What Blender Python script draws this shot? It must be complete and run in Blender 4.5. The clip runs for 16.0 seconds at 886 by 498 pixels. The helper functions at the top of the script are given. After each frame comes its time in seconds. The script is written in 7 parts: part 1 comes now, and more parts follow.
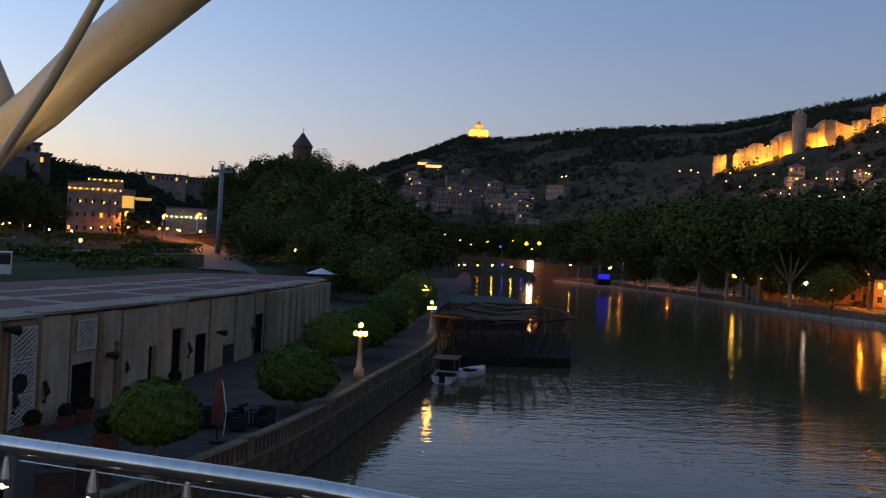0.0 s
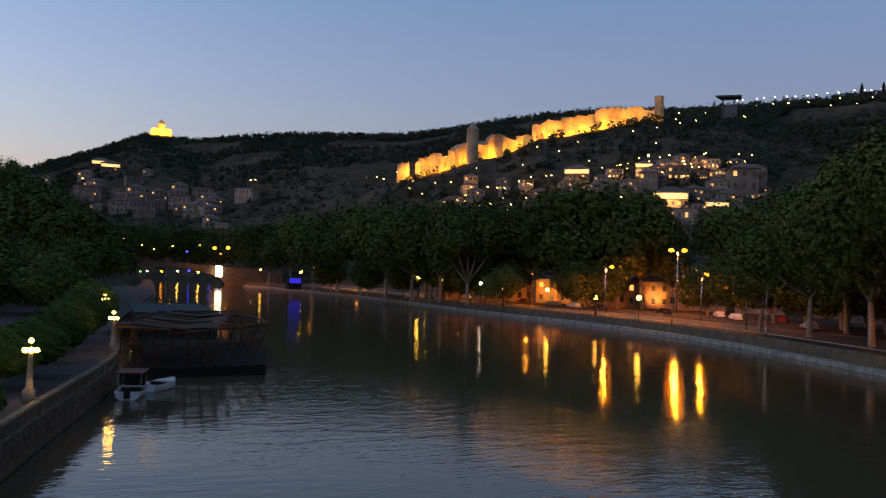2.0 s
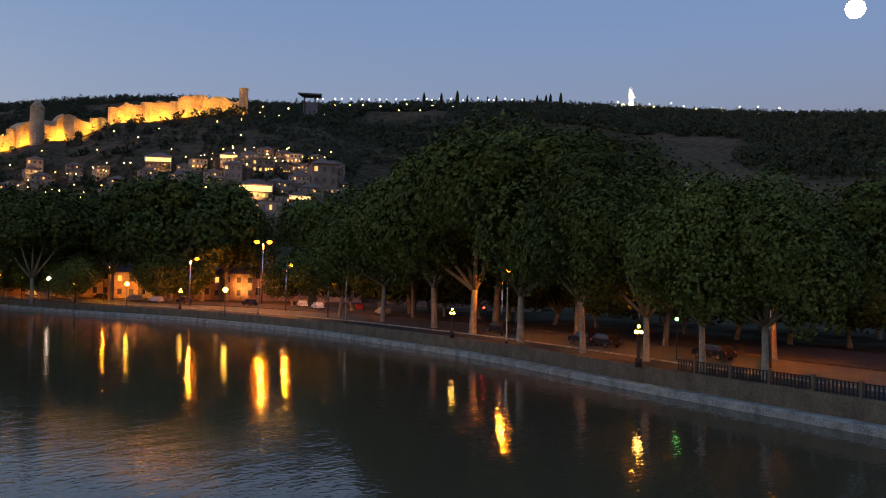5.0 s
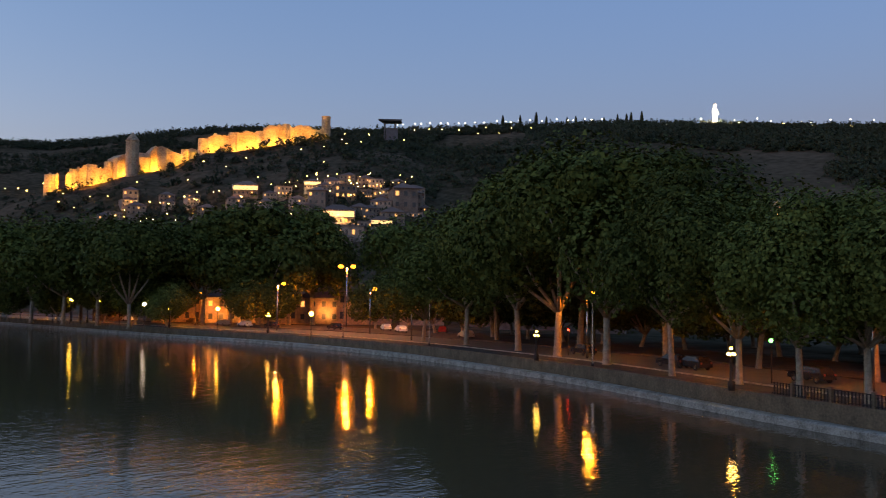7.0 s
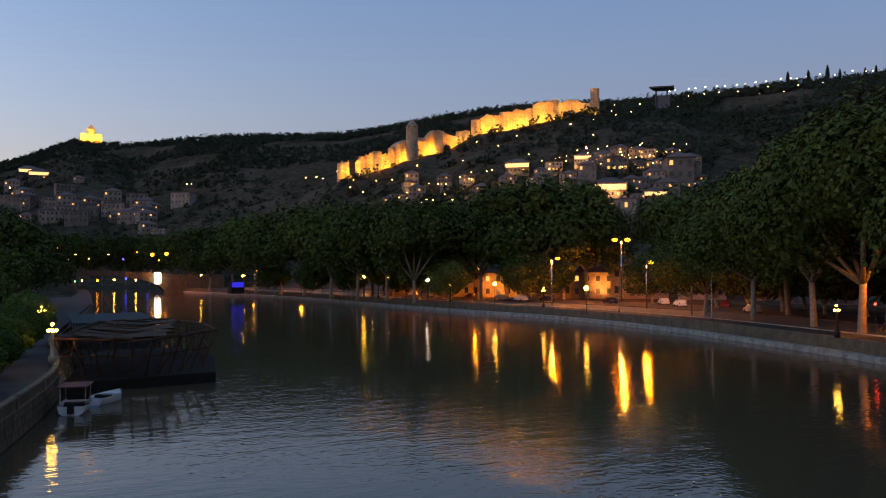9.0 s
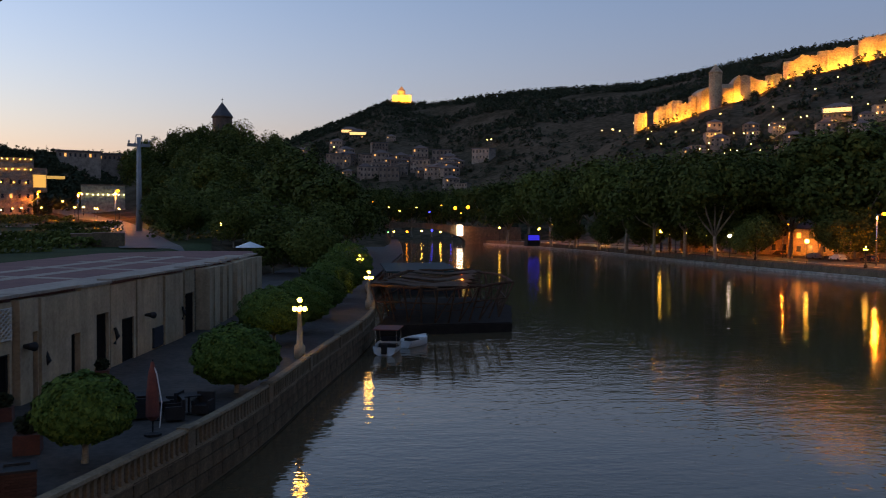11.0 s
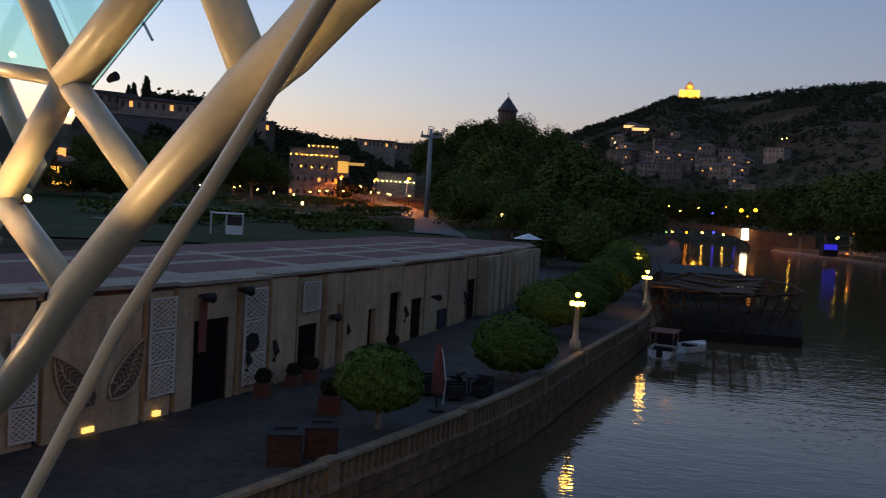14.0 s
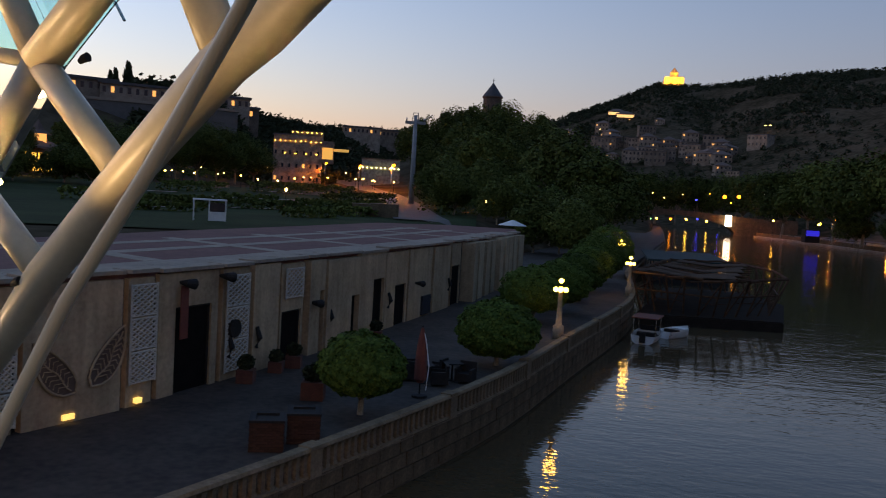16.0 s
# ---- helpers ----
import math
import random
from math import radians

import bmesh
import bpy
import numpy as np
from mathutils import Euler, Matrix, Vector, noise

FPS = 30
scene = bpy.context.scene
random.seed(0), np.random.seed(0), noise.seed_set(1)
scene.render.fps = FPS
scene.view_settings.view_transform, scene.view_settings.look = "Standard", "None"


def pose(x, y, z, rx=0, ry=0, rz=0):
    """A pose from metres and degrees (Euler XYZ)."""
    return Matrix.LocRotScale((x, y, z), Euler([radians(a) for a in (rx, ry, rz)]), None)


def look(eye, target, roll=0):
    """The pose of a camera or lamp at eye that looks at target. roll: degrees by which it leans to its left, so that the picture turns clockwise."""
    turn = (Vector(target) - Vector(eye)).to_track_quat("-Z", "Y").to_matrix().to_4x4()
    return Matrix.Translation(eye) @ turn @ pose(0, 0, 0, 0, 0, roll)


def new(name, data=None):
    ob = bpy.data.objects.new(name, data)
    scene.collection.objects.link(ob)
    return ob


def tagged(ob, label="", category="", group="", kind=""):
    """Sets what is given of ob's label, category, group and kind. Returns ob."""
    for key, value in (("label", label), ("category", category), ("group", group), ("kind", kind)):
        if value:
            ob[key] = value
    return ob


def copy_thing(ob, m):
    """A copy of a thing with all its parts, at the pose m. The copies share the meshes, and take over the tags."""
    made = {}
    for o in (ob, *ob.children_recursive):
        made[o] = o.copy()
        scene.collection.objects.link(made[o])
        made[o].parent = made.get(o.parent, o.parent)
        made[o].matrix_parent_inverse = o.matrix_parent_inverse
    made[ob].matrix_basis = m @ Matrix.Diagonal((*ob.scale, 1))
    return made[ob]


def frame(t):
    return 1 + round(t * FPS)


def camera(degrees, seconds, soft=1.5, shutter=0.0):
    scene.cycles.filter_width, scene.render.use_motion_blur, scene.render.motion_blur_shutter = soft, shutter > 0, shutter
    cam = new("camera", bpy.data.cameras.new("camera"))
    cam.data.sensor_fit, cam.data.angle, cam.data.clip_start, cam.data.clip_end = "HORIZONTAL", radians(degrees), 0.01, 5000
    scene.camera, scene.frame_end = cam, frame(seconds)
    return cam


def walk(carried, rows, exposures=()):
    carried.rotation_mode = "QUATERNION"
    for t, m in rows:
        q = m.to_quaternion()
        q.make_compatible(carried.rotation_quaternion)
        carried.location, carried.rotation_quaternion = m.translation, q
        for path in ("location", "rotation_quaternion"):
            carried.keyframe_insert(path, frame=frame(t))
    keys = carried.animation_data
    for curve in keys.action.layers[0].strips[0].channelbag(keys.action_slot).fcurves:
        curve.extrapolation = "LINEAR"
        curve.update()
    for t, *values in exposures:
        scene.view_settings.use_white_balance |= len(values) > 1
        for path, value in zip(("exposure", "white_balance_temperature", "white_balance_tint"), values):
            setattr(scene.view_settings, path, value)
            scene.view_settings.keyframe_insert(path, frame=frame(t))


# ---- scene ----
# ================= camera =================
cam = camera(55.92, 16.0, soft=1.0, shutter=0.2)
walk(cam, [
    (0, pose(1.027, -1.873, 9.497, 90.506, -2.691, -1.367)),
    (0.5, pose(0.893, -1.773, 9.490, 91.737, -1.929, -5.969)),
    (1, pose(0.805, -1.735, 9.484, 92.160, -2.243, -12.054)),
    (1.5, pose(0.765, -1.525, 9.505, 92.853, -2.652, -16.486)),
    (2, pose(0.671, -1.439, 9.486, 91.647, -1.904, -22.438)),
    (2.5, pose(0.582, -1.498, 9.463, 89.577, -1.919, -26.587)),
    (3, pose(0.745, -1.341, 9.495, 89.751, -2.247, -30.147)),
    (3.5, pose(0.782, -1.306, 9.489, 91.047, -2.338, -37.317)),
    (4, pose(0.726, -1.240, 9.484, 91.335, -1.214, -47.367)),
    (4.2, pose(0.667, -1.205, 9.481, 91.370, -1.070, -50.218)),
    (6.3, pose(0.088, -0.955, 9.448, 92.711, -1.230, -49.778)),
    (6.5, pose(0.078, -0.962, 9.454, 92.913, -1.045, -48.830)),
    (7, pose(0.163, -0.892, 9.466, 93.281, -0.473, -44.890)),
    (7.5, pose(0.296, -0.702, 9.433, 93.347, -0.213, -40.832)),
    (8, pose(0.284, -0.708, 9.414, 93.097, 0.099, -36.497)),
    (8.5, pose(0.383, -0.290, 9.409, 92.575, 0.425, -30.582)),
    (9, pose(0.365, -0.107, 9.386, 91.521, 0.279, -26.348)),
    (9.5, pose(0.449, -0.094, 9.390, 90.279, 0.330, -23.774)),
    (10, pose(0.457, -0.041, 9.413, 89.192, 0.819, -18.480)),
    (10.2, pose(0.473, -0.001, 9.445, 88.871, 0.929, -15.222)),
    (12.3, pose(0.257, -0.293, 9.519, 88.116, -2.582, -0.283)),
    (12.5, pose(0.223, -0.349, 9.517, 88.112, -2.350, 0.600)),
    (13, pose(0.083, -0.284, 9.495, 87.236, -2.264, 2.760)),
    (13.5, pose(0.005, -0.201, 9.508, 86.536, -3.149, 6.781)),
    (14, pose(-0.010, -0.081, 9.512, 87.366, -3.348, 12.420)),
    (14.5, pose(-0.001, 0.002, 9.504, 87.608, -2.753, 16.695)),
    (15, pose(0.021, 0.026, 9.496, 86.986, -2.025, 17.081)),
    (15.5, pose(0.048, 0.017, 9.499, 86.576, -1.979, 15.293)),
    (16, pose(0.068, -0.026, 9.481, 86.517, -3.342, 11.399)),
], exposures=[(0, 0.3, 8950, 18), (1, 0.3, 8950, 18), (3, 0.48, 9400, 19), (4.2, 0.45, 9300, 19), (6.5, 0.5, 8950, 17), (7.5, 0.52, 8950, 17), (8.5, 0.48, 9100, 18), (10, 0.42, 9400, 19), (12.5, 0.25, 9450, 20), (16, 0.2, 9500, 20)])

# ================= world and exposure =================
world = bpy.data.worlds.new("dusk_sky")
scene.world = world
world.use_nodes = True
wn = world.node_tree
sky = wn.nodes.new("ShaderNodeTexSky")
sky.sky_type = "NISHITA"
sky.sun_disc = False
sky.sun_elevation = radians(-0.85)
sky.sun_rotation = radians(-76)
sky.altitude = 400
sky.air_density = 1.3
sky.dust_density = 1.0
sky.ozone_density = 3.0
# thin high haze that scatters blue evenly over the whole sky
haze = wn.nodes.new("ShaderNodeMixRGB")
haze.blend_type = "ADD"
haze.inputs[0].default_value = 1.0
haze.inputs[2].default_value = (0.006, 0.03, 0.075, 1)
wn.links.new(sky.outputs[0], haze.inputs[1])
# the sky dims smoothly from the side of the sunset to the side of the night
heading = wn.nodes.new("ShaderNodeTexCoord")
toward = wn.nodes.new("ShaderNodeVectorMath")
toward.operation = "DOT_PRODUCT"
toward.inputs[1].default_value = (-0.94, 0.34, 0)
wn.links.new(heading.outputs["Generated"], toward.inputs[0])
side = wn.nodes.new("ShaderNodeMapRange")
side.inputs["From Min"].default_value, side.inputs["From Max"].default_value = -1, 1
wn.links.new(toward.outputs["Value"], side.inputs["Value"])
dim = wn.nodes.new("ShaderNodeValToRGB")
dim.color_ramp.interpolation = "B_SPLINE"
for at, tone in ((0.0, (0.26, 0.4, 0.45)), (0.25, (0.46, 0.64, 0.67)), (0.55, (0.9, 1.02, 0.99)), (0.8, (1.2, 1.18, 1.15)), (1.0, (1.2, 1.1, 1.05))):
    stop = dim.color_ramp.elements[0] if at == 0.0 else dim.color_ramp.elements[1] if at == 1.0 else dim.color_ramp.elements.new(at)
    stop.position, stop.color = at, (*[v * 0.8 for v in tone], 1)
wn.links.new(side.outputs[0], dim.inputs[0])
# pale mauve afterglow low over the whole sunset side
height = wn.nodes.new("ShaderNodeSeparateXYZ")
wn.links.new(heading.outputs["Generated"], height.inputs[0])
low_sky = wn.nodes.new("ShaderNodeMapRange")
low_sky.interpolation_type = "SMOOTHSTEP"
low_sky.inputs["From Min"].default_value, low_sky.inputs["From Max"].default_value = 0.4, 0.0
wn.links.new(height.outputs["Z"], low_sky.inputs["Value"])
veil = wn.nodes.new("ShaderNodeMath")
veil.operation = "MULTIPLY"
wn.links.new(low_sky.outputs[0], veil.inputs[0])
wn.links.new(side.outputs[0], veil.inputs[1])
afterglow = wn.nodes.new("ShaderNodeMixRGB")
afterglow.blend_type = "ADD"
afterglow.inputs[2].default_value = (0.066, 0.06, 0.095, 1)
wn.links.new(veil.outputs[0], afterglow.inputs[0])
wn.links.new(haze.outputs[0], afterglow.inputs[1])
fade = wn.nodes.new("ShaderNodeMixRGB")
fade.blend_type = "MULTIPLY"
fade.inputs[0].default_value = 1.0
wn.links.new(afterglow.outputs[0], fade.inputs[1])
wn.links.new(dim.outputs[0], fade.inputs[2])
wn.links.new(fade.outputs[0], wn.nodes["Background"].inputs[0])
wn.nodes["Background"].inputs[1].default_value = 2.2 / 0.8


def point_lamp(name, at, watts, colour, radius=0.2):
    d = bpy.data.lights.new(name, "POINT")
    d.energy, d.color, d.shadow_soft_size = watts, colour, radius
    ob = new(name, d)
    ob.location = at
    return ob


def spot_lamp(name, eye, target, watts, colour, angle=90, blend=0.7, radius=0.3):
    d = bpy.data.lights.new(name, "SPOT")
    d.energy, d.color, d.shadow_soft_size = watts, colour, radius
    d.spot_size, d.spot_blend = radians(angle), blend
    ob = new(name, d)
    ob.matrix_world = look(eye, target)
    return ob


SODIUM = (1.0, 0.28, 0.035)
WARM = (1.0, 0.62, 0.22)
GOLD = (1.0, 0.47, 0.08)

# ================= materials =================


def mat(name, c1, c2=None, rough=0.8, scale=1.0, bump=0.0, metal=0.0, grain=8.0, vary=0.0, spec=0.5, stain=0.0):
    """Two-scale noise material in object metres; vary shifts the value per object."""
    m = bpy.data.materials.new(name)
    m.use_nodes = True
    t = m.node_tree
    b = t.nodes["Principled BSDF"]
    c2 = c2 or tuple(v * 0.75 for v in c1)
    co = t.nodes.new("ShaderNodeTexCoord")
    n1 = t.nodes.new("ShaderNodeTexNoise")
    n1.inputs["Scale"].default_value = scale
    n1.inputs["Detail"].default_value = 6
    n2 = t.nodes.new("ShaderNodeTexNoise")
    n2.inputs["Scale"].default_value = scale * grain
    n2.inputs["Detail"].default_value = 3
    t.links.new(co.outputs["Object"], n1.inputs["Vector"])
    t.links.new(co.outputs["Object"], n2.inputs["Vector"])
    add = t.nodes.new("ShaderNodeMath")
    add.operation = "MULTIPLY_ADD"
    add.inputs[1].default_value = 0.45
    t.links.new(n2.outputs[0], add.inputs[0])
    sub = t.nodes.new("ShaderNodeMath")
    sub.operation = "MULTIPLY"
    sub.inputs[1].default_value = 0.55
    t.links.new(n1.outputs[0], sub.inputs[0])
    t.links.new(sub.outputs[0], add.inputs[2])
    ramp = t.nodes.new("ShaderNodeValToRGB")
    ramp.color_ramp.elements[0].position, ramp.color_ramp.elements[1].position = 0.36, 0.64
    ramp.color_ramp.elements[0].color, ramp.color_ramp.elements[1].color = (*c2, 1), (*c1, 1)
    t.links.new(add.outputs[0], ramp.inputs[0])
    col = ramp.outputs[0]
    if stain > 0:
        mp = t.nodes.new("ShaderNodeMapping")
        mp.inputs["Scale"].default_value = (1.3, 1.3, 0.12)
        t.links.new(co.outputs["Object"], mp.inputs[0])
        ns = t.nodes.new("ShaderNodeTexNoise")
        ns.inputs["Scale"].default_value = 1.6
        ns.inputs["Detail"].default_value = 5
        t.links.new(mp.outputs[0], ns.inputs["Vector"])
        r2 = t.nodes.new("ShaderNodeValToRGB")
        r2.color_ramp.elements[0].position, r2.color_ramp.elements[1].position = 0.42, 0.62
        r2.color_ramp.elements[0].color = (1 - stain, 1 - stain, 1 - stain, 1)
        t.links.new(ns.outputs[0], r2.inputs[0])
        mx = t.nodes.new("ShaderNodeMixRGB")
        mx.blend_type = "MULTIPLY"
        mx.inputs[0].default_value = 1
        t.links.new(col, mx.inputs[1])
        t.links.new(r2.outputs[0], mx.inputs[2])
        col = mx.outputs[0]
    if vary > 0:
        oi = t.nodes.new("ShaderNodeObjectInfo")
        mr = t.nodes.new("ShaderNodeMapRange")
        mr.inputs["To Min"].default_value, mr.inputs["To Max"].default_value = 1 - vary, 1 + vary
        t.links.new(oi.outputs["Random"], mr.inputs["Value"])
        hs = t.nodes.new("ShaderNodeHueSaturation")
        t.links.new(mr.outputs[0], hs.inputs["Value"])
        t.links.new(col, hs.inputs["Color"])
        col = hs.outputs[0]
    t.links.new(col, b.inputs["Base Color"])
    b.inputs["Roughness"].default_value = rough
    b.inputs["Metallic"].default_value = metal
    b.inputs["Specular IOR Level"].default_value = spec
    if bump > 0:
        bp = t.nodes.new("ShaderNodeBump")
        bp.inputs["Strength"].default_value = min(1.0, bump * 10)
        bp.inputs["Distance"].default_value = bump
        t.links.new(add.outputs[0], bp.inputs["Height"])
        t.links.new(bp.outputs[0], b.inputs["Normal"])
    return m


def glow(name, colour, strength):
    m = bpy.data.materials.new(name)
    m.use_nodes = True
    b = m.node_tree.nodes["Principled BSDF"]
    b.inputs["Base Color"].default_value = (*[0.6 * c for c in colour], 1)
    b.inputs["Emission Color"].default_value = (*colour, 1)
    b.inputs["Emission Strength"].default_value = strength
    return m


def glass(name, tint, rough=0.02):
    m = bpy.data.materials.new(name)
    m.use_nodes = True
    b = m.node_tree.nodes["Principled BSDF"]
    b.inputs["Base Color"].default_value = (*tint, 1)
    b.inputs["Transmission Weight"].default_value = 1.0
    b.inputs["Roughness"].default_value = rough
    b.inputs["IOR"].default_value = 1.45
    return m


def leaf_mat(name, c1, c2):
    m = bpy.data.materials.new(name)
    m.use_nodes = True
    t = m.node_tree
    b = t.nodes["Principled BSDF"]
    g = t.nodes.new("ShaderNodeNewGeometry")
    r = t.nodes.new("ShaderNodeValToRGB")
    r.color_ramp.elements[0].color, r.color_ramp.elements[1].color = (*c1, 1), (*c2, 1)
    t.links.new(g.outputs["Random Per Island"], r.inputs[0])
    oi = t.nodes.new("ShaderNodeObjectInfo")
    mr = t.nodes.new("ShaderNodeMapRange")
    mr.inputs["To Min"].default_value, mr.inputs["To Max"].default_value = 0.7, 1.25
    t.links.new(oi.outputs["Random"], mr.inputs["Value"])
    hs = t.nodes.new("ShaderNodeHueSaturation")
    t.links.new(mr.outputs[0], hs.inputs["Value"])
    t.links.new(r.outputs[0], hs.inputs["Color"])
    t.links.new(hs.outputs[0], b.inputs["Base Color"])
    b.inputs["Roughness"].default_value = 0.75
    b.inputs["Specular IOR Level"].default_value = 0.06
    return m


def water_mat():
    m = bpy.data.materials.new("river_water")
    m.use_nodes = True
    t = m.node_tree
    b = t.nodes["Principled BSDF"]
    co = t.nodes.new("ShaderNodeTexCoord")
    n0 = t.nodes.new("ShaderNodeTexNoise")
    n0.inputs["Scale"].default_value = 0.02
    n0.inputs["Detail"].default_value = 4
    t.links.new(co.outputs["Object"], n0.inputs["Vector"])
    r = t.nodes.new("ShaderNodeValToRGB")
    r.color_ramp.elements[0].color, r.color_ramp.elements[1].color = (0.078, 0.05, 0.026, 1), (0.105, 0.068, 0.036, 1)
    t.links.new(n0.outputs[0], r.inputs[0])
    t.links.new(r.outputs[0], b.inputs["Base Color"])
    b.inputs["Roughness"].default_value = 0.05
    b.inputs["IOR"].default_value = 1.33
    last = None
    for scale, dist, stretch in ((0.85, 0.02, 0.45), (0.2, 0.02, 0.45), (3.0, 0.013, 0.7)):
        mp = t.nodes.new("ShaderNodeMapping")
        mp.inputs["Scale"].default_value = (stretch, 1, 1)
        t.links.new(co.outputs["Object"], mp.inputs[0])
        n = t.nodes.new("ShaderNodeTexNoise")
        n.inputs["Scale"].default_value = scale
        n.inputs["Detail"].default_value = 1.5
        t.links.new(mp.outputs[0], n.inputs["Vector"])
        bp = t.nodes.new("ShaderNodeBump")
        bp.inputs["Strength"].default_value = 1.0
        bp.inputs["Distance"].default_value = dist
        t.links.new(n.outputs[0], bp.inputs["Height"])
        if last:
            t.links.new(last.outputs[0], bp.inputs["Normal"])
        last = bp
    t.links.new(last.outputs[0], b.inputs["Normal"])
    return m


WATER = water_mat()
HILL = mat("dry_hillside", (0.135, 0.092, 0.06), (0.035, 0.03, 0.017), 1.0, 0.018, 0.3, grain=12, spec=0.0)
STONE = mat("pale_limestone", (0.5, 0.36, 0.225), (0.34, 0.24, 0.15), 0.9, 0.8, 0.01, stain=0.18, vary=0.1, spec=0.15)
QUAY_STONE = mat("weathered_quay_stone", (0.19, 0.13, 0.078), (0.09, 0.062, 0.038), 0.9, 0.7, 0.03, stain=0.12, spec=0.2)
QUAY_PALE = mat("pale_concrete_ledge", (0.38, 0.34, 0.28), (0.14, 0.12, 0.095), 0.9, 0.9, 0.03, spec=0.2)
PAVING = mat("grey_paving", (0.085, 0.066, 0.052), (0.036, 0.029, 0.024), 0.85, 0.45, 0.004, spec=0.2)
ASPHALT = mat("worn_asphalt", (0.085, 0.072, 0.06), (0.05, 0.043, 0.037), 0.85, 0.4, 0.004)
LAWN = mat("dark_lawn", (0.04, 0.06, 0.022), (0.02, 0.03, 0.012), 1.0, 0.12, 0.05, grain=20, spec=0.05)
ROOF_RED = mat("red_terrace_paving", (0.23, 0.1, 0.085), (0.16, 0.072, 0.062), 0.95, 0.4, 0.004, spec=0.15)
ROOF_PALE = mat("pale_terrace_stripe", (0.38, 0.29, 0.22), (0.26, 0.2, 0.155), 0.95, 0.5, 0.004, spec=0.15)
CREAM = mat("cream_painted_steel", (0.6, 0.5, 0.34), (0.52, 0.43, 0.29), 0.38, 1.2, 0.0)
STEEL = mat("brushed_steel", (0.62, 0.6, 0.56), (0.5, 0.48, 0.45), 0.25, 5.0, 0.0, metal=1.0)
DARK = mat("dark_metal", (0.03, 0.027, 0.025), (0.018, 0.016, 0.015), 0.7, 2.0, spec=0.15)
RUST = mat("rusty_steel", (0.12, 0.06, 0.035), (0.05, 0.027, 0.017), 0.95, 1.5, 0.005, spec=0.1)
BARK = mat("pale_bark", (0.34, 0.27, 0.19), (0.16, 0.125, 0.085), 0.9, 2.5, 0.02)
FORT = mat("old_fortress_brick", (0.55, 0.4, 0.25), (0.22, 0.15, 0.09), 0.9, 0.16, 0.3, grain=7)
PLASTER = mat("old_plaster", (0.34, 0.25, 0.19), (0.15, 0.11, 0.085), 0.9, 0.4, 0.01, vary=0.4, spec=0.1)
TILE = mat("rusty_roof", (0.2, 0.11, 0.08), (0.11, 0.07, 0.055), 0.8, 0.6, 0.01, vary=0.25)
LEAF = leaf_mat("plane_leaf", (0.04, 0.054, 0.012), (0.12, 0.135, 0.032))
LEAF_BUSH = leaf_mat("clipped_leaf", (0.035, 0.07, 0.012), (0.1, 0.15, 0.03))
LEAF_DARK = leaf_mat("dark_foliage", (0.02, 0.025, 0.011), (0.05, 0.052, 0.026))
LAMP_GOLD = glow("lantern_glow", (1.0, 0.6, 0.1), 16)
LAMP_SODIUM = glow("sodium_glow", (1.0, 0.31, 0.03), 5)
LAMP_WHITE = glow("white_glow", (1.0, 0.93, 0.8), 8)
LAMP_BLUE = glow("blue_glow", (0.02, 0.04, 1.0), 5)
LAMP_WARM = glow("warm_white_glow", (1.0, 0.66, 0.2), 12)
WINDOW_LIT = glow("lit_window", (1.0, 0.5, 0.17), 1.0)
WINDOW_DARK = mat("dark_window", (0.03, 0.035, 0.045), (0.02, 0.022, 0.03), 0.15, 1.0)
WHITE = mat("white_paint", (0.75, 0.74, 0.7), (0.62, 0.6, 0.56), 0.5, 2.0)

# ================= mesh helpers =================


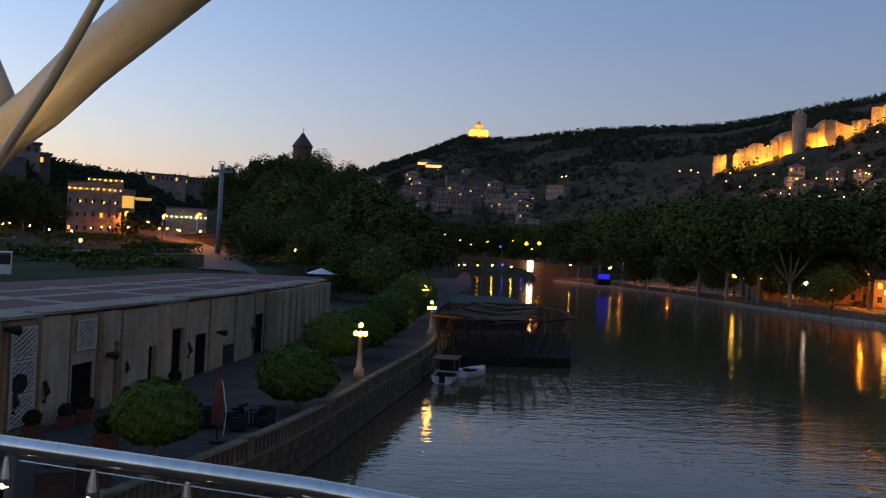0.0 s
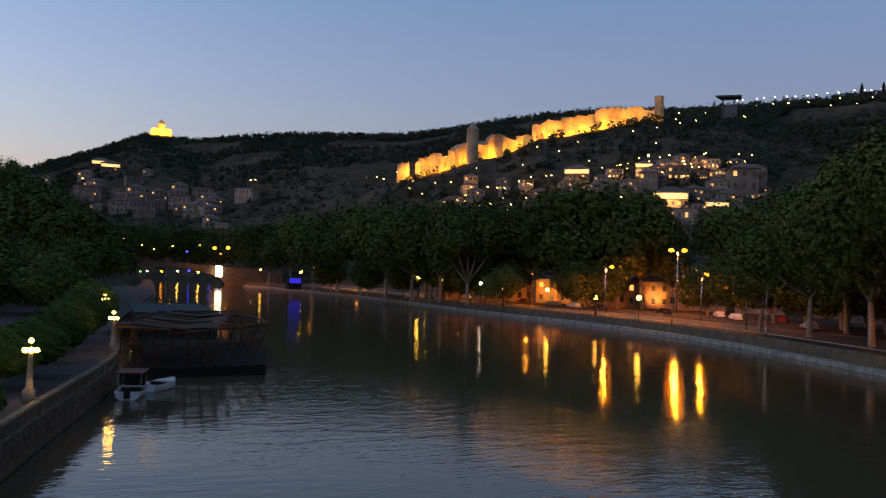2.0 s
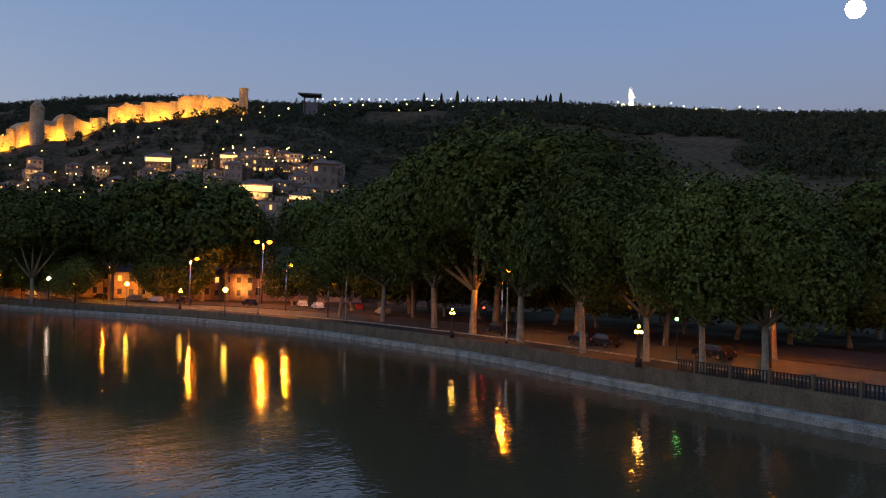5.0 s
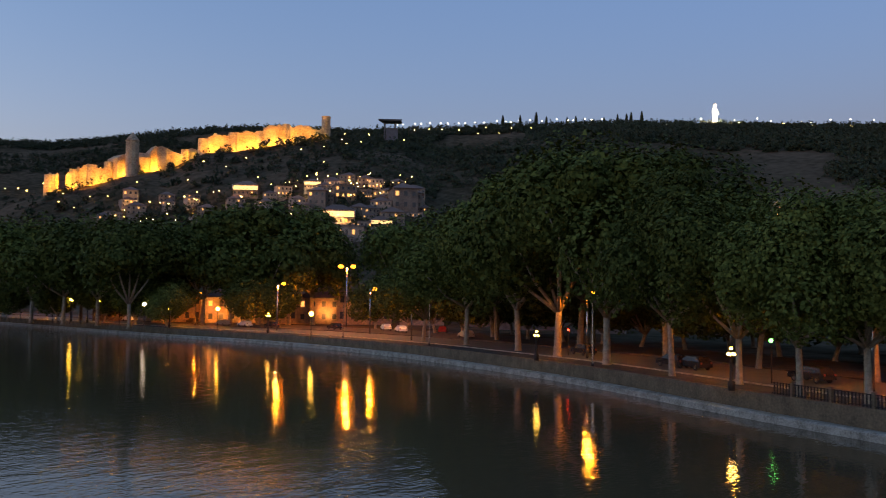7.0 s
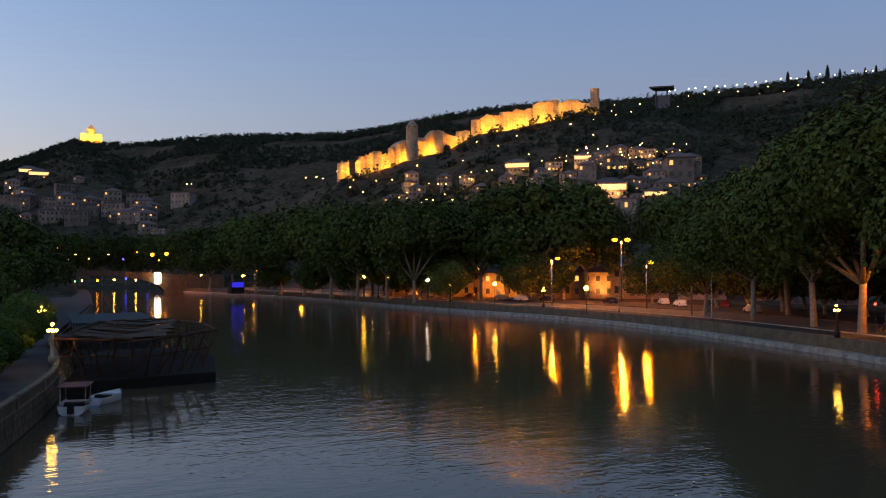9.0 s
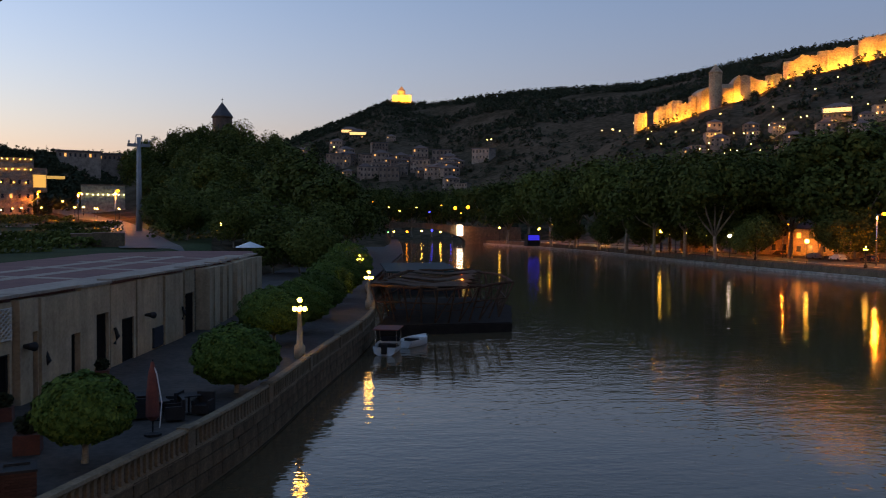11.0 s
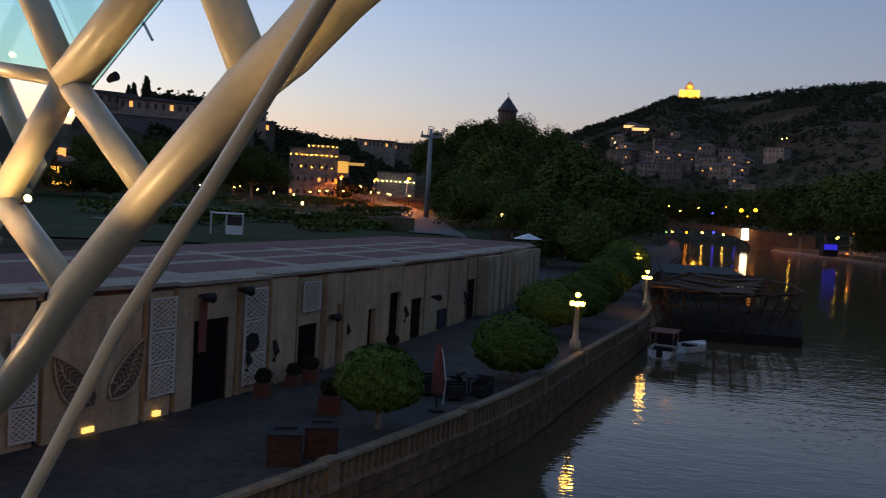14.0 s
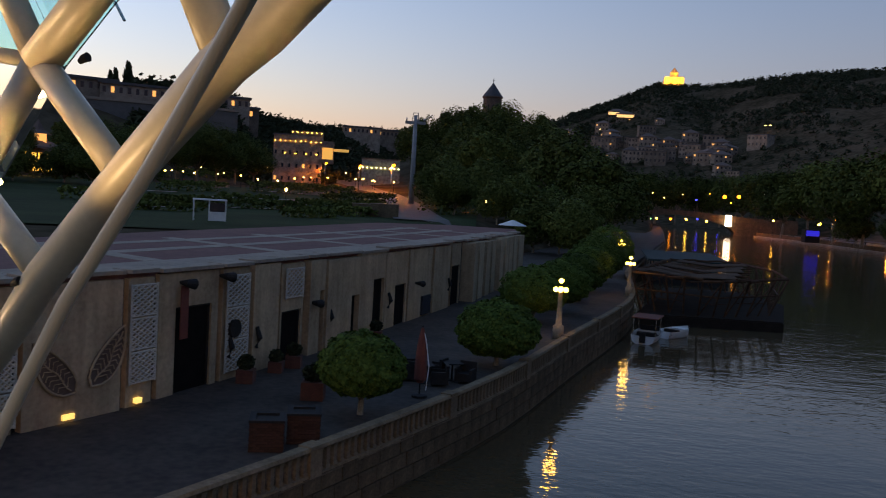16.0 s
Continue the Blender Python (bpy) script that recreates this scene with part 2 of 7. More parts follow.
class Shape:
    """Collects vertices and faces of one part."""

    def __init__(self):
        self.v, self.f = [], []

    def poly(self, pts):
        n = len(self.v)
        self.v += [tuple(p) for p in pts]
        self.f.append(tuple(range(n, n + len(pts))))
        return self

    def box(self, x0, y0, z0, x1, y1, z1, m=None):
        n = len(self.v)
        c = [(x, y, z) for z in (z0, z1) for y in (y0, y1) for x in (x0, x1)]
        self.v += [tuple(m @ Vector(p)) for p in c] if m else c
        self.f += [tuple(n + i for i in q) for q in ((0, 2, 3, 1), (4, 5, 7, 6), (0, 1, 5, 4), (2, 6, 7, 3), (0, 4, 6, 2), (1, 3, 7, 5))]
        return self

    def tube(self, pts, radii, n=10, caps=True):
        pts = [Vector(p) for p in pts]
        if not hasattr(radii, "__len__"):
            radii = [radii] * len(pts)
        base, up = len(self.v), Vector((0.02, 0.05, 1))
        for i, p in enumerate(pts):
            d = (pts[min(i + 1, len(pts) - 1)] - pts[max(i - 1, 0)]).normalized()
            a = d.cross(up if abs(d.z) < 0.95 else Vector((1, 0.03, 0))).normalized()
            b = d.cross(a)
            for k in range(n):
                w = 2 * math.pi * k / n
                self.v.append(tuple(p + (a * math.cos(w) + b * math.sin(w)) * radii[i]))
        for i in range(len(pts) - 1):
            for k in range(n):
                q, r = base + i * n, base + (i + 1) * n
                self.f.append((q + k, q + (k + 1) % n, r + (k + 1) % n, r + k))
        if caps:
            self.f.append(tuple(base + k for k in reversed(range(n))))
            self.f.append(tuple(base + (len(pts) - 1) * n + k for k in range(n)))
        return self

    def lathe(self, prof, at=(0, 0, 0), n=14):
        base = len(self.v)
        for r, z in prof:
            for k in range(n):
                w = 2 * math.pi * k / n
                self.v.append((at[0] + r * math.cos(w), at[1] + r * math.sin(w), at[2] + z))
        for i in range(len(prof) - 1):
            for k in range(n):
                q, r = base + i * n, base + (i + 1) * n
                self.f.append((q + k, q + (k + 1) % n, r + (k + 1) % n, r + k))
        self.f.append(tuple(base + k for k in reversed(range(n))))
        self.f.append(tuple(base + (len(prof) - 1) * n + k for k in range(n)))
        return self

    def ball(self, at, r, n=10, squash=1.0):
        prof = [(max(0.001, r * math.sin(math.pi * i / 6)), -r * squash * math.cos(math.pi * i / 6)) for i in range(7)]
        return self.lathe(prof, at, n)

    def prism(self, pts, z0, z1):
        n, k = len(self.v), len(pts)
        self.v += [(p[0], p[1], z0) for p in pts] + [(p[0], p[1], z1) for p in pts]
        self.f.append(tuple(n + i for i in reversed(range(k))))
        self.f.append(tuple(n + k + i for i in range(k)))
        for i in range(k):
            j = (i + 1) % k
            self.f.append((n + i, n + j, n + k + j, n + k + i))
        return self

    def sweep(self, line, prof, closed=True):
        """prof: (offset to the left of the line, height) all along the line."""
        line = [Vector((p[0], p[1])) for p in line]
        base, m = len(self.v), len(prof)
        for i, p in enumerate(line):
            d = (line[min(i + 1, len(line) - 1)] - line[max(i - 1, 0)]).normalized()
            s = Vector((-d.y, d.x))
            for u, z in prof:
                self.v.append((p.x + s.x * u, p.y + s.y * u, z))
        for i in range(len(line) - 1):
            for k in range(m if closed else m - 1):
                a, b = base + i * m + k, base + i * m + (k + 1) % m
                self.f.append((a, a + m, b + m, b))
        if closed:
            self.f.append(tuple(base + k for k in range(m)))
            self.f.append(tuple(base + (len(line) - 1) * m + k for k in reversed(range(m))))
        return self


def mesh_of(name, shape, material, smooth=False):
    me = bpy.data.meshes.new(name)
    me.from_pydata(shape.v, [], shape.f)
    me.materials.append(material)
    if smooth:
        me.polygons.foreach_set("use_smooth", [True] * len(me.polygons))
    me.update()
    return me


def part(name, shape, material, parent=None, label="", smooth=False, at=None):
    ob = new(name, shape if isinstance(shape, bpy.types.Mesh) else mesh_of(name, shape, material, smooth))
    if parent:
        ob.parent = parent
    if at is not None:
        ob.matrix_basis = at
    if label:
        ob["label"] = label
    return ob


def thing(name, label, category, group="", kind="", at=None):
    ob = new(name)
    ob.empty_display_size = 0.2
    if at is not None:
        ob.matrix_basis = at
    return tagged(ob, label, category, group, kind)


def bearing(az, el, d, h=9.5):
    """The point d metres off at a bearing (degrees to the left of ahead) and a height angle."""
    a = radians(az)
    return Vector((-d * math.sin(a), d * math.cos(a), h + d * math.tan(radians(el))))


def smooth01(t):
    t = np.clip(t, 0, 1)
    return t * t * (3 - 2 * t)


# ================= plan of the river =================
LEFT_BANK = [(-45, -70), (-24, -20), (-12.5, 9), (-9.2, 17), (-6, 27.3), (-3.85, 34.2), (-2, 45.5), (1, 61), (2.2, 69), (2.4, 82), (2.0, 97), (4, 120),
             (8, 160), (14, 220), (20, 330), (24, 420), (30, 700)]
RIGHT_BANK = [(20, -70), (42, -20), (55, 4), (61, 18.9), (65.7, 31.2), (72.5, 46), (77.8, 58.5), (82.5, 75), (88, 95), (91, 117), (92, 142),
              (88.5, 174), (87.5, 205), (86, 275), (76, 360), (66, 400), (60, 460), (62, 700)]


def fine(line, step=3.0):
    out = []
    for a, b in zip(line, line[1:]):
        k = max(1, int(math.dist(a, b) / step))
        out += [(a[0] + (b[0] - a[0]) * i / k, a[1] + (b[1] - a[1]) * i / k) for i in range(k)]
    return out + [line[-1]]


def soften(line, rounds=3):
    line = [tuple(p) for p in line]
    for _ in range(rounds):
        line = [line[0]] + [tuple((np.array(line[i - 1]) + 2 * np.array(line[i]) + np.array(line[i + 1])) / 4) for i in range(1, len(line) - 1)] + [line[-1]]
    return line


LEFT_LINE, RIGHT_LINE = soften(fine(LEFT_BANK), 2), soften(fine(RIGHT_BANK), 3)
LX, LY = [p[0] for p in LEFT_BANK], [p[1] for p in LEFT_BANK]
RX, RY = [p[0] for p in RIGHT_BANK], [p[1] for p in RIGHT_BANK]

# ridge: bearing, height angle, distance (bearing grows to the left, so the lists run from right to left)
RIDGE = [(-180, 2, 900), (-110, 6, 650), (-90, 9.2, 640), (-73, 10.3, 660), (-64, 11.1, 680), (-57, 11.55, 690), (-49, 11.5, 700), (-42, 11.2, 720),
         (-39, 11.1, 760), (-33, 11.15, 900), (-29.4, 10.9, 980), (-26.5, 10.5, 1020), (-23, 9.85, 1050), (-19.8, 9.3, 1080), (-15, 9.1, 1120), (-12, 9.0, 1150),
         (-9.5, 8.75, 1200), (-7.3, 8.4, 1240), (-5.4, 8.15, 1270), (-2.4, 8.25, 1300), (-0.9, 7.6, 1300), (1, 6.8, 1280), (3.3, 5.95, 1250), (4.9, 5.3, 1200),
         (8, 4.6, 1100), (13, 4.2, 900), (17, 4.1, 700), (20, 4.0, 560), (24, 4.4, 470), (25.6, 5.3, 420), (29, 5.8, 390), (34, 6.0, 370), (45, 6.0, 360), (70, 5, 360), (180, 2, 900)]
SPUR = [(-60, 5.0), (-45, 9.0), (-42, 10.3), (-37.2, 10.75), (-34.6, 10.4), (-32.2, 9.85), (-30.3, 9.6), (-28.9, 9.4), (-27.7, 8.85), (-26.5, 8.15), (-25.2, 8.05), (-23.9, 7.7),
        (-22.8, 7.15), (-20.8, 6.6), (-19.4, 6.4), (-17, 5.2), (-14, 3.6), (-10, 1.5)]


def ground_height(x, y):
    x, y = np.asarray(x, float), np.asarray(y, float)
    r, az = np.hypot(x, y), np.degrees(np.arctan2(-x, y))
    ra, re, rd = (np.array([q[i] for q in RIDGE], float) for i in range(3))
    el, dist = np.interp(az, ra, re), np.interp(az, ra, rd)
    top = 9.5 + dist * np.tan(np.radians(el))
    foot = np.interp(az, [-90, -60, -40, -20, -5, 5, 14, 24, 45, 90], [150, 190, 260, 420, 560, 560, 420, 300, 240, 240])
    s = np.clip((r - foot) / (dist - foot), 0, 1)
    h = 1.7 + (top - 1.7) * (0.62 * s ** 1.25 + 0.38 * smooth01(s))
    h = np.where(r > dist, top - 0.12 * (r - dist), h)
    sel = np.interp(az, [q[0] for q in SPUR], [q[1] for q in SPUR], left=0, right=0)
    sd = np.interp(az, [-60, -37, -19, -10], [640, 600, 560, 520])
    stop = 9.5 + sd * np.tan(np.radians(sel))
    sf = np.interp(az, [-60, -40, -20, -10], [200, 260, 380, 430])
    u = np.clip((r - sf) / (sd - sf), 0, 1)
    sp = np.where(r < sd, 1.7 + (stop - 1.7) * (0.7 * u ** 1.15 + 0.3 * smooth01(u)), stop - (r - sd) * 0.45)
    h = np.maximum(h, np.where(sel > 0.5, sp, -9))
    # left bank: low promenade, park terrace behind it, the church mound
    inland = np.interp(y, LY, LX) - x
    left = inland > 0
    park = 1.7 + 4.4 * smooth01((inland - 15) / 12) + 3.5 * smooth01((r - 110) / 160) * smooth01((inland - 15) / 30)
    h = np.where(left & (az > -2) & (az < 120), np.maximum(h, park), h)
    mound = 30 * np.exp(-((x + 52) ** 2 + (y - 385) ** 2) / (2 * 42.0 ** 2))
    h = np.where(left, h + mound, h)
    # river bed
    wet = np.minimum(x - np.interp(y, LY, LX), np.interp(y, RY, RX) - x)
    h = np.where((wet > -4) & (y < 505), -3.0 + np.clip(-wet - 1, 0, 3) * 1.5, h)
    return h


def ground_at(x, y):
    return float(ground_height(np.array([x]), np.array([y]))[0])


def build_ground():
    radii = np.concatenate([np.arange(2, 60, 4), np.arange(60, 300, 6), np.arange(300, 800, 12), 800 * 1.03 ** np.arange(0, 40), [3500, 4700]])
    az = np.radians(np.arange(-180, 180, 0.6))
    A, Rr = np.meshgrid(az, radii)
    X, Y = -Rr * np.sin(A), Rr * np.cos(A)
    Z = ground_height(X, Y)
    far = np.clip((Rr - 250) / 300, 0, 1)
    wob = np.array([noise.fractal(Vector((x * 0.012, y * 0.012, 0)), 1.0, 2.0, 4) for x, y in zip(X.ravel(), Y.ravel())]).reshape(X.shape)
    Z = Z + wob * 4.0 * far
    s = Shape()
    s.v = list(zip(X.ravel().tolist(), Y.ravel().tolist(), Z.ravel().tolist()))
    m, n = len(radii), len(az)
    for i in range(m - 1):
        for j in range(n):
            k = (j + 1) % n
            s.f.append((i * n + j, (i + 1) * n + j, (i + 1) * n + k, i * n + k))
    s.f.append(tuple(range(n)))
    ob = part("ground", s, HILL, smooth=True)
    tagged(ob, "dark dry hillside and park ground at dusk", "ground", kind="structure")


build_ground()
s = Shape().box(-300, -120, -2.0, 420, 700, 0.0)
tagged(part("water", s, WATER), "muddy grey-brown river water with small ripples", "river", kind="structure")

# ================= banks =================


def cut(line, y0, y1):
    return [p for p in line if y0 <= p[1] <= y1]


left_all, right_all = cut(LEFT_LINE, -60, 420), cut(RIGHT_LINE, -60, 440)
# left of the running line is inland on the left bank, the river on the right bank
s = Shape().sweep(left_all, [(0, -3), (0.05, 2.0), (20, 2.0), (20, -3)])
tagged(part("pavement_left_bank", s, PAVING), "dark grey paved river promenade", "pavement", kind="structure")
s = Shape().sweep(left_all, [(-0.45, -3), (-0.24, 1.52), (-0.32, 1.52), (-0.32, 1.56), (0.02, 1.56), (0.02, -3)])
tagged(part("wall_left_quay", s, QUAY_STONE), "weathered stone quay wall above the water", "quay wall", kind="structure")
s = Shape().sweep(right_all, [(0.5, -3), (0.5, 0.5), (0.3, 0.62), (-0.6, 0.62), (-0.6, -3)])
tagged(part("trim_quay_ledge", s, QUAY_PALE), "pale concrete ledge along the foot of the quay", "quay ledge", kind="structure")
s = Shape().sweep(right_all, [(-0.62, -3), (-0.9, 2.0), (-1.3, 2.0), (-1.3, -3)])
tagged(part("wall_right_quay", s, QUAY_STONE), "dark weathered stone quay wall", "quay wall", kind="structure")
s = Shape().sweep(right_all, [(-1.3, -3), (-1.3, 1.9), (-6, 1.9), (-6, -3)])
tagged(part("pavement_right_bank", s, PAVING), "paved walk on the embankment", "pavement", kind="structure")
s = Shape().sweep(right_all, [(-6.0, -3), (-6.0, 2.02), (-6.25, 2.02), (-6.25, -3)])
tagged(part("kerb_right_bank", s, QUAY_PALE), "pale stone kerb of the embankment road", "kerb", kind="structure")
s = Shape().sweep(right_all, [(-6.25, -3), (-6.25, 1.88), (-19, 1.88), (-19, -3)])
tagged(part("road_right_bank", s, ASPHALT), "embankment road lit orange by street lamps", "road", kind="structure")
s = Shape().sweep(right_all, [(-19.0, -3), (-19.0, 2.04), (-34, 2.04), (-34, -3)])
tagged(part("pavement_far_side", s, PAVING), "pavement and parking strip beyond the road", "pavement", kind="structure")

# ================= bridge under the camera =================
AXIS, SIDE = Vector((-0.948, 0.319, 0)), Vector((0.319, 0.948, 0))


def on_bridge(along, across, z):
    return AXIS * along + SIDE * across + Vector((0, 0, z))


DECK_Z = 7.75
s = Shape()
c = [on_bridge(a, b, 0) for a, b in ((-70, -5), (30, -5), (30, 0.85), (-70, 0.85))]
s.prism([(p.x, p.y) for p in c], DECK_Z - 0.4, DECK_Z)
tagged(part("floor_bridge_deck", s, PAVING), "grey paved deck of the footbridge", "bridge deck", kind="structure")

# distance along the bridge and across it; the rail bends in at one end
RAIL_PLAN = [(16, 0.6), (4, 0.6), (0.4, 0.6), (-0.6, 0.59), (-1.1, 0.52), (-1.55, 0.22), (-2.2, -0.3), (-3.6, -1.45), (-5, -2.7)]
rail = thing("bridge_railing", "steel handrail over clear glass panels on the footbridge", "railing")
part("handrail", Shape().tube([on_bridge(a, b, 8.862) for a, b in RAIL_PLAN], 0.028, 12), STEEL, rail, "brushed steel handrail", True)
GLASS_RAIL = glass("rail_glass", (0.75, 0.85, 0.85))
for (a0, b0), (a1, b1) in zip(RAIL_PLAN, RAIL_PLAN[1:]):
    pieces = max(1, round(math.hypot(a1 - a0, b1 - b0) / 1.9))
    for i in range(pieces):
        a, b = (on_bridge(a0 + (a1 - a0) * q, b0 + (b1 - b0) * q, 0) for q in ((i + .02) / pieces, (i + .98) / pieces))
        o = (b - a).cross(Vector((0, 0, 1))).normalized() * 0.006
        g = part("glass_panel", Shape().prism([(p.x, p.y) for p in (a - o, a + o, b + o, b - o)], DECK_Z + 0.05, 8.82), GLASS_RAIL, rail)
        g.visible_shadow = False
        e = on_bridge(a0 + (a1 - a0) * i / pieces, b0 + (b1 - b0) * i / pieces, 0)
        part("post", Shape().tube([(e.x, e.y, DECK_Z), (e.x, e.y, 8.85)], 0.02, 8), STEEL, rail)

# small lamps in a row under the handrail
RAIL_LAMP = glow("rail_lamp_glow", (1.0, 0.85, 0.6), 14)
for k in range(12):
    p = on_bridge(-0.54 + 0.316 * k, 0.585, 8.755)
    puck = part("rail_lamp", Shape().lathe([(0.012, -0.012), (0.02, -0.008), (0.02, 0.012), (0.008, 0.075)], p, 10), STEEL, rail, "small lamp under the handrail")
    part("lens", Shape().ball(p - SIDE * 0.012 - Vector((0, 0, 0.008)), 0.011, 8), RAIL_LAMP, puck, "glowing lens", True)

# lattice of the canopy beside the bridge: nodes in its own plane
LAT = 5.5


def node(x, z):
    """A node of the canopy's lattice by its x; the lattice stands parallel to the bridge."""
    along = (SIDE.x * LAT - x) / -AXIS.x
    p = on_bridge(along, LAT, z)
    return Vector((x, p.y, z))


canopy = thing("bridge_canopy", "cream steel tube lattice of the footbridge canopy", "canopy")
V1, V2, V25, V3, J = node(-3.36, 10.59), node(-4.59, 9.5), node(-5.73, 8.42), node(-6.75, 7.22), node(-7.9, 6.42)
X1, X2, X3 = node(-5.89, 10.66), node(-6.97, 9.36), node(-8.05, 8.11)
HZ = node(-8.19, 10.98)
part("edge_tube", Shape().tube([node(0.6, 13.35), node(-1.1, 12.25), node(-2.47, 11.27), node(-2.98, 10.84), V1, V2, V25, node(-6.24, 7.79), V3, node(-7.35, 6.72), J, node(-8.6, 6.2), node(-9.8, 6.05)],
                               [0.3, 0.27, 0.25, 0.24, 0.23, 0.2, 0.19, 0.18, 0.18, 0.17, 0.17, 0.16, 0.16], 18), CREAM, canopy, smooth=True)
for a, b, r in ((V1, node(-4.3, 12.3), 0.2), (X1, node(-4.2, 12.1), 0.2), (X1, node(-7.2, 12.5), 0.15), (X1, V2, 0.15), (X1, X2, 0.16), (X2, X3, 0.15), (X2, V25, 0.15),
                (X2, HZ, 0.13), (HZ, node(-9.6, 12.6), 0.13), (HZ, node(-7.3, 12.2), 0.1), (HZ, X1, 0.085), (X3, V3, 0.14), (X3, node(-9.3, 10.0), 0.13), (X3, node(-9.3, 7.0), 0.15), (J, node(-9.2, 8.0), 0.14),
                (X2, node(-9.4, 9.7), 0.07)):
    part("lattice_tube", Shape().tube([a, b], r, 14), CREAM, canopy, smooth=True)
brace = [(-2.62, 2.22, 7.05), (-1.922, 2.124, 8.231), (-1.708, 2.094, 8.593), (-1.379, 2.004, 9.136), (-1.09, 1.93, 9.523), (-0.878, 1.828, 9.784), (-0.725, 1.719, 9.94), (-0.519, 1.537, 10.115), (-0.25, 1.4, 10.5), (0.1, 1.3, 11.1)]
part("brace_rod", Shape().tube(brace, 0.021, 10), CREAM, canopy, "slender straight brace rod", True)
for x, z, x2, z2 in ((-8.9, 11.9, -7.4, 10.0), (-6.1, 12.3, -5.25, 11.15), (-9.0, 9.2, -8.2, 7.2)):
    p, q = node(x, z) + SIDE * 0.5, node(x2, z2) + SIDE * 0.5
    part("cable", Shape().tube([p, q], 0.015, 6), STEEL, canopy)
CANOPY_GLASS = glass("canopy_glass", (0.42, 0.8, 0.76))
for a, b, c in ((HZ, X1, node(-7.2, 12.5)), (HZ, node(-7.2, 12.5), node(-9.6, 12.6)), (X1, node(-4.2, 12.1), node(-7.2, 12.5)), (HZ, X1, X2), (HZ, X2, node(-9.6, 9.9)), (X2, X3, node(-9.6, 9.9))):
    n = SIDE * 0.02
    o = SIDE * 0.3
    s = Shape()
    s.v = [tuple(p + o + q) for q in (n * 0, n) for p in (a, b, c)]
    s.f = [(0, 1, 2), (5, 4, 3), (0, 3, 4, 1), (1, 4, 5, 2), (2, 5, 3, 0)]
    part("glass_pane", s, CANOPY_GLASS, canopy, "pale teal glass pane").visible_shadow = False
FIXTURE_GLOW = glow("fixture_glow", (1.0, 0.85, 0.5), 8)
for p, on in ((HZ + Vector((0.35, 0, 0.1)), 1), (X1 + Vector((0.55, 0, 0)), 0), (node(-3.63, 10.6), 0), (X2 + Vector((0.33, 0, -0.03)), 1), (X3 + Vector((0.32, 0, 0.08)), 1), (V25 + Vector((-0.28, 0, -0.1)), 0), (V3 + Vector((-0.28, 0, 0)), 0)):
    p = p - SIDE * 0.08
    f = part("floodlight", Shape().tube([p, p + Vector((0.06, -0.02, 0.03)), p + Vector((0.11, -0.03, 0.045))], [0.03, 0.045, 0.05], 10), DARK, canopy, "small dark floodlight")
    if on:
        e = p + Vector((0.112, -0.031, 0.046))
        part("lens", Shape().tube([e, e + Vector((0.015, -0.005, 0.006))], 0.042, 10), FIXTURE_GLOW, f, "glowing lens")
for e, tgt, w in ((node(-8.0, 10.6) - SIDE * 0.9, node(-6.4, 11.4), 90), (node(-6.7, 8.9) - SIDE * 0.9, node(-6.0, 10.2), 90), (node(-7.8, 7.6) - SIDE * 0.9, node(-6.9, 8.8), 90), (node(-4.9, 9.1) - SIDE * 1.2, node(-3.8, 10.8), 60), (node(-2.6, 9.6) - SIDE * 1.6, node(-2.2, 11.6), 40)):
    spot_lamp("canopy_flood_and_fill", e, tgt, w, (1.0, 0.8, 0.5), 110, 0.9, 0.1)

# unseen fill overhead, added to brighten the brace rod from the camera's side
spot_lamp("canopy_flood_and_fill", (0.6, -3.4, 12.2), (-2.2, 3.2, 8.8), 150, (1.0, 0.78, 0.48), 75, 0.9, 0.25)
# warm fill without a fixture, added to take the blue off the promenade
spot_lamp("canopy_flood_and_fill", node(-6.4, 10.2) + SIDE * 0.5, (-12, 27, 3), 600, (1.0, 0.7, 0.4), 95, 1.0, 0.5)

# ================= trees =================


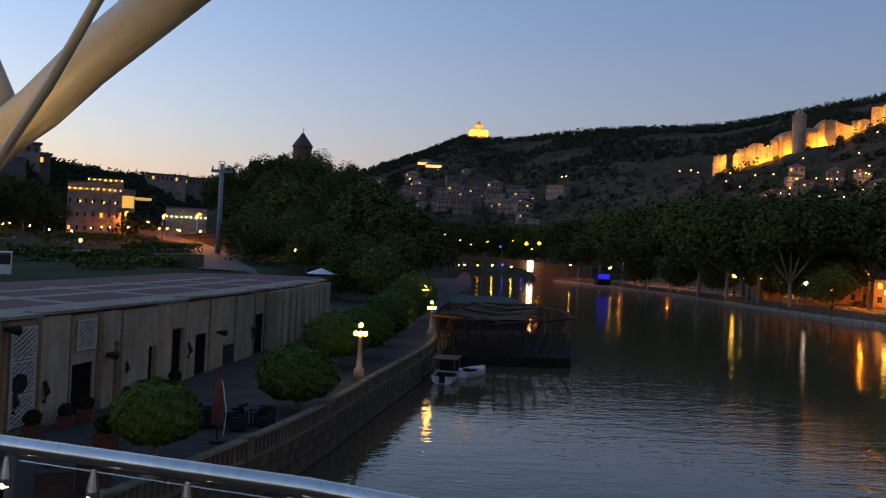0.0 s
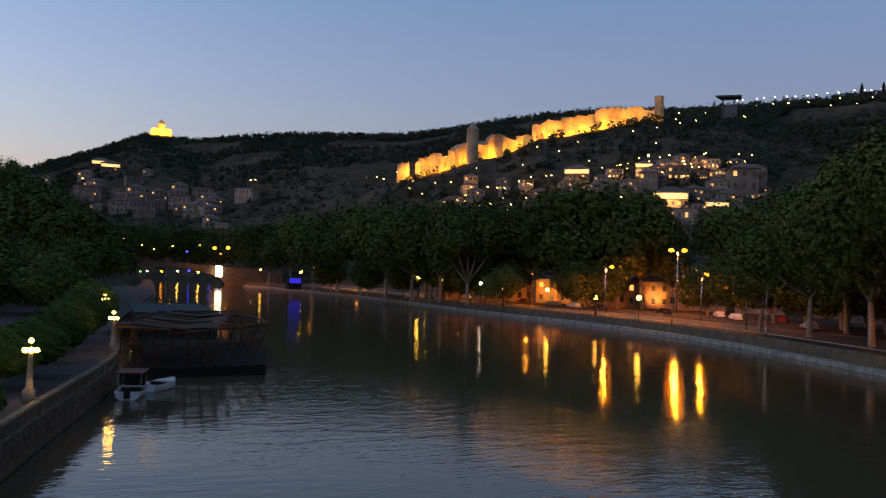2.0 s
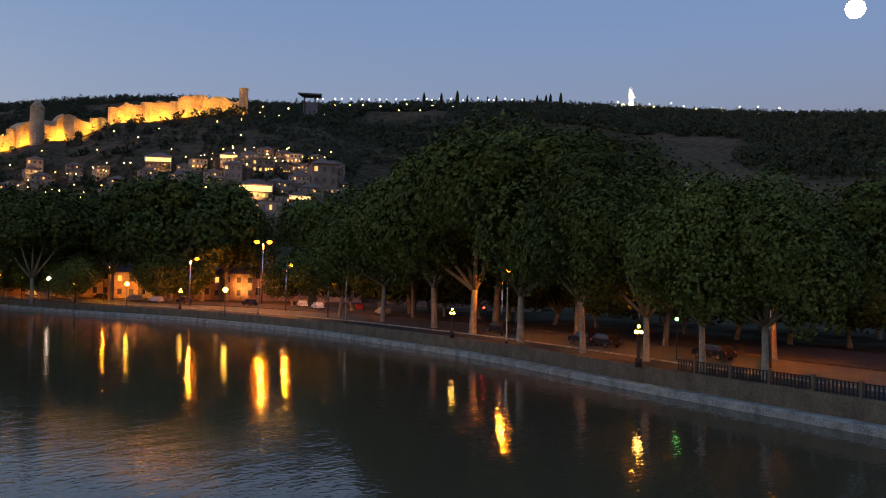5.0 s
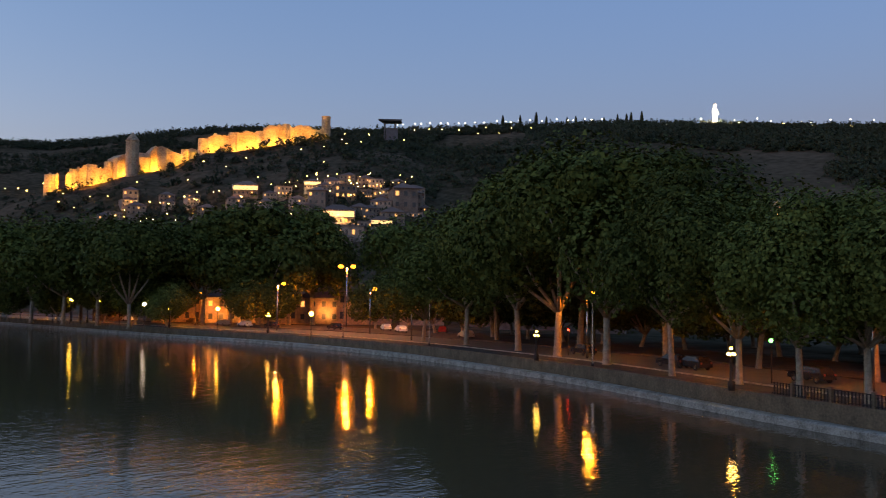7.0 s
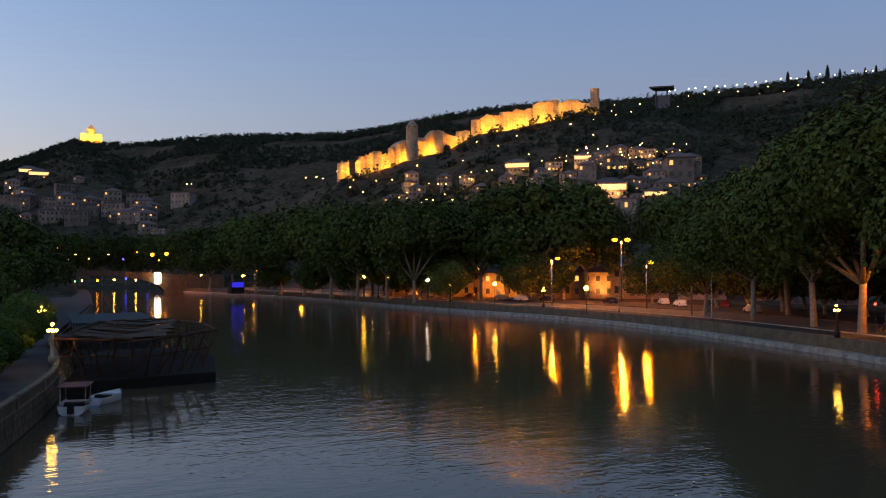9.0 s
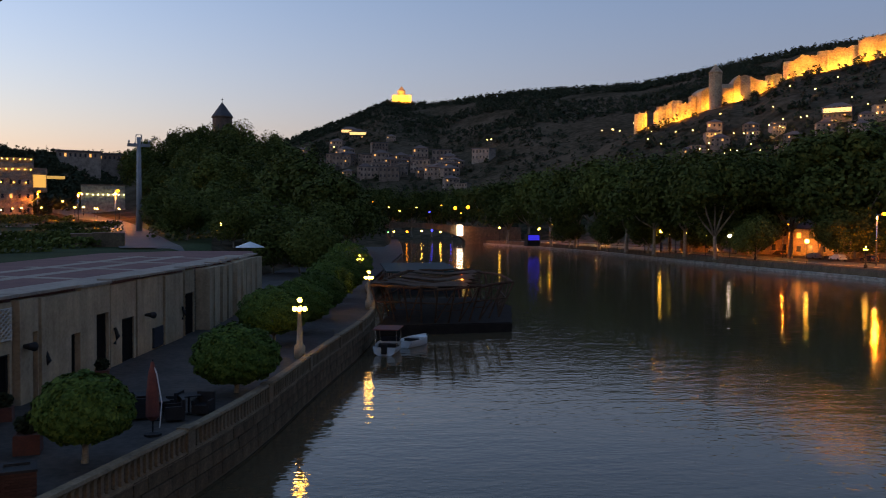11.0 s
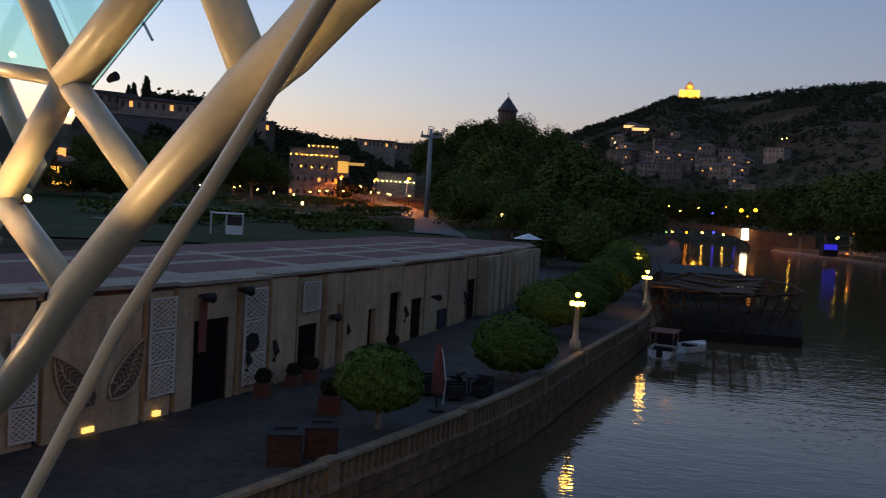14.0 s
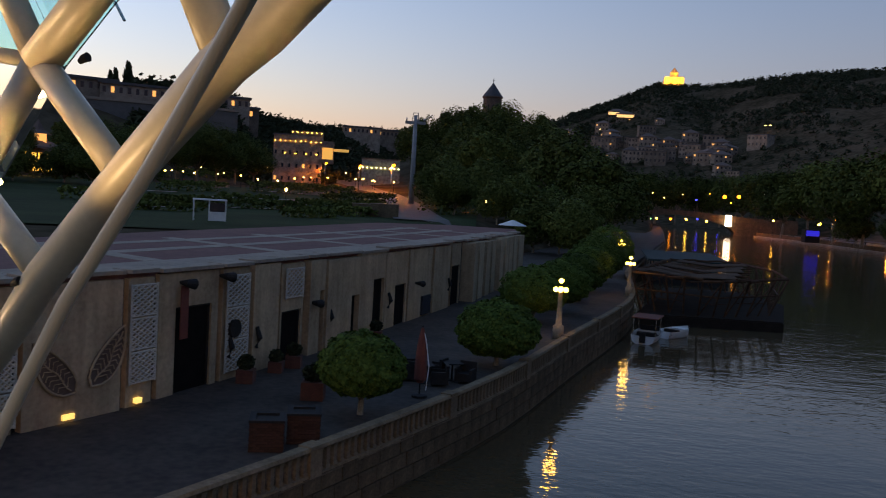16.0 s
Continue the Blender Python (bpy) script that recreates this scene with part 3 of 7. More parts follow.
def tree_parts(seed, height, spread, trunk_h, leaves=2600, leaf=0.5, fork=True):
    rng = random.Random(seed)
    wood, crown = Shape(), Shape()
    r0 = height * 0.0145 + 0.05
    top = Vector((rng.uniform(-.3, .3), rng.uniform(-.3, .3), trunk_h))
    wood.tube([(0, 0, -0.3), (0, 0, 0.25), (top.x * .4, top.y * .4, trunk_h * .5), top], [r0 * 1.5, r0 * 1.1, r0 * 0.95, r0 * 0.85], 9)
    lobes = []
    k = 6 if fork else 4
    for i in range(k):
        w = 2 * math.pi * (i + rng.uniform(-.3, .3)) / k
        out = spread * rng.uniform(0.3, 0.58)
        e = Vector((math.cos(w) * out, math.sin(w) * out, trunk_h + (height - trunk_h) * rng.uniform(0.28, 0.62)))
        mid = top.lerp(e, 0.5) + Vector((0, 0, -0.04 * height))
        wood.tube([top - Vector((0, 0, 0.2)), mid, e], [r0 * 0.6, r0 * 0.42, r0 * 0.12], 7)
        lobes.append((e, spread * rng.uniform(0.34, 0.5), (height - trunk_h) * rng.uniform(0.24, 0.36)))
    e = Vector((top.x, top.y, trunk_h + (height - trunk_h) * 0.68))
    wood.tube([top, e], [r0 * 0.6, r0 * 0.15], 7)
    lobes.append((e, spread * 0.48, (height - trunk_h) * 0.34))
    for _ in range(5):
        w, q = rng.uniform(0, 6.28), rng.uniform(0.2, 0.62)
        lobes.append((Vector((math.cos(w) * spread * q, math.sin(w) * spread * q, trunk_h + (height - trunk_h) * rng.uniform(0.2, 0.78))), spread * rng.uniform(0.2, 0.3), (height - trunk_h) * rng.uniform(0.12, 0.2)))
    for _ in range(leaves):
        c, rh, rv = rng.choice(lobes)
        d = Vector((rng.gauss(0, 1), rng.gauss(0, 1), rng.gauss(0, 1))).normalized()
        q = rng.uniform(0.45, 1.0) ** 0.45 * (1 + 0.14 * math.sin(d.x * 7 + d.z * 5 + seed))
        p = c + Vector((d.x * rh, d.y * rh, d.z * rv)) * q
        nrm = (d + Vector((rng.uniform(-.8, .8), rng.uniform(-.8, .8), rng.uniform(-.3, .9)))).normalized()
        a = nrm.orthogonal().normalized()
        a = Matrix.Rotation(rng.uniform(0, 6.28), 3, nrm) @ a
        b = nrm.cross(a)
        z = leaf * rng.uniform(0.6, 1.3)
        crown.poly([p - a * z * .55, p - b * z * .5 + a * z * .2 + nrm * z * .1, p + a * z * .25 + b * z * .5])
    return wood, crown


def make_tree(name, label, seed, height, spread, trunk_h, leaves, leaf, material=None, group="", at=None):
    t = thing(name, label, "tree", group, at=at)
    w, c = tree_parts(seed, height, spread, trunk_h, leaves, leaf)
    part("trunk", w, BARK, t, smooth=True)
    part("crown", c, material or LEAF, t)
    return t


def put(ob, x, y, z, turn=0, size=1.0, tall=1.0):
    return copy_thing(ob, Matrix.LocRotScale((x, y, z), Euler((0, 0, radians(turn))), (size, size, size * tall)))


PLANE_LABEL = "tall leafy plane tree with a pale forked trunk"
kinds = [make_tree("plane_tree", PLANE_LABEL, 3, 20, 10.5, 4.6, 24000, 0.46, group="plane trees along the far quay", at=pose(66.5, 26, 1.9)),
         make_tree("plane_tree", PLANE_LABEL, 8, 20, 10.0, 5.2, 24000, 0.46, group="plane trees along the far quay", at=pose(74.3, 41.6, 1.9, 0, 0, 40)),
         make_tree("plane_tree", PLANE_LABEL, 15, 20, 11.0, 4.2, 24000, 0.46, group="plane trees along the far quay", at=pose(81, 53.7, 1.9, 0, 0, 80))]
kinds[0].scale = (0.8, 0.8, 0.84)
kinds[1].scale = (0.84, 0.84, 1.05)
kinds[2].scale = (1.3, 1.3, 1.3)
# plainer crowns for the trees that stand far off
far_kinds = []
for k in range(3):
    w, c = tree_parts((3, 8, 15)[k], 20, (10.5, 10.0, 11.0)[k], (4.6, 5.2, 4.2)[k], 9500, 0.72)
    far_kinds.append((mesh_of("trunk", w, BARK, True), mesh_of("crown", c, LEAF)))


def put_far(k, x, y, z, turn, label, group):
    t = thing("plane_tree", label, "tree", group, at=pose(x, y, z, 0, 0, turn))
    part("trunk", far_kinds[k][0], BARK, t)
    part("crown", far_kinds[k][1], LEAF, t)
    return t


rng = random.Random(5)
far_row = [(71.8, 33.5, 18), (66, 20.8, 16), (87.5, 65.7, 28), (92.5, 76.5, 26), (97, 91, 23), (99, 103, 18),
           (98, 56, 28), (104, 74, 29), (90, 40, 18.5), (84, 26, 18), (110, 96, 25), (82, 14, 18), (100, 32, 20), (116, 80, 26), (118, 104, 24)]
for az, d, top in ((-29.0, 214, 5.6), (-30.8, 220, 6.0), (-32.6, 216, 6.5), (-34.6, 222, 6.4), (-36.2, 226, 5.8), (-24.5, 205, 5.0), (-22.6, 225, 5.2), (-20.6, 232, 4.8), (-26.6, 228, 4.9), (-18.8, 250, 4.9), (-17.0, 275, 4.6),
                   (-15.4, 300, 4.3), (-13.8, 320, 4.0), (-12.3, 340, 3.6), (-10.8, 360, 3.2), (-25.6, 250, 4.9), (-21.6, 260, 4.8), (-9.6, 430, 2.9), (-8.4, 528, 2.7), (-7.0, 530, 2.6), (-5.6, 532, 2.5), (-4.2, 530, 2.5), (-2.9, 530, 2.6), (-1.6, 535, 2.6), (-0.3, 530, 2.6), (0.9, 445, 3.0),
                   (-42.4, 236, 5.4), (-44.2, 240, 5.9)):
    p = bearing(az, 0, d)
    far_row.append((p.x, p.y, 9.5 + d * math.tan(radians(top)) - 1.9))
for i, (x, y, h) in enumerate(far_row):
    sc = h / 20
    z = 1.9 if x < 140 else ground_at(x, y)
    if math.hypot(x, y) < 150:
        ob = put(kinds[i % 3], x, y, z, rng.uniform(0, 360), 1)
    else:
        ob = put_far(i % 3, x, y, z, rng.uniform(0, 360), PLANE_LABEL, "plane trees along the far quay")
    ob.scale = (sc, sc, sc)

low = make_tree("young_tree", "low dense young tree behind the embankment road", 23, 10, 6.5, 1.6, 14000, 0.42, group="young trees behind the road", at=pose(*bearing(-27.0, 0, 198).xy, 1.9))
# those beyond bearing -44 are added as a dark backdrop under the plane crowns
for az, d, h in ((-32, 203, 12), (-33.6, 205, 11), (-26.8, 212, 12), (-24.9, 220, 12), (-23, 235, 12), (-40.5, 190, 12), (-42.6, 180, 13), (-44.6, 172, 13), (-46.6, 165, 14), (-48.8, 158, 13), (-51, 150, 13), (-53.4, 144, 14), (-56, 138, 13), (-58.6, 132, 14),
                 (-61.4, 128, 13), (-64.2, 122, 13), (-67.2, 118, 14), (-70.4, 114, 13), (-73.6, 112, 13), (-77, 110, 13), (-80.5, 108, 13), (-49.9, 176, 15), (-54.6, 165, 15), (-60, 152, 15), (-65.6, 144, 15), (-71.8, 134, 15), (-78.5, 130, 15), (-17.5, 262, 11), (-20.2, 250, 11), (-15, 300, 11)):
    p = bearing(az, 0, d)
    ob = put(low, p.x, p.y, 1.9, rng.uniform(0, 360), 1)
    ob.scale = (h / 10 * 1.15, h / 10 * 1.15, h / 10)

# left bank: park trees and the church mound
for i, (az, d, top) in enumerate([(3.0, 190, 5.1), (0.8, 165, 3.4), (1.6, 150, 1.5), (4.6, 210, 4.4), (6.6, 260, 4.2), (8.6, 250, 4.6), (10.5, 260, 3.8), (12.2, 270, 3.6), (7.2, 345, 6.3), (9.2, 350, 6.0),
                                  (11.0, 345, 5.7), (12.6, 340, 5.0), (5.2, 340, 5.6), (4.2, 330, 4.9), (13.4, 330, 4.4), (8.2, 330, 5.4), (6.2, 320, 5.2), (10, 320, 5.0), (-0.4, 210, 2.6), (1.9, 230, 4.0)]):
    top += 0.55 if d > 300 else 0.25
    p = bearing(az, 0, d)
    z = ground_at(p.x, p.y)
    z = max(z, 1.9)
    sc = (9.5 + d * math.tan(radians(top)) - z) / 20
    ob = put_far((i + 1) % 3, p.x, p.y, z - 0.2, rng.uniform(0, 360), "big dark broadleaf tree in the riverside park", "trees in the park")
    ob.name = "park_tree"
    ob.scale = (sc, sc, sc)

for az, d, h in ((5.0, 128, 9), (6.2, 150, 10), (7.6, 140, 8), (9.0, 165, 10), (10.6, 150, 9), (12.0, 175, 10), (4.0, 150, 11), (8.2, 190, 12), (11.2, 205, 12), (6.8, 205, 12), (3.2, 128, 9), (2.4, 118, 9)):
    p = bearing(az, 0, d)
    ob = put(low, p.x, p.y, max(1.9, ground_at(p.x, p.y)) - .2, rng.uniform(0, 360), 1)
    ob.scale = (h / 10, h / 10, h / 10)
    tagged(ob, "low dark tree in the riverside park", "tree", "trees in the park")

for i, (az, d, h) in enumerate(((24.2, 300, 17), (25.4, 290, 19), (26.6, 285, 20), (27.8, 280, 21), (29.2, 275, 19), (30.6, 270, 18), (32.2, 265, 17), (33.8, 262, 18), (35.4, 258, 17), (39.2, 225, 16), (41, 215, 18), (43, 205, 18), (45, 200, 17), (47.2, 195, 18), (40, 190, 10), (35.8, 195, 9), (34.2, 190, 9), (38.6, 188, 8))):
    p = bearing(az, 0, d)
    ob = put(low if h < 12 else kinds[i % 3], p.x, p.y, ground_at(p.x, p.y) - .4, rng.uniform(0, 360), 1)
    k = h / (10 if h < 12 else 20)
    ob.scale = (k * 1.1, k * 1.1, k)
    tagged(ob, "dark broadleaf tree at the foot of the cliff", "tree", "trees under the cliff")

# woods on the ridges
def build_woods():
    rng = random.Random(11)
    spots = []
    for _ in range(27000):
        az = rng.uniform(-80, 32)
        ridge_d = float(np.interp(az, [q[0] for q in RIDGE], [q[2] for q in RIDGE]))
        d = ridge_d * (1 - abs(rng.gauss(0, 0.16))) if rng.random() < 0.7 else rng.uniform(280, ridge_d)
        p = bearing(az, 0, d)
        if d < 270 or (p.y < 430 and az > 0 and d < 330):
            continue
        if noise.noise(Vector((p.x * .01, p.y * .01, 3))) < -0.14 and d < ridge_d * 0.93:
            continue
        spots.append((p.x, p.y))
    zs = ground_height(np.array([p[0] for p in spots]), np.array([p[1] for p in spots]))
    s = Shape()
    for (x, y), z in zip(spots, zs.tolist()):
        if z < 4:
            continue
        h, r = rng.uniform(2.5, 6.5), rng.uniform(1.6, 3.6)
        if rng.random() < 0.3:
            h, r = h * 1.3, r * 0.6
        for _ in range(22):
            w, q = rng.uniform(0, 6.283), rng.random()
            rr = r * math.sin(math.pi * (0.2 + 0.75 * q)) * rng.uniform(0.5, 1.1)
            c = Vector((x + rr * math.cos(w), y + rr * math.sin(w), z - 0.8 + h * q))
            e = Vector((rng.uniform(-1, 1), rng.uniform(-1, 1), rng.uniform(-.6, 1))).normalized() * r * rng.uniform(.35, .6)
            f = e.orthogonal()
            s.poly([c - e, c + f * .7 + e * .3, c - f * .7 + e * .4])
    tagged(part("woods", s, LEAF_DARK), "dark scrub and pine woods over the hills", "woods", kind="stuff")


build_woods()

# ================= fortress =================
fort = thing("hill_fortress", "floodlit golden brick fortress walls on the hill crest", "fortress")
WALLS = [(-19.4, 6.5, 7.5, -20.0, 6.5, 7.45), (-20.4, 6.6, 7.6, -21.0, 6.7, 7.9), (-21.0, 6.7, 7.9, -21.8, 6.9, 8.2), (-21.8, 6.9, 8.25, -22.8, 7.1, 8.25), (-22.8, 7.1, 8.3, -23.9, 7.7, 8.4),
         (-23.9, 7.6, 8.7, -25.2, 8.0, 8.9), (-25.2, 8.0, 9.0, -26.4, 8.1, 9.3), (-26.4, 8.1, 9.7, -27.7, 8.8, 9.4), (-28.5, 9.3, 10.3, -29.4, 9.5, 10.8),
         (-29.4, 9.5, 10.8, -30.6, 9.6, 10.85), (-30.6, 9.6, 10.9, -32.3, 9.8, 11.0), (-32.6, 10.2, 11.35, -34.0, 10.4, 11.5), (-34.0, 10.4, 11.6, -35.2, 10.5, 11.6), (-35.2, 10.5, 11.5, -36.5, 10.7, 11.5)]


def fort_dist(az):
    return float(np.interp(az, [-37.5, -19], [598, 558]))


for i, (a0, b0, t0, a1, b1, t1) in enumerate(WALLS):
    s = Shape()
    rng = random.Random(i)
    n = 13
    ring = []
    slump = 0.0
    for k in range(n + 1):
        q = k / n
        az = a0 + (a1 - a0) * q
        d = fort_dist(az) - 1.5 * (i % 2)
        slump = max(-.3, min(.1, slump + rng.uniform(-.14, .14))) if k % n else -.12
        lo, hi = bearing(az, b0 + (b1 - b0) * q, d), bearing(az, t0 + (t1 - t0) * q + slump, d)
        back = Vector((lo.x, lo.y, 0)).normalized() * 4
        ring.append((lo.x, lo.y, lo.z - 6, hi.z, back))
    front = [(p[0], p[1], p[2]) for p in ring]
    for p, q in reversed(list(zip(ring, ring[1:]))):
        step = (p[3] + q[3]) / 2
        front += [(q[0], q[1], step), (p[0], p[1], step)]
    m = len(front)
    back = ring[0][4]
    s.v = front + [(v[0] + back.x, v[1] + back.y, v[2]) for v in front]
    s.f = [tuple(range(m)), tuple(reversed(range(m, 2 * m)))] + [(j, m + j, m + (j + 1) % m, (j + 1) % m) for j in range(m)]
    part("rampart", s, FORT, fort)
# half-round towers that stand out of the walls
for az, el, hh, r in ((-19.5, 6.4, 9.5, 3.2), (-20.9, 6.6, 12, 3.0), (-21.9, 6.9, 12.5, 3.4), (-22.9, 7.2, 12, 2.8), (-25.3, 8.0, 10, 3.2), (-27.6, 8.7, 8, 3.0), (-28.7, 9.2, 11, 3.4), (-30.6, 9.6, 12, 3.0), (-32.4, 9.9, 11, 3.0), (-34.1, 10.4, 11.5, 3.0), (-35.4, 10.5, 10, 2.6)):
    p = bearing(az, el, fort_dist(az) + 1)
    part("wall_tower", Shape().lathe([(r * 1.08, -7), (r, hh * .7), (r * .97, hh), (r * .7, hh), (r * .68, hh - .8)], p, 12), FORT, fort)
p = bearing(-24.3, 7.7, 562)
part("church_drum", Shape().lathe([(4.0, -4), (4.0, 21.0), (4.4, 21.4), (4.2, 21.9), (0.2, 27.0)], p, 12), FORT, fort, "round church drum with a conical cap")
def gable(w, d, h, r):
    g = Shape()
    g.v = [(-w / 2, -d / 2, -6), (w / 2, -d / 2, -6), (w / 2, -d / 2, h), (0, -d / 2, h + r), (-w / 2, -d / 2, h)]
    g.v += [(x, d / 2, z) for x, y, z in g.v[:5]]
    g.f = [(0, 1, 2, 3, 4), (9, 8, 7, 6, 5), (0, 5, 6, 1), (1, 6, 7, 2), (2, 7, 8, 3), (3, 8, 9, 4), (4, 9, 5, 0)]
    return g


for az, el, d, w, dp, h, r, turn in ((-23.5, 7.7, 570, 9, 12, 9, 3, 30), (-24.6, 8.0, 572, 10, 14, 8, 3.5, 100), (-25.6, 8.2, 574, 7, 9, 10, 4, 20), (-26.1, 8.6, 570, 6, 7, 9, 1, 0), (-28.0, 9.0, 585, 6, 6, 5, 1, 0), (-31.9, 9.8, 590, 7, 7, 8, .5, 10), (-33.0, 10.4, 594, 6, 6, 7, .5, 0)):
    p = bearing(az, el, d)
    part("keep_block", gable(w, dp, h, r), FORT, fort, at=pose(p.x, p.y, p.z, 0, 0, az + turn))
p = bearing(-36.8, 10.6, 600)
part("round_tower", Shape().lathe([(3.3, -5), (3.1, 15), (3.4, 15.3), (3.4, 16.4), (2.9, 16.4), (2.9, 16)], p, 12), FORT, fort, "dark round watch tower")
for k in range(28):
    az = -19.5 - 17.0 * k / 27
    if -28.6 < az < -27.9:
        continue
    base = float(np.interp(-az, [-w[0] for w in WALLS], [w[1] for w in WALLS]))
    e = bearing(az, base, fort_dist(az) - (7.5 if k % 3 else 10))
    e.z = max(e.z - 1.0, ground_at(e.x, e.y) + 1.2)
    out = Vector((e.x, e.y, 0)).normalized()
    spot_lamp("fort_floodlight", e, e + out * 8 + Vector((0, 0, 4.0)), (9500, 15000, 6500)[k % 3], GOLD, 140, 1.0, 0.5)

# ================= street lamps and quay lanterns =================


def quay_lantern(at, pole_h, label, group):
    t = thing("quay_lantern", label, "street lamp", group, at=pose(*at))
    part("pole", Shape().lathe([(0.3, 0), (0.3, 0.7), (0.18, 0.8), (0.14, pole_h * .6), (0.1, pole_h), (0.15, pole_h + .05)], n=10), STONE if pole_h < 2.8 else DARK, t, smooth=True)
    for dx, dy, dz in ((0.27, 0, 0.1), (-0.27, 0, 0.1), (0, 0.27, 0.1), (0, -0.27, 0.1), (0, 0, 0.58)):
        part("globe", Shape().ball((dx, dy, pole_h + dz), 0.14, 10), LAMP_GOLD, t, "glowing glass globe", True)
        part("arm", Shape().tube([(0, 0, pole_h - .1), (dx * .9, dy * .9, pole_h + dz - .17)], 0.025, 6), DARK, t)
    spot_lamp("lantern_light", (at[0], at[1], at[2] + pole_h - 0.12), (at[0], at[1], 0), 80, WARM, 178, 0.25, 0.25)
    return t


for at in ((-2.3, 45.6, 2.2), (2.0, 72, 2.2), (1.5, 96, 2.75)):
    quay_lantern(at, 2.6, "cluster of glowing globes on a short post on the balustrade", "lanterns on the near quay")
for at, h in (((66.6, 31.7, 1.9), 2.9), ((79.6, 62.8, 1.9), 2.9), ((93.1, 141.6, 1.9), 3.4), ((89.8, 176.5, 1.9), 4.2), ((88.5, 219.0, 1.9), 4.8), ((88.3, 229.5, 1.9), 5.6), ((79.4, 344.0, 1.9), 6.0)):
    quay_lantern(at, h, "globe lantern on the embankment wall", "lanterns on the far quay")


def street_lamp(at, h, heads, label, watts):
    t = thing("street_lamp", label, "street lamp", "street lamps on the embankment", at=pose(*at))
    part("pole", Shape().tube([(0, 0, 0), (0, 0, h * .5), (0, 0, h)], [0.16, 0.12, 0.08], 10), STEEL, t, smooth=True)
    for dx in heads:
        part("arm", Shape().tube([(0, 0, h - .3), (dx * .6, -dx * .6, h)], 0.05, 6), STEEL, t)
        part("head", Shape().ball((dx * .75, -dx * .75, h), 0.48 if h < 12 else 0.66, 12, 0.7), LAMP_SODIUM, t, "glowing orange lamp head", True)
    spot_lamp("street_light", (at[0], at[1], at[2] + h - 0.4), (at[0], at[1], 0), watts * 0.8, SODIUM, 178, 0.25, 0.32)
    return t


street_lamp((124.3, 156.2, 2.0), 14.5, (-1.4, 1.4), "tall double street lamp glowing orange", 30000)
street_lamp((101.7, 151.4, 2.0), 10.0, (1.2,), "single street lamp glowing orange", 13000)

ROOF_SLATE = mat("dark_slate", (0.07, 0.065, 0.065), (0.045, 0.04, 0.04), 0.7, 1.0)

# ================= church, monastery, statue =================
p = bearing(8.42, 0, 394)
church = thing("hill_church", "dark stone church with a drum and conical dome", "church", at=pose(p.x, p.y, 30))
CHURCH_STONE = mat("dark_church_stone", (0.16, 0.1, 0.07), (0.09, 0.055, 0.04), 0.9, 0.4, 0.05)
part("nave", gable(16, 24, 12, 4), CHURCH_STONE, church)
drum = part("drum", Shape().lathe([(4.4, 12), (4.4, 27.2), (4.9, 27.5), (4.8, 28.0)], n=12), CHURCH_STONE, church)
part("cone_roof", Shape().lathe([(4.85, 28.0), (0.2, 34.4), (0.1, 34.6)], n=12), ROOF_SLATE, church, "dark conical roof")
part("cross", Shape().box(-.09, -.09, 34.4, .09, .09, 36.6).box(-.5, -.08, 35.6, .5, .08, 35.8), DARK, church)
for k in range(12):
    w = (k + .5) * math.pi / 6
    x, y = 4.3 * math.cos(w), 4.3 * math.sin(w)
    part("slit_window", Shape().box(-.3, -.12, 18, .3, .12, 24, pose(x, y, 0, 0, 0, math.degrees(w) + 90)), WINDOW_DARK, drum)
p = bearing(-3.45, 8.2, 1285)
mon = thing("hill_monastery", "small floodlit golden church on a hilltop", "church", at=pose(p.x, p.y, p.z))
part("nave", Shape().box(-14, -10, -12, 14, 10, 11), FORT, mon)
part("drum", Shape().lathe([(6, 8), (6, 18), (6.4, 18.4), (0.2, 26)], n=12), FORT, mon)
for dx in (-14, 14):
    spot_lamp("monastery_floodlight", (p.x + dx, p.y - 26, p.z + 1), (p.x, p.y, p.z + 8), 160000, GOLD, 90, 0.8, 1.0)
p = bearing(-63.1, 10.9, 672)
statue = part("hill_statue", Shape().lathe([(3.0, -8), (3.0, -1), (2.0, -0.8), (1.9, 0.5), (2.5, 1.5), (2.2, 6), (1.7, 11), (2.2, 15.5), (2.0, 17), (0.9, 18.3), (0.8, 18.9), (1.25, 20), (1.2, 21.2), (0.4, 22.3)], n=12)
              .tube([(2.0, 0, 16.4), (3.6, -0.6, 15.4), (3.0, -1.6, 13.6)], [0.8, 0.65, 0.5], 8).tube([(-1.8, 0, 16.6), (-3.4, -0.8, 17.8), (-3.6, -1.2, 20.4)], [0.8, 0.6, 0.5], 8), WHITE, smooth=True)
statue.matrix_basis = pose(p.x, p.y, p.z)
tagged(statue, "tall pale floodlit monument on the ridge", "statue")
for dx in (-9, 9):
    out = Vector((p.x, p.y, 0)).normalized()
    e = p - out * 16 + Vector((-out.y, out.x, 0)) * dx
    e.z = max(p.z + 1, ground_at(e.x, e.y) + 7)
    spot_lamp("statue_floodlight", e, p + Vector((0, 0, 9)), 70000, (1.0, 0.97, 0.88), 90, 0.6, 0.5)

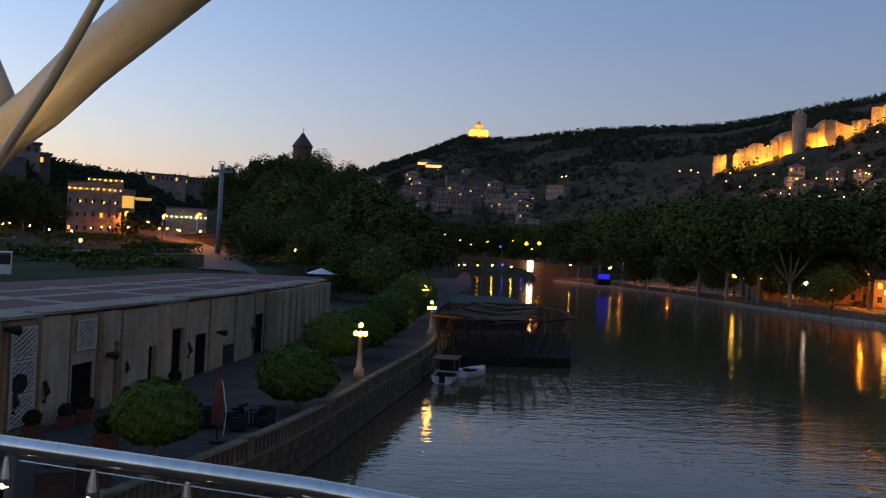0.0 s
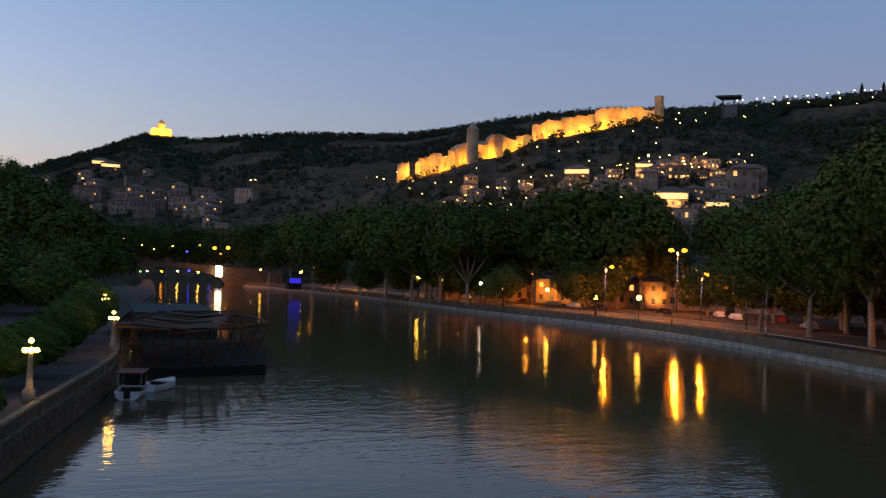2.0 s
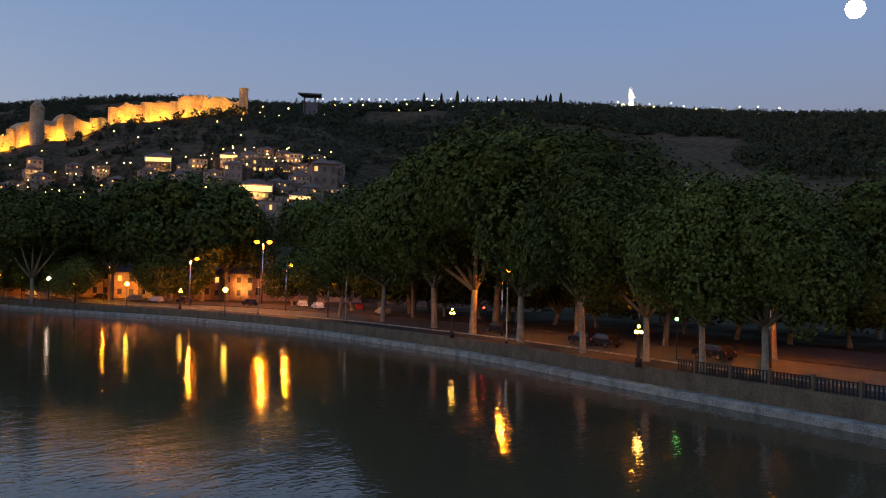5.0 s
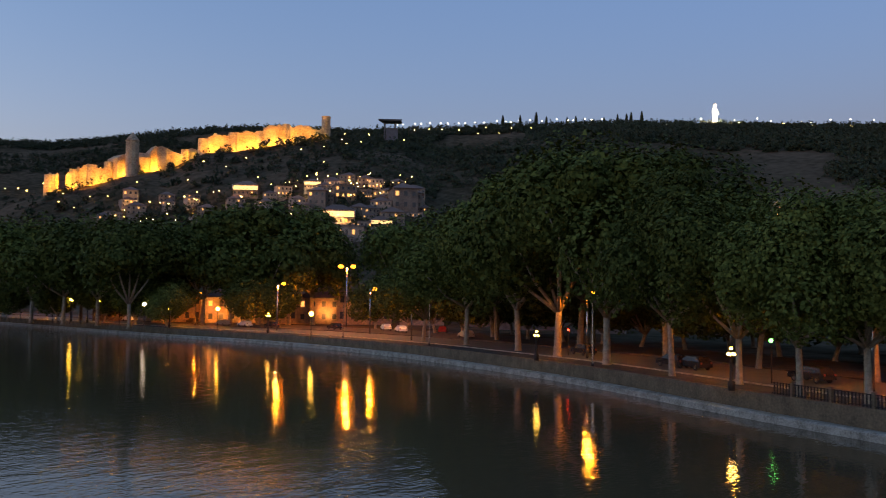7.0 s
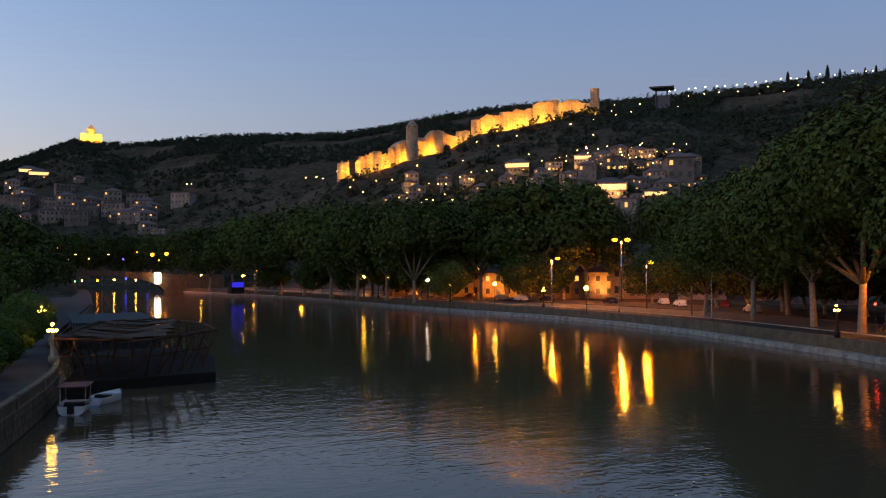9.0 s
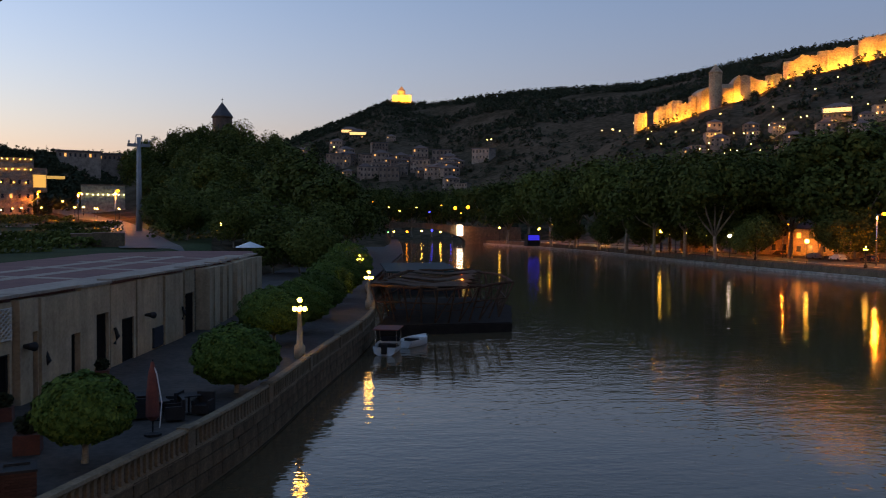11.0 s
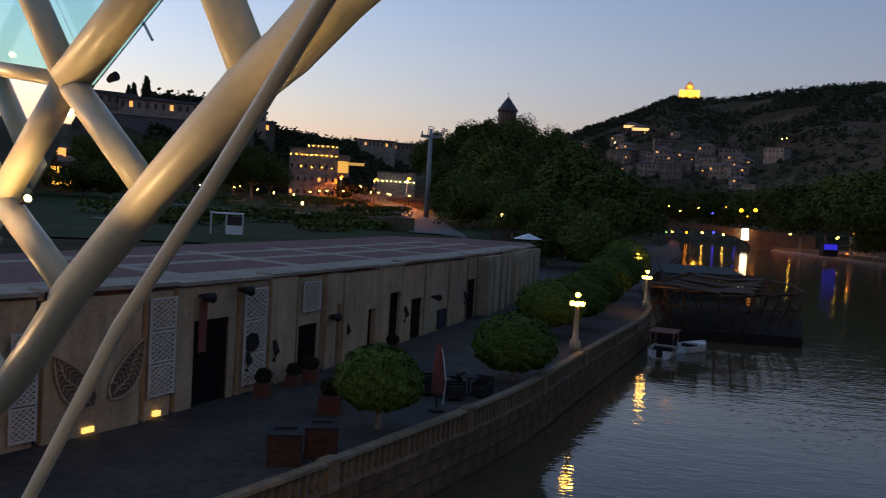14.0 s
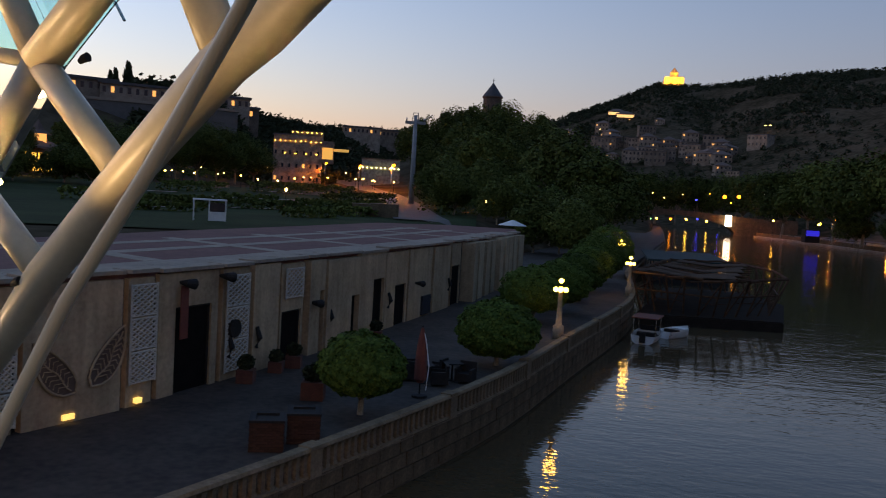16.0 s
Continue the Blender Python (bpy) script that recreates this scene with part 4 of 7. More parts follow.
# ================= building on the left bank =================
FRONT = [(-19.5, 12.5), (-17.4, 18), (-15.3, 24.5), (-14.2, 30), (-13.0, 38), (-11.9, 46), (-10.6, 58), (-9.7, 70), (-8.9, 83)]
ROOF_Z = 6.5
outline = FRONT + [(-10.2, 92.5), (-17.6, 93), (-24.0, 85), (-25.3, 61), (-26.3, 48), (-26.6, 34), (-25.5, 14)]
terrace = thing("terrace_building", "long low limestone pavilion with a paved roof terrace", "building")
# backing wall kept near black: the deep gaps' shade is put into its colour
WALL_BACK = mat("shaded_joint_stone", (0.055, 0.044, 0.034), (0.03, 0.024, 0.019), 0.95, 0.8, 0.01, spec=0.1)
part("wall", Shape().prism(outline, 1.8, ROOF_Z - 0.3), WALL_BACK, terrace)
part("roof_slab", Shape().prism(outline, ROOF_Z - 0.3, ROOF_Z), ROOF_RED, terrace, "dull red paved roof terrace")
FS = np.concatenate([[0], np.cumsum([math.dist(a, b) for a, b in zip(FRONT, FRONT[1:])])])
FEND = float(FS[-1])


def front_at(u, z=0.0, proud=0.0):
    x, y = float(np.interp(u, FS, [p[0] for p in FRONT])), float(np.interp(u, FS, [p[1] for p in FRONT]))
    i = min(max(int(np.searchsorted(FS, u)) - 1, 0), len(FRONT) - 2)
    d = (Vector(FRONT[i + 1]) - Vector(FRONT[i])).normalized()
    return Vector((x + d.y * proud, y - d.x * proud, z))


def slab_on_front(u0, u1, pts, out0, out1):
    """A flat slab on the front: outline pts of (distance along, height), thickness from out0 to out1."""
    s, m = Shape(), len(pts)
    for o in (out1, out0):
        a, b = front_at(u0, 0, o), front_at(u1, 0, o)
        for u, z in pts:
            p = a.lerp(b, (u - u0) / (u1 - u0))
            s.v.append((p.x, p.y, z))
    s.f = [tuple(range(m)), tuple(reversed(range(m, 2 * m)))] + [(j, m + j, m + (j + 1) % m, (j + 1) % m) for j in range(m)]
    return s


JOINTS = [0.1, 2.6, 5.8, 8.9, 12.6, 14.05, 17.5, 19.5, 21.7, 23.9, 25.6, 29.55, 33.0, 36.7, 41.2, 45.0, 48.3, 50.4, 52.9, 55.3, 57.6, 60.0, 62.4, 65.1, 67.9, FEND]
DOORS = [(15.03, 17.0, 5.1), (21.95, 23.6, 4.2), (25.0, 25.5, 4.9), (28.4, 29.3, 4.35), (31.3, 32.7, 4.95), (34.6, 36.3, 4.35), (45.4, 47.6, 4.8)]
WIN = [(39.2, 40.8, 2.7, 3.3)]
rng = random.Random(4)
DOOR_WOOD = mat("black_brown_door", (0.014, 0.011, 0.01), (0.008, 0.007, 0.006), 0.9, 2.0, 0.004, spec=0.05)
for u0, u1 in zip(JOINTS, JOINTS[1:]):
    gap = 0.13 if u0 < 45 else 0.5
    a, b, top = u0 + gap, u1 - gap, 6.28 + rng.choice((0, 0.05, 0.1))
    cutouts = sorted((max(d0, a + .06), min(d1, b - .06), h) for d0, d1, h in DOORS if d0 < b and d1 > a and min(d1, b) - max(d0, a) > 0.3)
    pts = [(a, 1.9)]
    for d0, d1, h in cutouts:
        pts += [(d0, 1.9), (d0, h), (d1, h), (d1, 1.9)]
    pts += [(b, 1.9), (b, top), (a, top)]
    part("wall_panel", slab_on_front(a, b, pts, 0.0, 0.2 + rng.choice((0, 0.08, 0.2)) + (0.6 if u0 > 45 else 0)), STONE, terrace)
    # coping stone, sometimes lifted
    lift = rng.choice((0, 0, 0.05, 0.09))
    part("coping", slab_on_front(a, b, [(a - .04, ROOF_Z - .1 + lift), (b + .04, ROOF_Z - .1 + lift), (b + .04, ROOF_Z + .03 + lift), (a - .04, ROOF_Z + .03 + lift)], -0.5, 0.38), ROOF_PALE, terrace)
    for d0, d1, h in cutouts:
        d = part("door", slab_on_front(d0, d1, [(d0 + .03, 1.95), (d1 - .03, 1.95), (d1 - .03, h - .03), (d0 + .03, h - .03)], 0.01, 0.06), DOOR_WOOD, terrace, "tall dark door")
        part("door_frame", slab_on_front(d0, d1, [(d0, 1.95), (d0 + .07, 1.95), (d0 + .07, h - .08), (d1 - .07, h - .08), (d1 - .07, 1.95), (d1, 1.95), (d1, h), (d0, h)], 0.06, 0.12), DARK, d)
for d0, d1, z0, z1 in WIN:
    part("window", slab_on_front(d0, d1, [(d0, z0 - .6), (d1, z0 - .6), (d1, z1), (d0, z1)], 0.2, 0.34), WINDOW_DARK, terrace, "small dark window")


def screen_on_front(u0, u1, z0, z1, squares):
    """A pierced white stone screen of crossing bars in a frame."""
    s = Shape()
    step = (z1 - z0) / squares
    for k in range(squares):
        a, b = z0 + k * step + .05, z0 + (k + 1) * step - .05
        for i in range(4):
            for j in range(6):
                uu, zz = u0 + (u1 - u0) * (i + .5) / 4, a + (b - a) * (j + .5) / 6
                du, dz = (u1 - u0) / 8, (b - a) / 12
                for o in (1, -1):
                    p0, p1 = front_at(uu - du, zz - dz * o, 0.33), front_at(uu + du, zz + dz * o, 0.33)
                    s.tube([p0, p1], 0.036, 4, False)
        for zz in (a, b):
            s.tube([front_at(u0, zz, 0.33), front_at(u1, zz, 0.33)], 0.035, 4, False)
    for u in (u0, u1):
        s.tube([front_at(u, z0, 0.33), front_at(u, z1, 0.33)], 0.04, 4, False)
    return s


SCREEN_STONE = mat("white_carved_stone", (0.56, 0.5, 0.42), (0.45, 0.4, 0.33), 0.8, 2.0, 0.01, spec=0.2)
for u0, u1, z0, z1, n in ((12.75, 13.95, 2.75, 6.1, 3), (17.75, 19.2, 2.3, 6.1, 3), (22.05, 23.5, 4.75, 6.1, 1), (6.0, 6.9, 2.2, 5.4, 3), (8.0, 8.8, 2.2, 5.4, 3)):
    part("stone_screen", screen_on_front(u0, u1, z0, z1, n), SCREEN_STONE, terrace, "pierced white stone screen")
# two pointed openings with carved tracery
for (bu, bz), (tu, tz) in (((10.75, 2.9), (9.3, 4.6)), ((11.3, 3.0), (12.5, 4.8))):
    axis = Vector((tu - bu, tz - bz))
    across = Vector((-axis.y, axis.x)).normalized()

    def leaf_at(q, v):
        """A spot of the leaf: q from its foot to its tip, v across it."""
        wide = 0.46 * math.sin(math.pi * q ** 0.75) ** 0.8
        bow = 0.12 * math.sin(math.pi * q) * (1 if tu < bu else -1)
        p = Vector((bu, bz)) + axis * q + across * (v * wide + bow)
        return p.x, p.y

    pts = [leaf_at(k / 10, -1) for k in range(11)] + [leaf_at(k / 10, 1) for k in range(9, 0, -1)]
    o = part("carved_opening", slab_on_front(11 - 1.7, 11 + 1.7, pts, 0.2, 0.345), CHURCH_STONE, terrace, "leaf-shaped opening with carved tracery")
    part("surround", Shape().tube([front_at(p[0], p[1], 0.38) for p in pts + pts[:1]], 0.04, 6, False), STONE, o)
    part("vein", Shape().tube([front_at(*leaf_at(k / 12, 0.15 * math.sin(k)), .38) for k in range(1, 12)], 0.026, 5), STONE, o)
    for k in range(2, 10):
        for v in (-.8, .8):
            a, m, b = leaf_at(k / 12, 0), leaf_at(k / 12 + .09, v * .6), leaf_at(k / 12 + .05, v)
            part("tracery", Shape().tube([front_at(*a, .38), front_at(*m, .38), front_at(*b, .38)], 0.018, 5), STONE, o)
FLOOR_GLOW = glow("floor_light_glow", (1.0, 0.75, 0.25), 1.0)
for u0, u1 in ((10.35, 10.75), (13.1, 13.35)):
    part("wall_light", slab_on_front(u0, u1, [(u0, 2.1), (u1, 2.1), (u1, 2.27), (u0, 2.27)], 0.2, 0.36), FLOOR_GLOW, terrace, "small lit recess near the ground")
for u, z, kind in ((18.2, 4.0, "disc"), (24.3, 4.4, "can"), (37.7, 4.25, "can"), (15.1, 6.0, "can"), (17.3, 6.1, "can"), (19.9, 3.4, "bar"), (26.2, 3.5, "bar"), (33.4, 3.6, "bar"), (44.6, 3.6, "bar"), (18.0, 3.3, "bar")):
    p, q = front_at(u, z, 0.3), front_at(u, z, 0.7)
    if kind == "disc":
        sh = Shape().tube([p, q.lerp(p, .6)], 0.36, 12)
    elif kind == "can":
        sh = Shape().tube([p, p.lerp(q, .8), q + Vector((0.05, 0.3, -0.05))], [0.06, 0.14, 0.2], 10)
    else:
        sh = Shape().tube([p + Vector((0, 0, -.4)), p.lerp(q, .4), p + Vector((0, 0, .45))], [0.09, 0.12, 0.08], 8)
    part("wall_fixture", sh, DARK, terrace, "black wall lantern" if kind != "can" else "black cylindrical spotlight")
BANNER = mat("dull_red_cloth", (0.22, 0.05, 0.03), (0.14, 0.035, 0.025), 0.9, 2.0)
part("banner", slab_on_front(14.9, 15.45, [(15.0, 4.0), (15.4, 4.0), (15.4, 5.9), (15.0, 5.9)], 0.42, 0.45), BANNER, terrace, "dull red hanging banner")
# pale stripes of the roof terrace
for u0, u1 in [(0.2 + i * 3.0, 0.2 + i * 3.0 + 2.98) for i in range(23)]:
    s = Shape()
    q = [front_at(u0, 0, -0.55), front_at(u1, 0, -0.55), front_at(u1, 0, -2.1), front_at(u0, 0, -2.1)]
    part("pale_slab", s.prism([(p.x, p.y) for p in q], ROOF_Z - .05, ROOF_Z + .012), ROOF_PALE, terrace)
for off, wid in ((-5.2, 0.9), (-8.6, 0.9)):
    for u0 in range(14, 66, 4):
        q = [front_at(u0, 0, off), front_at(u0 + 3.98, 0, off), front_at(u0 + 3.98, 0, off - wid), front_at(u0, 0, off - wid)]
        part("pale_slab", Shape().prism([(p.x, p.y) for p in q], ROOF_Z - .05, ROOF_Z + .012), ROOF_PALE, terrace)
for u0 in (16, 25, 34, 43, 52, 61):
    q = [front_at(u0, 0, -2.15), front_at(u0 + 1.0, 0, -2.15), front_at(u0 + 3.5, 0, -10.5), front_at(u0 + 2.5, 0, -10.5)]
    part("pale_slab", Shape().prism([(p.x, p.y) for p in q], ROOF_Z - .05, ROOF_Z + .016), ROOF_PALE, terrace)
# pergola and low annexe at the near end
annex = thing("white_pergola", "small white canopy with railings beside the pavilion", "pergola")
for x, y in ((-19.2, 17.3), (-17.2, 22.0), (-18.6, 20.5)):
    part("post", Shape().tube([(x + .7, y - .5, 1.9), (x + .7, y - .5, 5.5)], 0.06, 8), WHITE, annex)
part("beam", Shape().tube([(-18.5, 16.8, 5.5), (-16.5, 21.5, 5.5)], 0.07, 6), WHITE, annex)
part("beam", Shape().tube([(-19.5, 17.8, 5.5), (-18.5, 16.8, 5.5)], 0.07, 6), WHITE, annex)
part("awning", Shape().poly([(-18.5, 16.8, 5.45), (-16.5, 21.5, 5.45), (-17.3, 21.9, 5.75), (-19.3, 17.2, 5.75)]).poly([(-18.5, 16.8, 5.42), (-19.3, 17.2, 5.72), (-17.3, 21.9, 5.72), (-16.5, 21.5, 5.42)]), WHITE, annex)

# ================= balustrade on the near quay =================
bal = thing("balustrade", "weathered stone balustrade along the river promenade", "balustrade")
bal_line = [p for p in LEFT_LINE if 6 < p[1] < 112]
BAL = mat("balustrade_stone", (0.25, 0.17, 0.105), (0.14, 0.096, 0.06), 0.95, 1.2, 0.01, vary=0.15, spec=0.1)
part("plinth", Shape().sweep(bal_line, [(-0.3, 1.56), (-0.3, 1.66), (-0.01, 1.66), (-0.01, 1.56)]), BAL, bal)
part("coping", Shape().sweep(bal_line, [(-0.31, 2.3), (-0.35, 2.35), (-0.31, 2.44), (0.02, 2.44), (0.06, 2.35), (0.02, 2.3)]), BAL, bal)
run = np.concatenate([[0], np.cumsum([math.dist(a, b) for a, b in zip(bal_line, bal_line[1:])])])


def along_bal(u):
    x, y = float(np.interp(u, run, [p[0] for p in bal_line])), float(np.interp(u, run, [p[1] for p in bal_line]))
    x2, y2 = float(np.interp(u + .2, run, [p[0] for p in bal_line])), float(np.interp(u + .2, run, [p[1] for p in bal_line]))
    return x + 0.145, y - 0.04, math.degrees(math.atan2(y2 - y, x2 - x))


bal_mesh = mesh_of("baluster", Shape().box(-.09, -.1, 0, .09, .1, .08).box(-.07, -.08, .08, .07, .08, .56).box(-.09, -.1, .56, .09, .1, .64), BAL)
ped_mesh = mesh_of("pedestal", Shape().box(-.26, -.19, 0, .26, .19, .84).box(-.3, -.23, .84, .3, .23, .92), BAL)
u, k = 0.3, 0
while u < run[-1] - .3:
    x, y, w = along_bal(u)
    if k % 24 == 0:
        part("pedestal", ped_mesh, BAL, bal, at=pose(x, y, 1.56, 0, 0, w))
    elif u < 70:
        part("baluster", bal_mesh, BAL, bal, at=pose(x, y, 1.66, 0, 0, w))
    u, k = u + .34, k + 1

# ================= terrace plants and furniture =================


def clipped_bush(at, r, h, base, seed, label):
    t = thing("clipped_tree", label, "tree", "clipped trees on the promenade", at=pose(*at))
    rg = random.Random(seed)
    wood, crown = Shape(), Shape()
    wood.tube([(0, 0, -.1), (0.02, 0, base * .6), (0, 0.03, base + h * .4)], [0.13, 0.1, 0.07], 8)
    for i in range(6):
        w = i * 1.05
        wood.tube([(0, 0, base * .8), (math.cos(w) * r * .5, math.sin(w) * r * .5, base + h * .4)], [0.05, 0.02], 5)
    for _ in range(15000):
        d = Vector((rg.gauss(0, 1), rg.gauss(0, 1), rg.gauss(0, 1))).normalized()
        q = 1 - abs(rg.gauss(0, 0.09)) + 0.06 * math.sin(d.x * 9 + seed) * math.cos(d.y * 8) + 0.04 * math.sin(d.z * 15 + d.x * 11)
        zz = d.z if d.z > 0 else d.z * 0.75
        p = Vector((d.x * r * q, d.y * r * q, base + h * .45 + zz * h * .55 * q))
        n = (d + Vector((rg.uniform(-.7, .7), rg.uniform(-.7, .7), rg.uniform(-.2, .8)))).normalized()
        a = Matrix.Rotation(rg.uniform(0, 6.28), 3, n) @ n.orthogonal().normalized()
        b, z = n.cross(a), rg.uniform(.05, .11)
        crown.poly([p - a * z, p - b * z * .6, p + a * z, p + b * z * .6])
    part("trunk", wood, BARK, t)
    part("crown", crown, LEAF_BUSH, t)
    return t


for i, (x, y, r, h, base) in enumerate(((-7.8, 26.9, 1.5, 2.25, 0.6), (-4.6, 37.6, 1.95, 2.7, 0.35), (-4.3, 52.5, 2.2, 3.0, 0.6), (-3.0, 58.5, 2.2, 3.1, 0.6), (-2.2, 66.5, 2.2, 3.2, 0.6), (-1.6, 75, 2.4, 3.6, 0.6), (-0.8, 84, 2.6, 4.2, 0.6), (0.2, 95, 2.8, 5.0, 0.6))):
    clipped_bush((x, y, 2.0), r, h, base, i + 1, "round clipped tree on the paved promenade")

BRICK = mat("dark_red_brick", (0.085, 0.04, 0.028), (0.05, 0.025, 0.019), 0.95, 3.0, 0.006, vary=0.2, spec=0.1)
SOIL = mat("dark_soil", (0.03, 0.025, 0.02), (0.018, 0.015, 0.012), 0.95, 3.0, 0.02)
brick_mesh = mesh_of("brick", Shape().box(-.115, -.055, -.033, .115, .055, .033), BRICK)


def brick_planter(at, w, turn):
    t = thing("brick_planter", "square dark red brick planter on the terrace", "planter", "planters on the terrace", at=pose(*at, 0, 0, turn))
    part("core", Shape().box(-w / 2 + .05, -w / 2 + .05, 0, w / 2 - .05, w / 2 - .05, .86), SOIL, t)
    n = max(2, round(w / .25))
    for c in range(11):
        for side in range(4):
            for k in range(n):
                o = (k + .5 - n / 2) * (w / n) + (0.06 if c % 2 else -0.06)
                m = Matrix.Rotation(side * math.pi / 2, 4, "Z") @ Matrix.Translation((o * .9, -w / 2 + .05, .045 + c * .077))
                part("brick", brick_mesh, BRICK, t, at=m)
    part("cap", Shape().box(-w / 2 - .03, -w / 2 - .03, .86, w / 2 + .03, -w / 2 + .15, .93).box(-w / 2 - .03, w / 2 - .15, .86, w / 2 + .03, w / 2 + .03, .93).box(-w / 2 - .03, -w / 2 + .15, .86, -w / 2 + .15, w / 2 - .15, .93).box(w / 2 - .15, -w / 2 + .15, .86, w / 2 + .03, w / 2 - .15, .93), DARK, t)
    return t


brick_planter((-9.2, 22.3, 2.0), 0.95, 20)
brick_planter((-8.5, 23.4, 2.0), 0.95, 20)
TERRA = mat("terracotta", (0.14, 0.045, 0.028), (0.08, 0.03, 0.02), 0.95, 3.0, 0.004)
for x, y, sz in ((-10.0, 28.3, 1.0), (-13.2, 29.6, .8), (-12.6, 33.0, .8), (-12.9, 31.8, .7), (-11.3, 41, .8)):
    t = thing("plant_pot", "square terracotta pot with a dark shrub", "plant pot", "pots along the pavilion", at=pose(x, y, 2.0, 0, 0, 12))
    part("pot", Shape().prism([(-.4 * sz, -.4 * sz), (.4 * sz, -.4 * sz), (.4 * sz, .4 * sz), (-.4 * sz, .4 * sz)], 0, .65 * sz), TERRA, t)
    rg, c = random.Random(int(x * 10)), Shape()
    for _ in range(500):
        d = Vector((rg.gauss(0, 1), rg.gauss(0, 1), rg.gauss(0, 1))).normalized() * rg.uniform(.3, 1)
        p = Vector((d.x * .42 * sz, d.y * .42 * sz, .95 * sz + d.z * .38 * sz))
        a = Vector((rg.uniform(-1, 1), rg.uniform(-1, 1), rg.uniform(-1, 1))).normalized() * .07
        b = a.orthogonal() * .8
        c.poly([p - a, p - b, p + a, p + b])
    part("shrub", c, LEAF_DARK, t)

umb = thing("folded_umbrella", "tall folded red cafe umbrella on the terrace", "umbrella", at=pose(-6.5, 30.2, 2.0))
part("pole", Shape().tube([(0, 0, 0), (0, 0, 2.7)], 0.03, 8), DARK, umb)
part("folded_cloth", Shape().lathe([(.12, .55), (.24, .7), (.22, 1.5), (.15, 2.2), (.05, 2.62)], n=9), BANNER, umb)
part("base", Shape().lathe([(.3, 0), (.3, .08), (.06, .12)], n=12), DARK, umb)
part("strap", Shape().tube([(0.26, -.1, .3), (0.34, -.12, 1.2), (.16, -.06, 2.2), (0, 0, 2.6)], 0.02, 6), WHITE, umb, "pale hanging cord")
for x, y in ((-6.9, 32.6), (-5.9, 33.6), (-7.6, 33.9)):
    t = thing("cafe_table", "dark square cafe table on the terrace", "table", "cafe tables", at=pose(x, y, 2.0, 0, 0, 25))
    part("tabletop", Shape().box(-.4, -.4, .72, .4, .4, .76), DARK, t)
    part("column", Shape().lathe([(.22, 0), (.22, .03), (.04, .06), (.04, .72)], n=10), DARK, t)
for x, y in ((-6.2, 32.4), (-7.6, 32.8), (-5.3, 33.4), (-6.6, 33.8), (-8.2, 34.2)):
    t = thing("cafe_armchair", "dark low cafe armchair", "chair", "cafe armchairs", at=pose(x, y, 2.0, 0, 0, x * 70))
    part("seat", Shape().box(-.35, -.35, .1, .35, .35, .42), DARK, t)
    part("backrest", Shape().box(-.35, .25, .42, .35, .37, .85), DARK, t)
    part("armrest", Shape().box(-.37, -.35, .42, -.26, .25, .6), DARK, t)
    part("armrest", Shape().box(.26, -.35, .42, .37, .25, .6), DARK, t)

# ================= wreck of a floating restaurant and two boats =================
wreck = thing("barge_wreck", "rusty skeleton of a floating restaurant on a dark barge", "barge")
hull = [(2.6, 71), (14.7, 72.8), (17.6, 88), (15.5, 99), (6.5, 98)]
HULL = mat("black_hull", (0.035, 0.024, 0.018), (0.02, 0.014, 0.011), 0.95, 1.0, spec=0.1)
part("hull", Shape().prism(hull, -0.6, 0.75), HULL, wreck, "black barge hull")
part("deck", Shape().prism([(x * .98 + .2, y * .985 + 1.2) for x, y in hull], 0.75, 0.85), HULL, wreck)
topr = [(2.2, 74), (9.2, 69.6), (15.8, 78), (16.6, 90), (14.2, 99), (7, 97.5)]
botr = [(3.2, 74), (9.0, 72.6), (14.2, 77), (16.2, 89), (14.6, 97), (7.4, 96)]


def ring_point(ring, q):
    q = q % 1 * len(ring)
    i = int(q)
    a, b = ring[i], ring[(i + 1) % len(ring)]
    return a[0] + (b[0] - a[0]) * (q - i), a[1] + (b[1] - a[1]) * (q - i)


rg = random.Random(9)
N = 30
for i in range(N):
    a, b, c = ring_point(botr, i / N), ring_point(topr, i / N), ring_point(topr, (i + 1) / N)
    zt = 4.1 + rg.uniform(-.15, .15)
    part("post", Shape().tube([(*a, 0.8), (*b, zt)], 0.085, 6), RUST, wreck)
    part("top_beam", Shape().tube([(*b, zt), (*c, 4.1)], 0.13, 6), RUST, wreck)
    m0, m1 = ((a[0] + b[0]) / 2, (a[1] + b[1]) / 2), ring_point(botr, (i + 1) / N)
    m1 = ((m1[0] + c[0]) / 2, (m1[1] + c[1]) / 2)
    part("rail", Shape().tube([(*m0, 2.65), (*m1, 2.65)], 0.08, 5), RUST, wreck)
    if i % 2 == 0:
        part("brace", Shape().tube([(*a, 0.8), (*c, 4.05)], 0.06, 5), RUST, wreck)
    if i % 3:
        part("lower_rail", Shape().tube([(a[0], a[1], 2.0), (m1[0], m1[1], 2.0)], 0.03, 5), RUST, wreck)
for k in range(9):
    q = (k + .5) / 9
    a, b = (2.2 + 5 * q, 74 + 22 * q), (11 + 5 * q, 70 + 27 * q)
    mid = ((a[0] + b[0]) / 2 + .3, (a[1] + b[1]) / 2, 3.75 + rg.uniform(-.25, .2))
    part("roof_rafter", Shape().tube([(*a, 4.15), mid, (*b, 4.1)], 0.07, 6), RUST, wreck)
